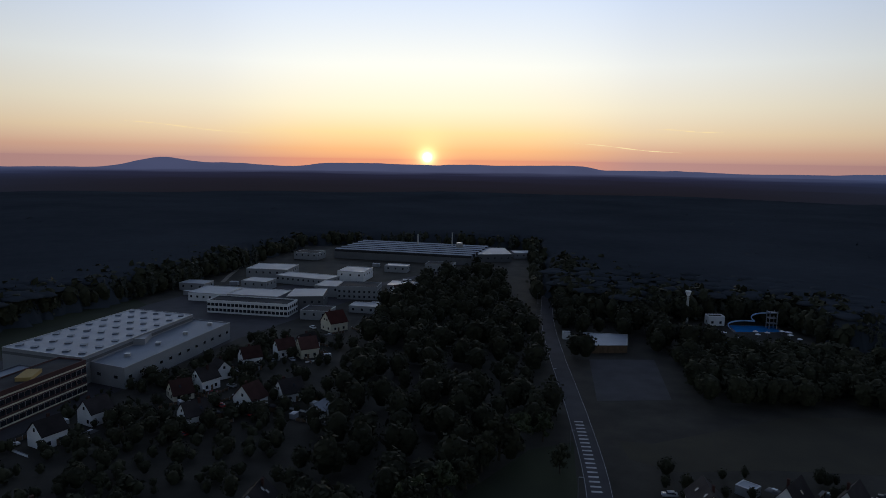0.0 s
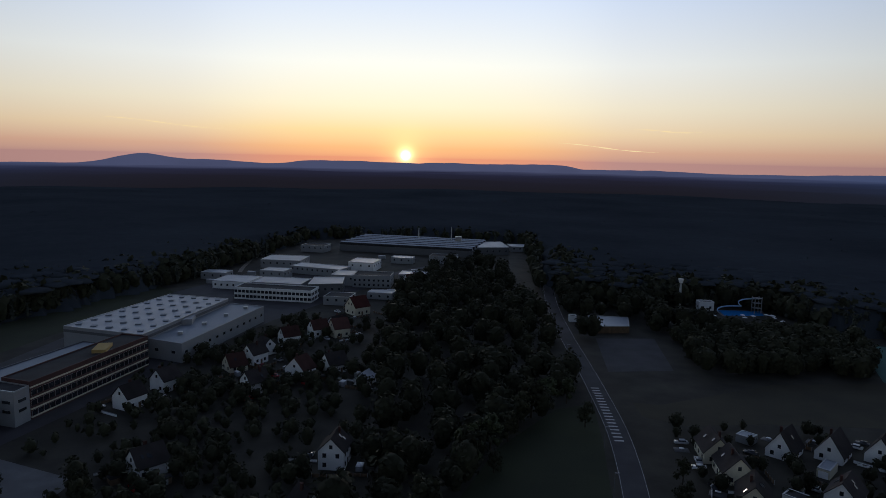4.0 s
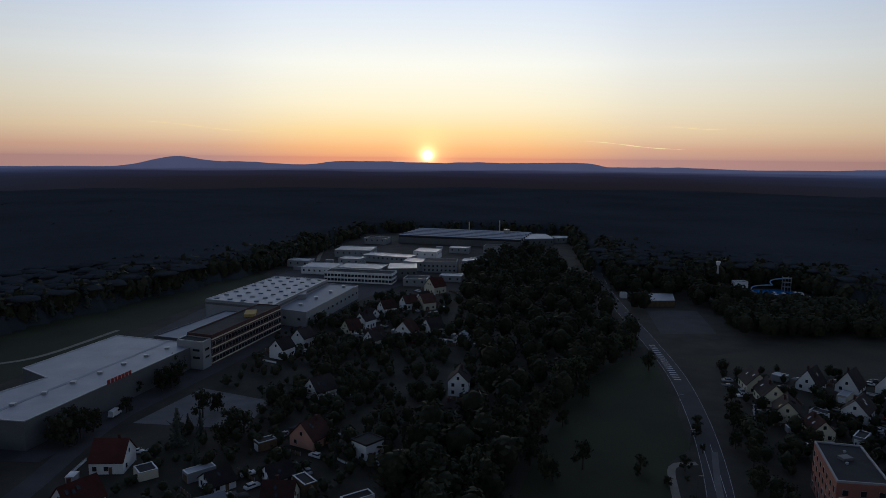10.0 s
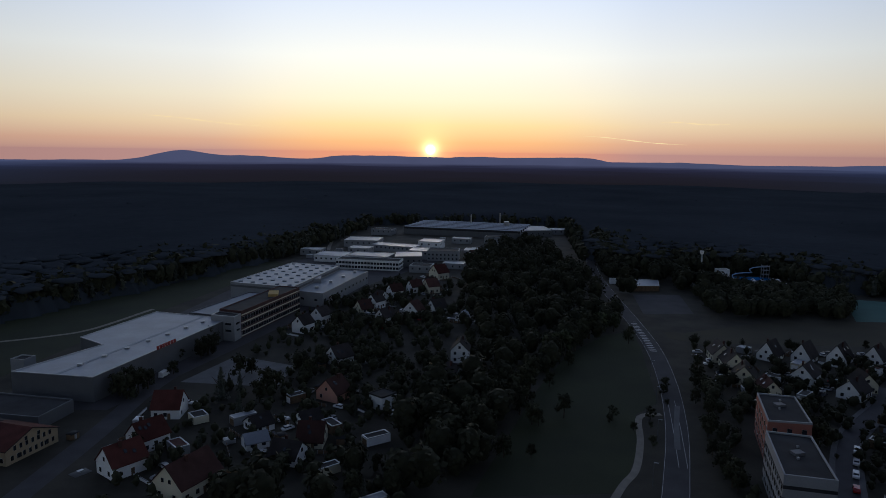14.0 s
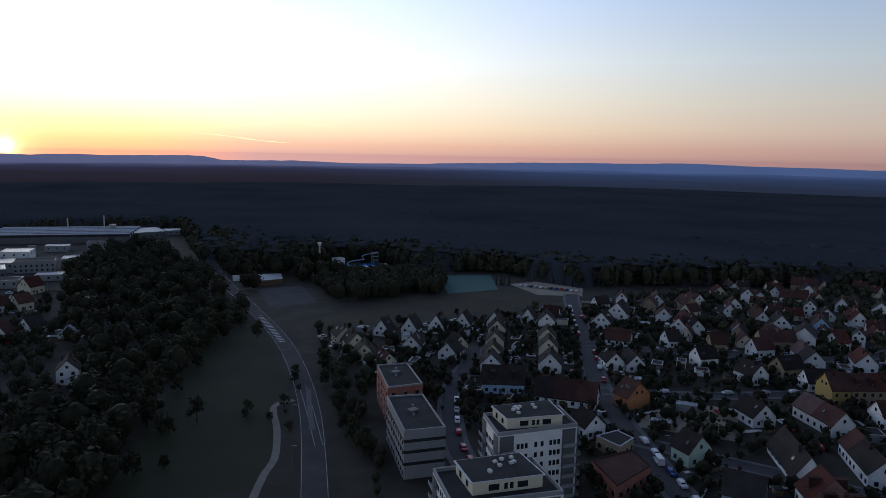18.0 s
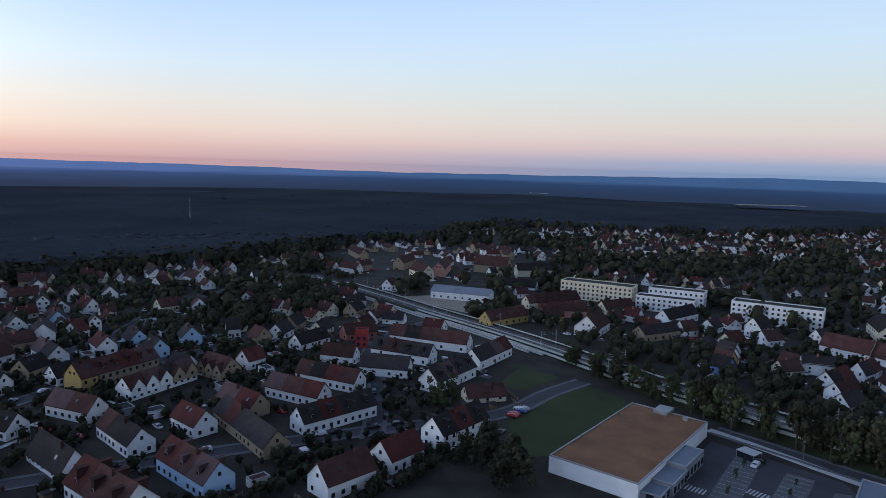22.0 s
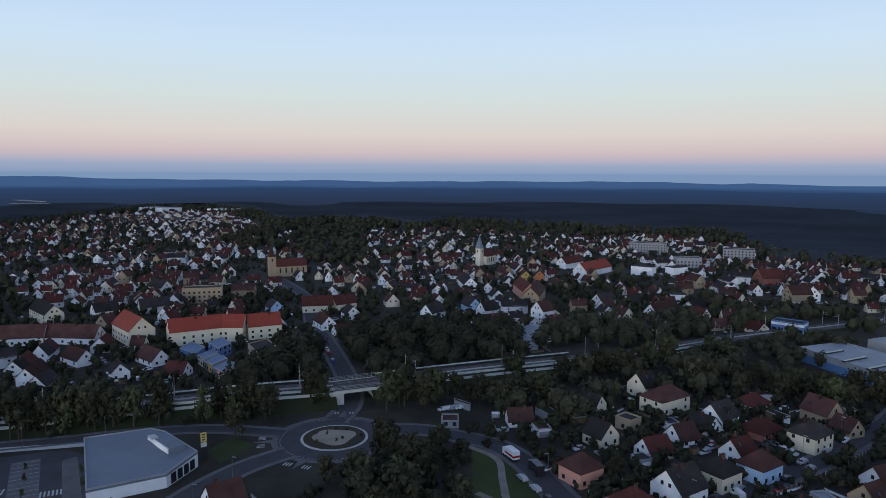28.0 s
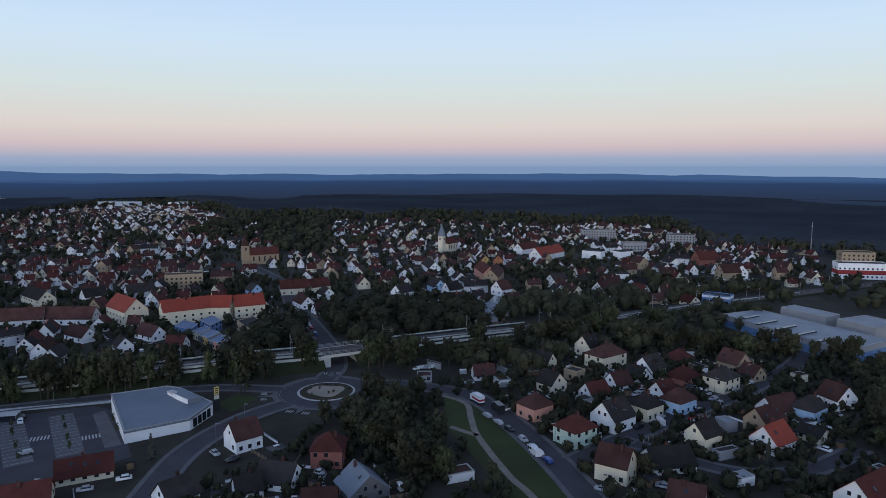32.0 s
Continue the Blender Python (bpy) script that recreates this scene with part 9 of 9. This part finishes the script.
LOT_MATS = ["white", "wood", "paving", "carpaint", "carblack", "glass", "carsilver", "lightgrey", "carred", "roof_flat"]
CLUTTER = {
    "fence": boxes(*[(-4 + k * 2, -0.05, 0.1, -2.08 + k * 2, 0.05, 1.15, 1) for k in range(4)], *[(-4.08 + k * 2, -0.09, 0, -3.96 + k * 2, 0.09, 1.3, 7) for k in range(5)]),
    "wall": boxes((-4.5, -0.12, 0, 4.5, 0.12, 0.75, 0), (-4.55, -0.16, 0.75, 4.55, 0.16, 0.83, 7)),
    "terrace": boxes((-2.4, -1.8, 0, 2.4, 1.8, 0.09, 2), (-0.8, -0.5, 0.68, 0.8, 0.5, 0.75, 0), (-0.1, -0.1, 0.09, 0.1, 0.1, 0.68, 7)),
    "shed": boxes((-1.4, -1.1, 0, 1.4, 1.1, 2.0, 1), (-1.6, -1.35, 2.0, 1.6, 1.35, 2.14, 9), (-0.4, -1.13, 0, 0.4, -1.1, 1.8, 7)),
    "glasshouse": boxes((-1.5, -1.0, 0, 1.5, 1.0, 1.7, 7), (-1.55, -1.05, 1.7, 1.55, 1.05, 1.78, 0)),
    "white_car": small_car(3), "black_car": small_car(4), "silver_car": small_car(6), "red_car": small_car(8),
}
rq = random.Random(90)
lots = {k: [] for k in CLUTTER}


def lay(kind, x, y, turn, gap):
    if free(x, y, gap):
        lots[kind].append((x, y, 0.02, radians(turn + rq.gauss(0, 3)), rq.uniform(0.85, 1.15) if "car" not in kind else 1.0, rq.uniform(0.85, 1.1) if "car" not in kind else 1.0))


for x, y, turn, long, wide, near in HOMES:
    c, s = math.cos(radians(turn)), math.sin(radians(turn))
    at = [(x + u * c - v * s, y + u * s + v * c) for u, v in ((long / 2 + 4.5, 0), (-long / 2 - 4.5, 0), (0, wide / 2 + 5.5), (0, -wide / 2 - 5.5), (long / 2 + 2.5, wide / 2 + 3), (-long / 2 - 2.5, -wide / 2 - 3),
                                                              (long / 2 + 2.5, -wide / 2 - 3), (-long / 2 - 2.5, wide / 2 + 3), (long * 0.3, wide / 2 + 4), (-long * 0.3, -wide / 2 - 4))]
    for k, (px, qy) in enumerate(at):
        if rq.random() < 0.28:
            continue
        kind = rq.choice(("fence", "fence", "wall", "terrace", "shed", "glasshouse", "white_car", "black_car", "silver_car", "white_car", "terrace", "red_car") if k > 3 else ("fence", "wall", "fence", "shed", "silver_car"))
        lay(kind, px, qy, turn + (90 if k < 2 else rq.choice((0, 90))), 0.2)
for x, y in FARSPOTS:
    if rq.random() < 0.55:
        a, d = rq.uniform(0, 360), rq.uniform(7.5, 10)
        lay(rq.choice(("white_car", "silver_car", "black_car", "shed", "wall", "fence", "red_car", "glasshouse")), x + d * math.cos(radians(a)), y + d * math.sin(radians(a)), rq.uniform(0, 180), 0.3)
for names, name, label, category in ((("fence", "wall", "terrace", "shed", "glasshouse"), "garden_clutter", "fences, low walls, terraces and sheds between the houses", "garden things"),
                                     (("white_car", "black_car", "silver_car", "red_car"), "parked_cars", "many small cars parked in the drives of the town", "cars")):
    v, f, m = join([spread(CLUTTER[k], lots[k]) for k in names if lots[k]])
    stuff_mesh(name, v, f, m, LOT_MATS, label, category)
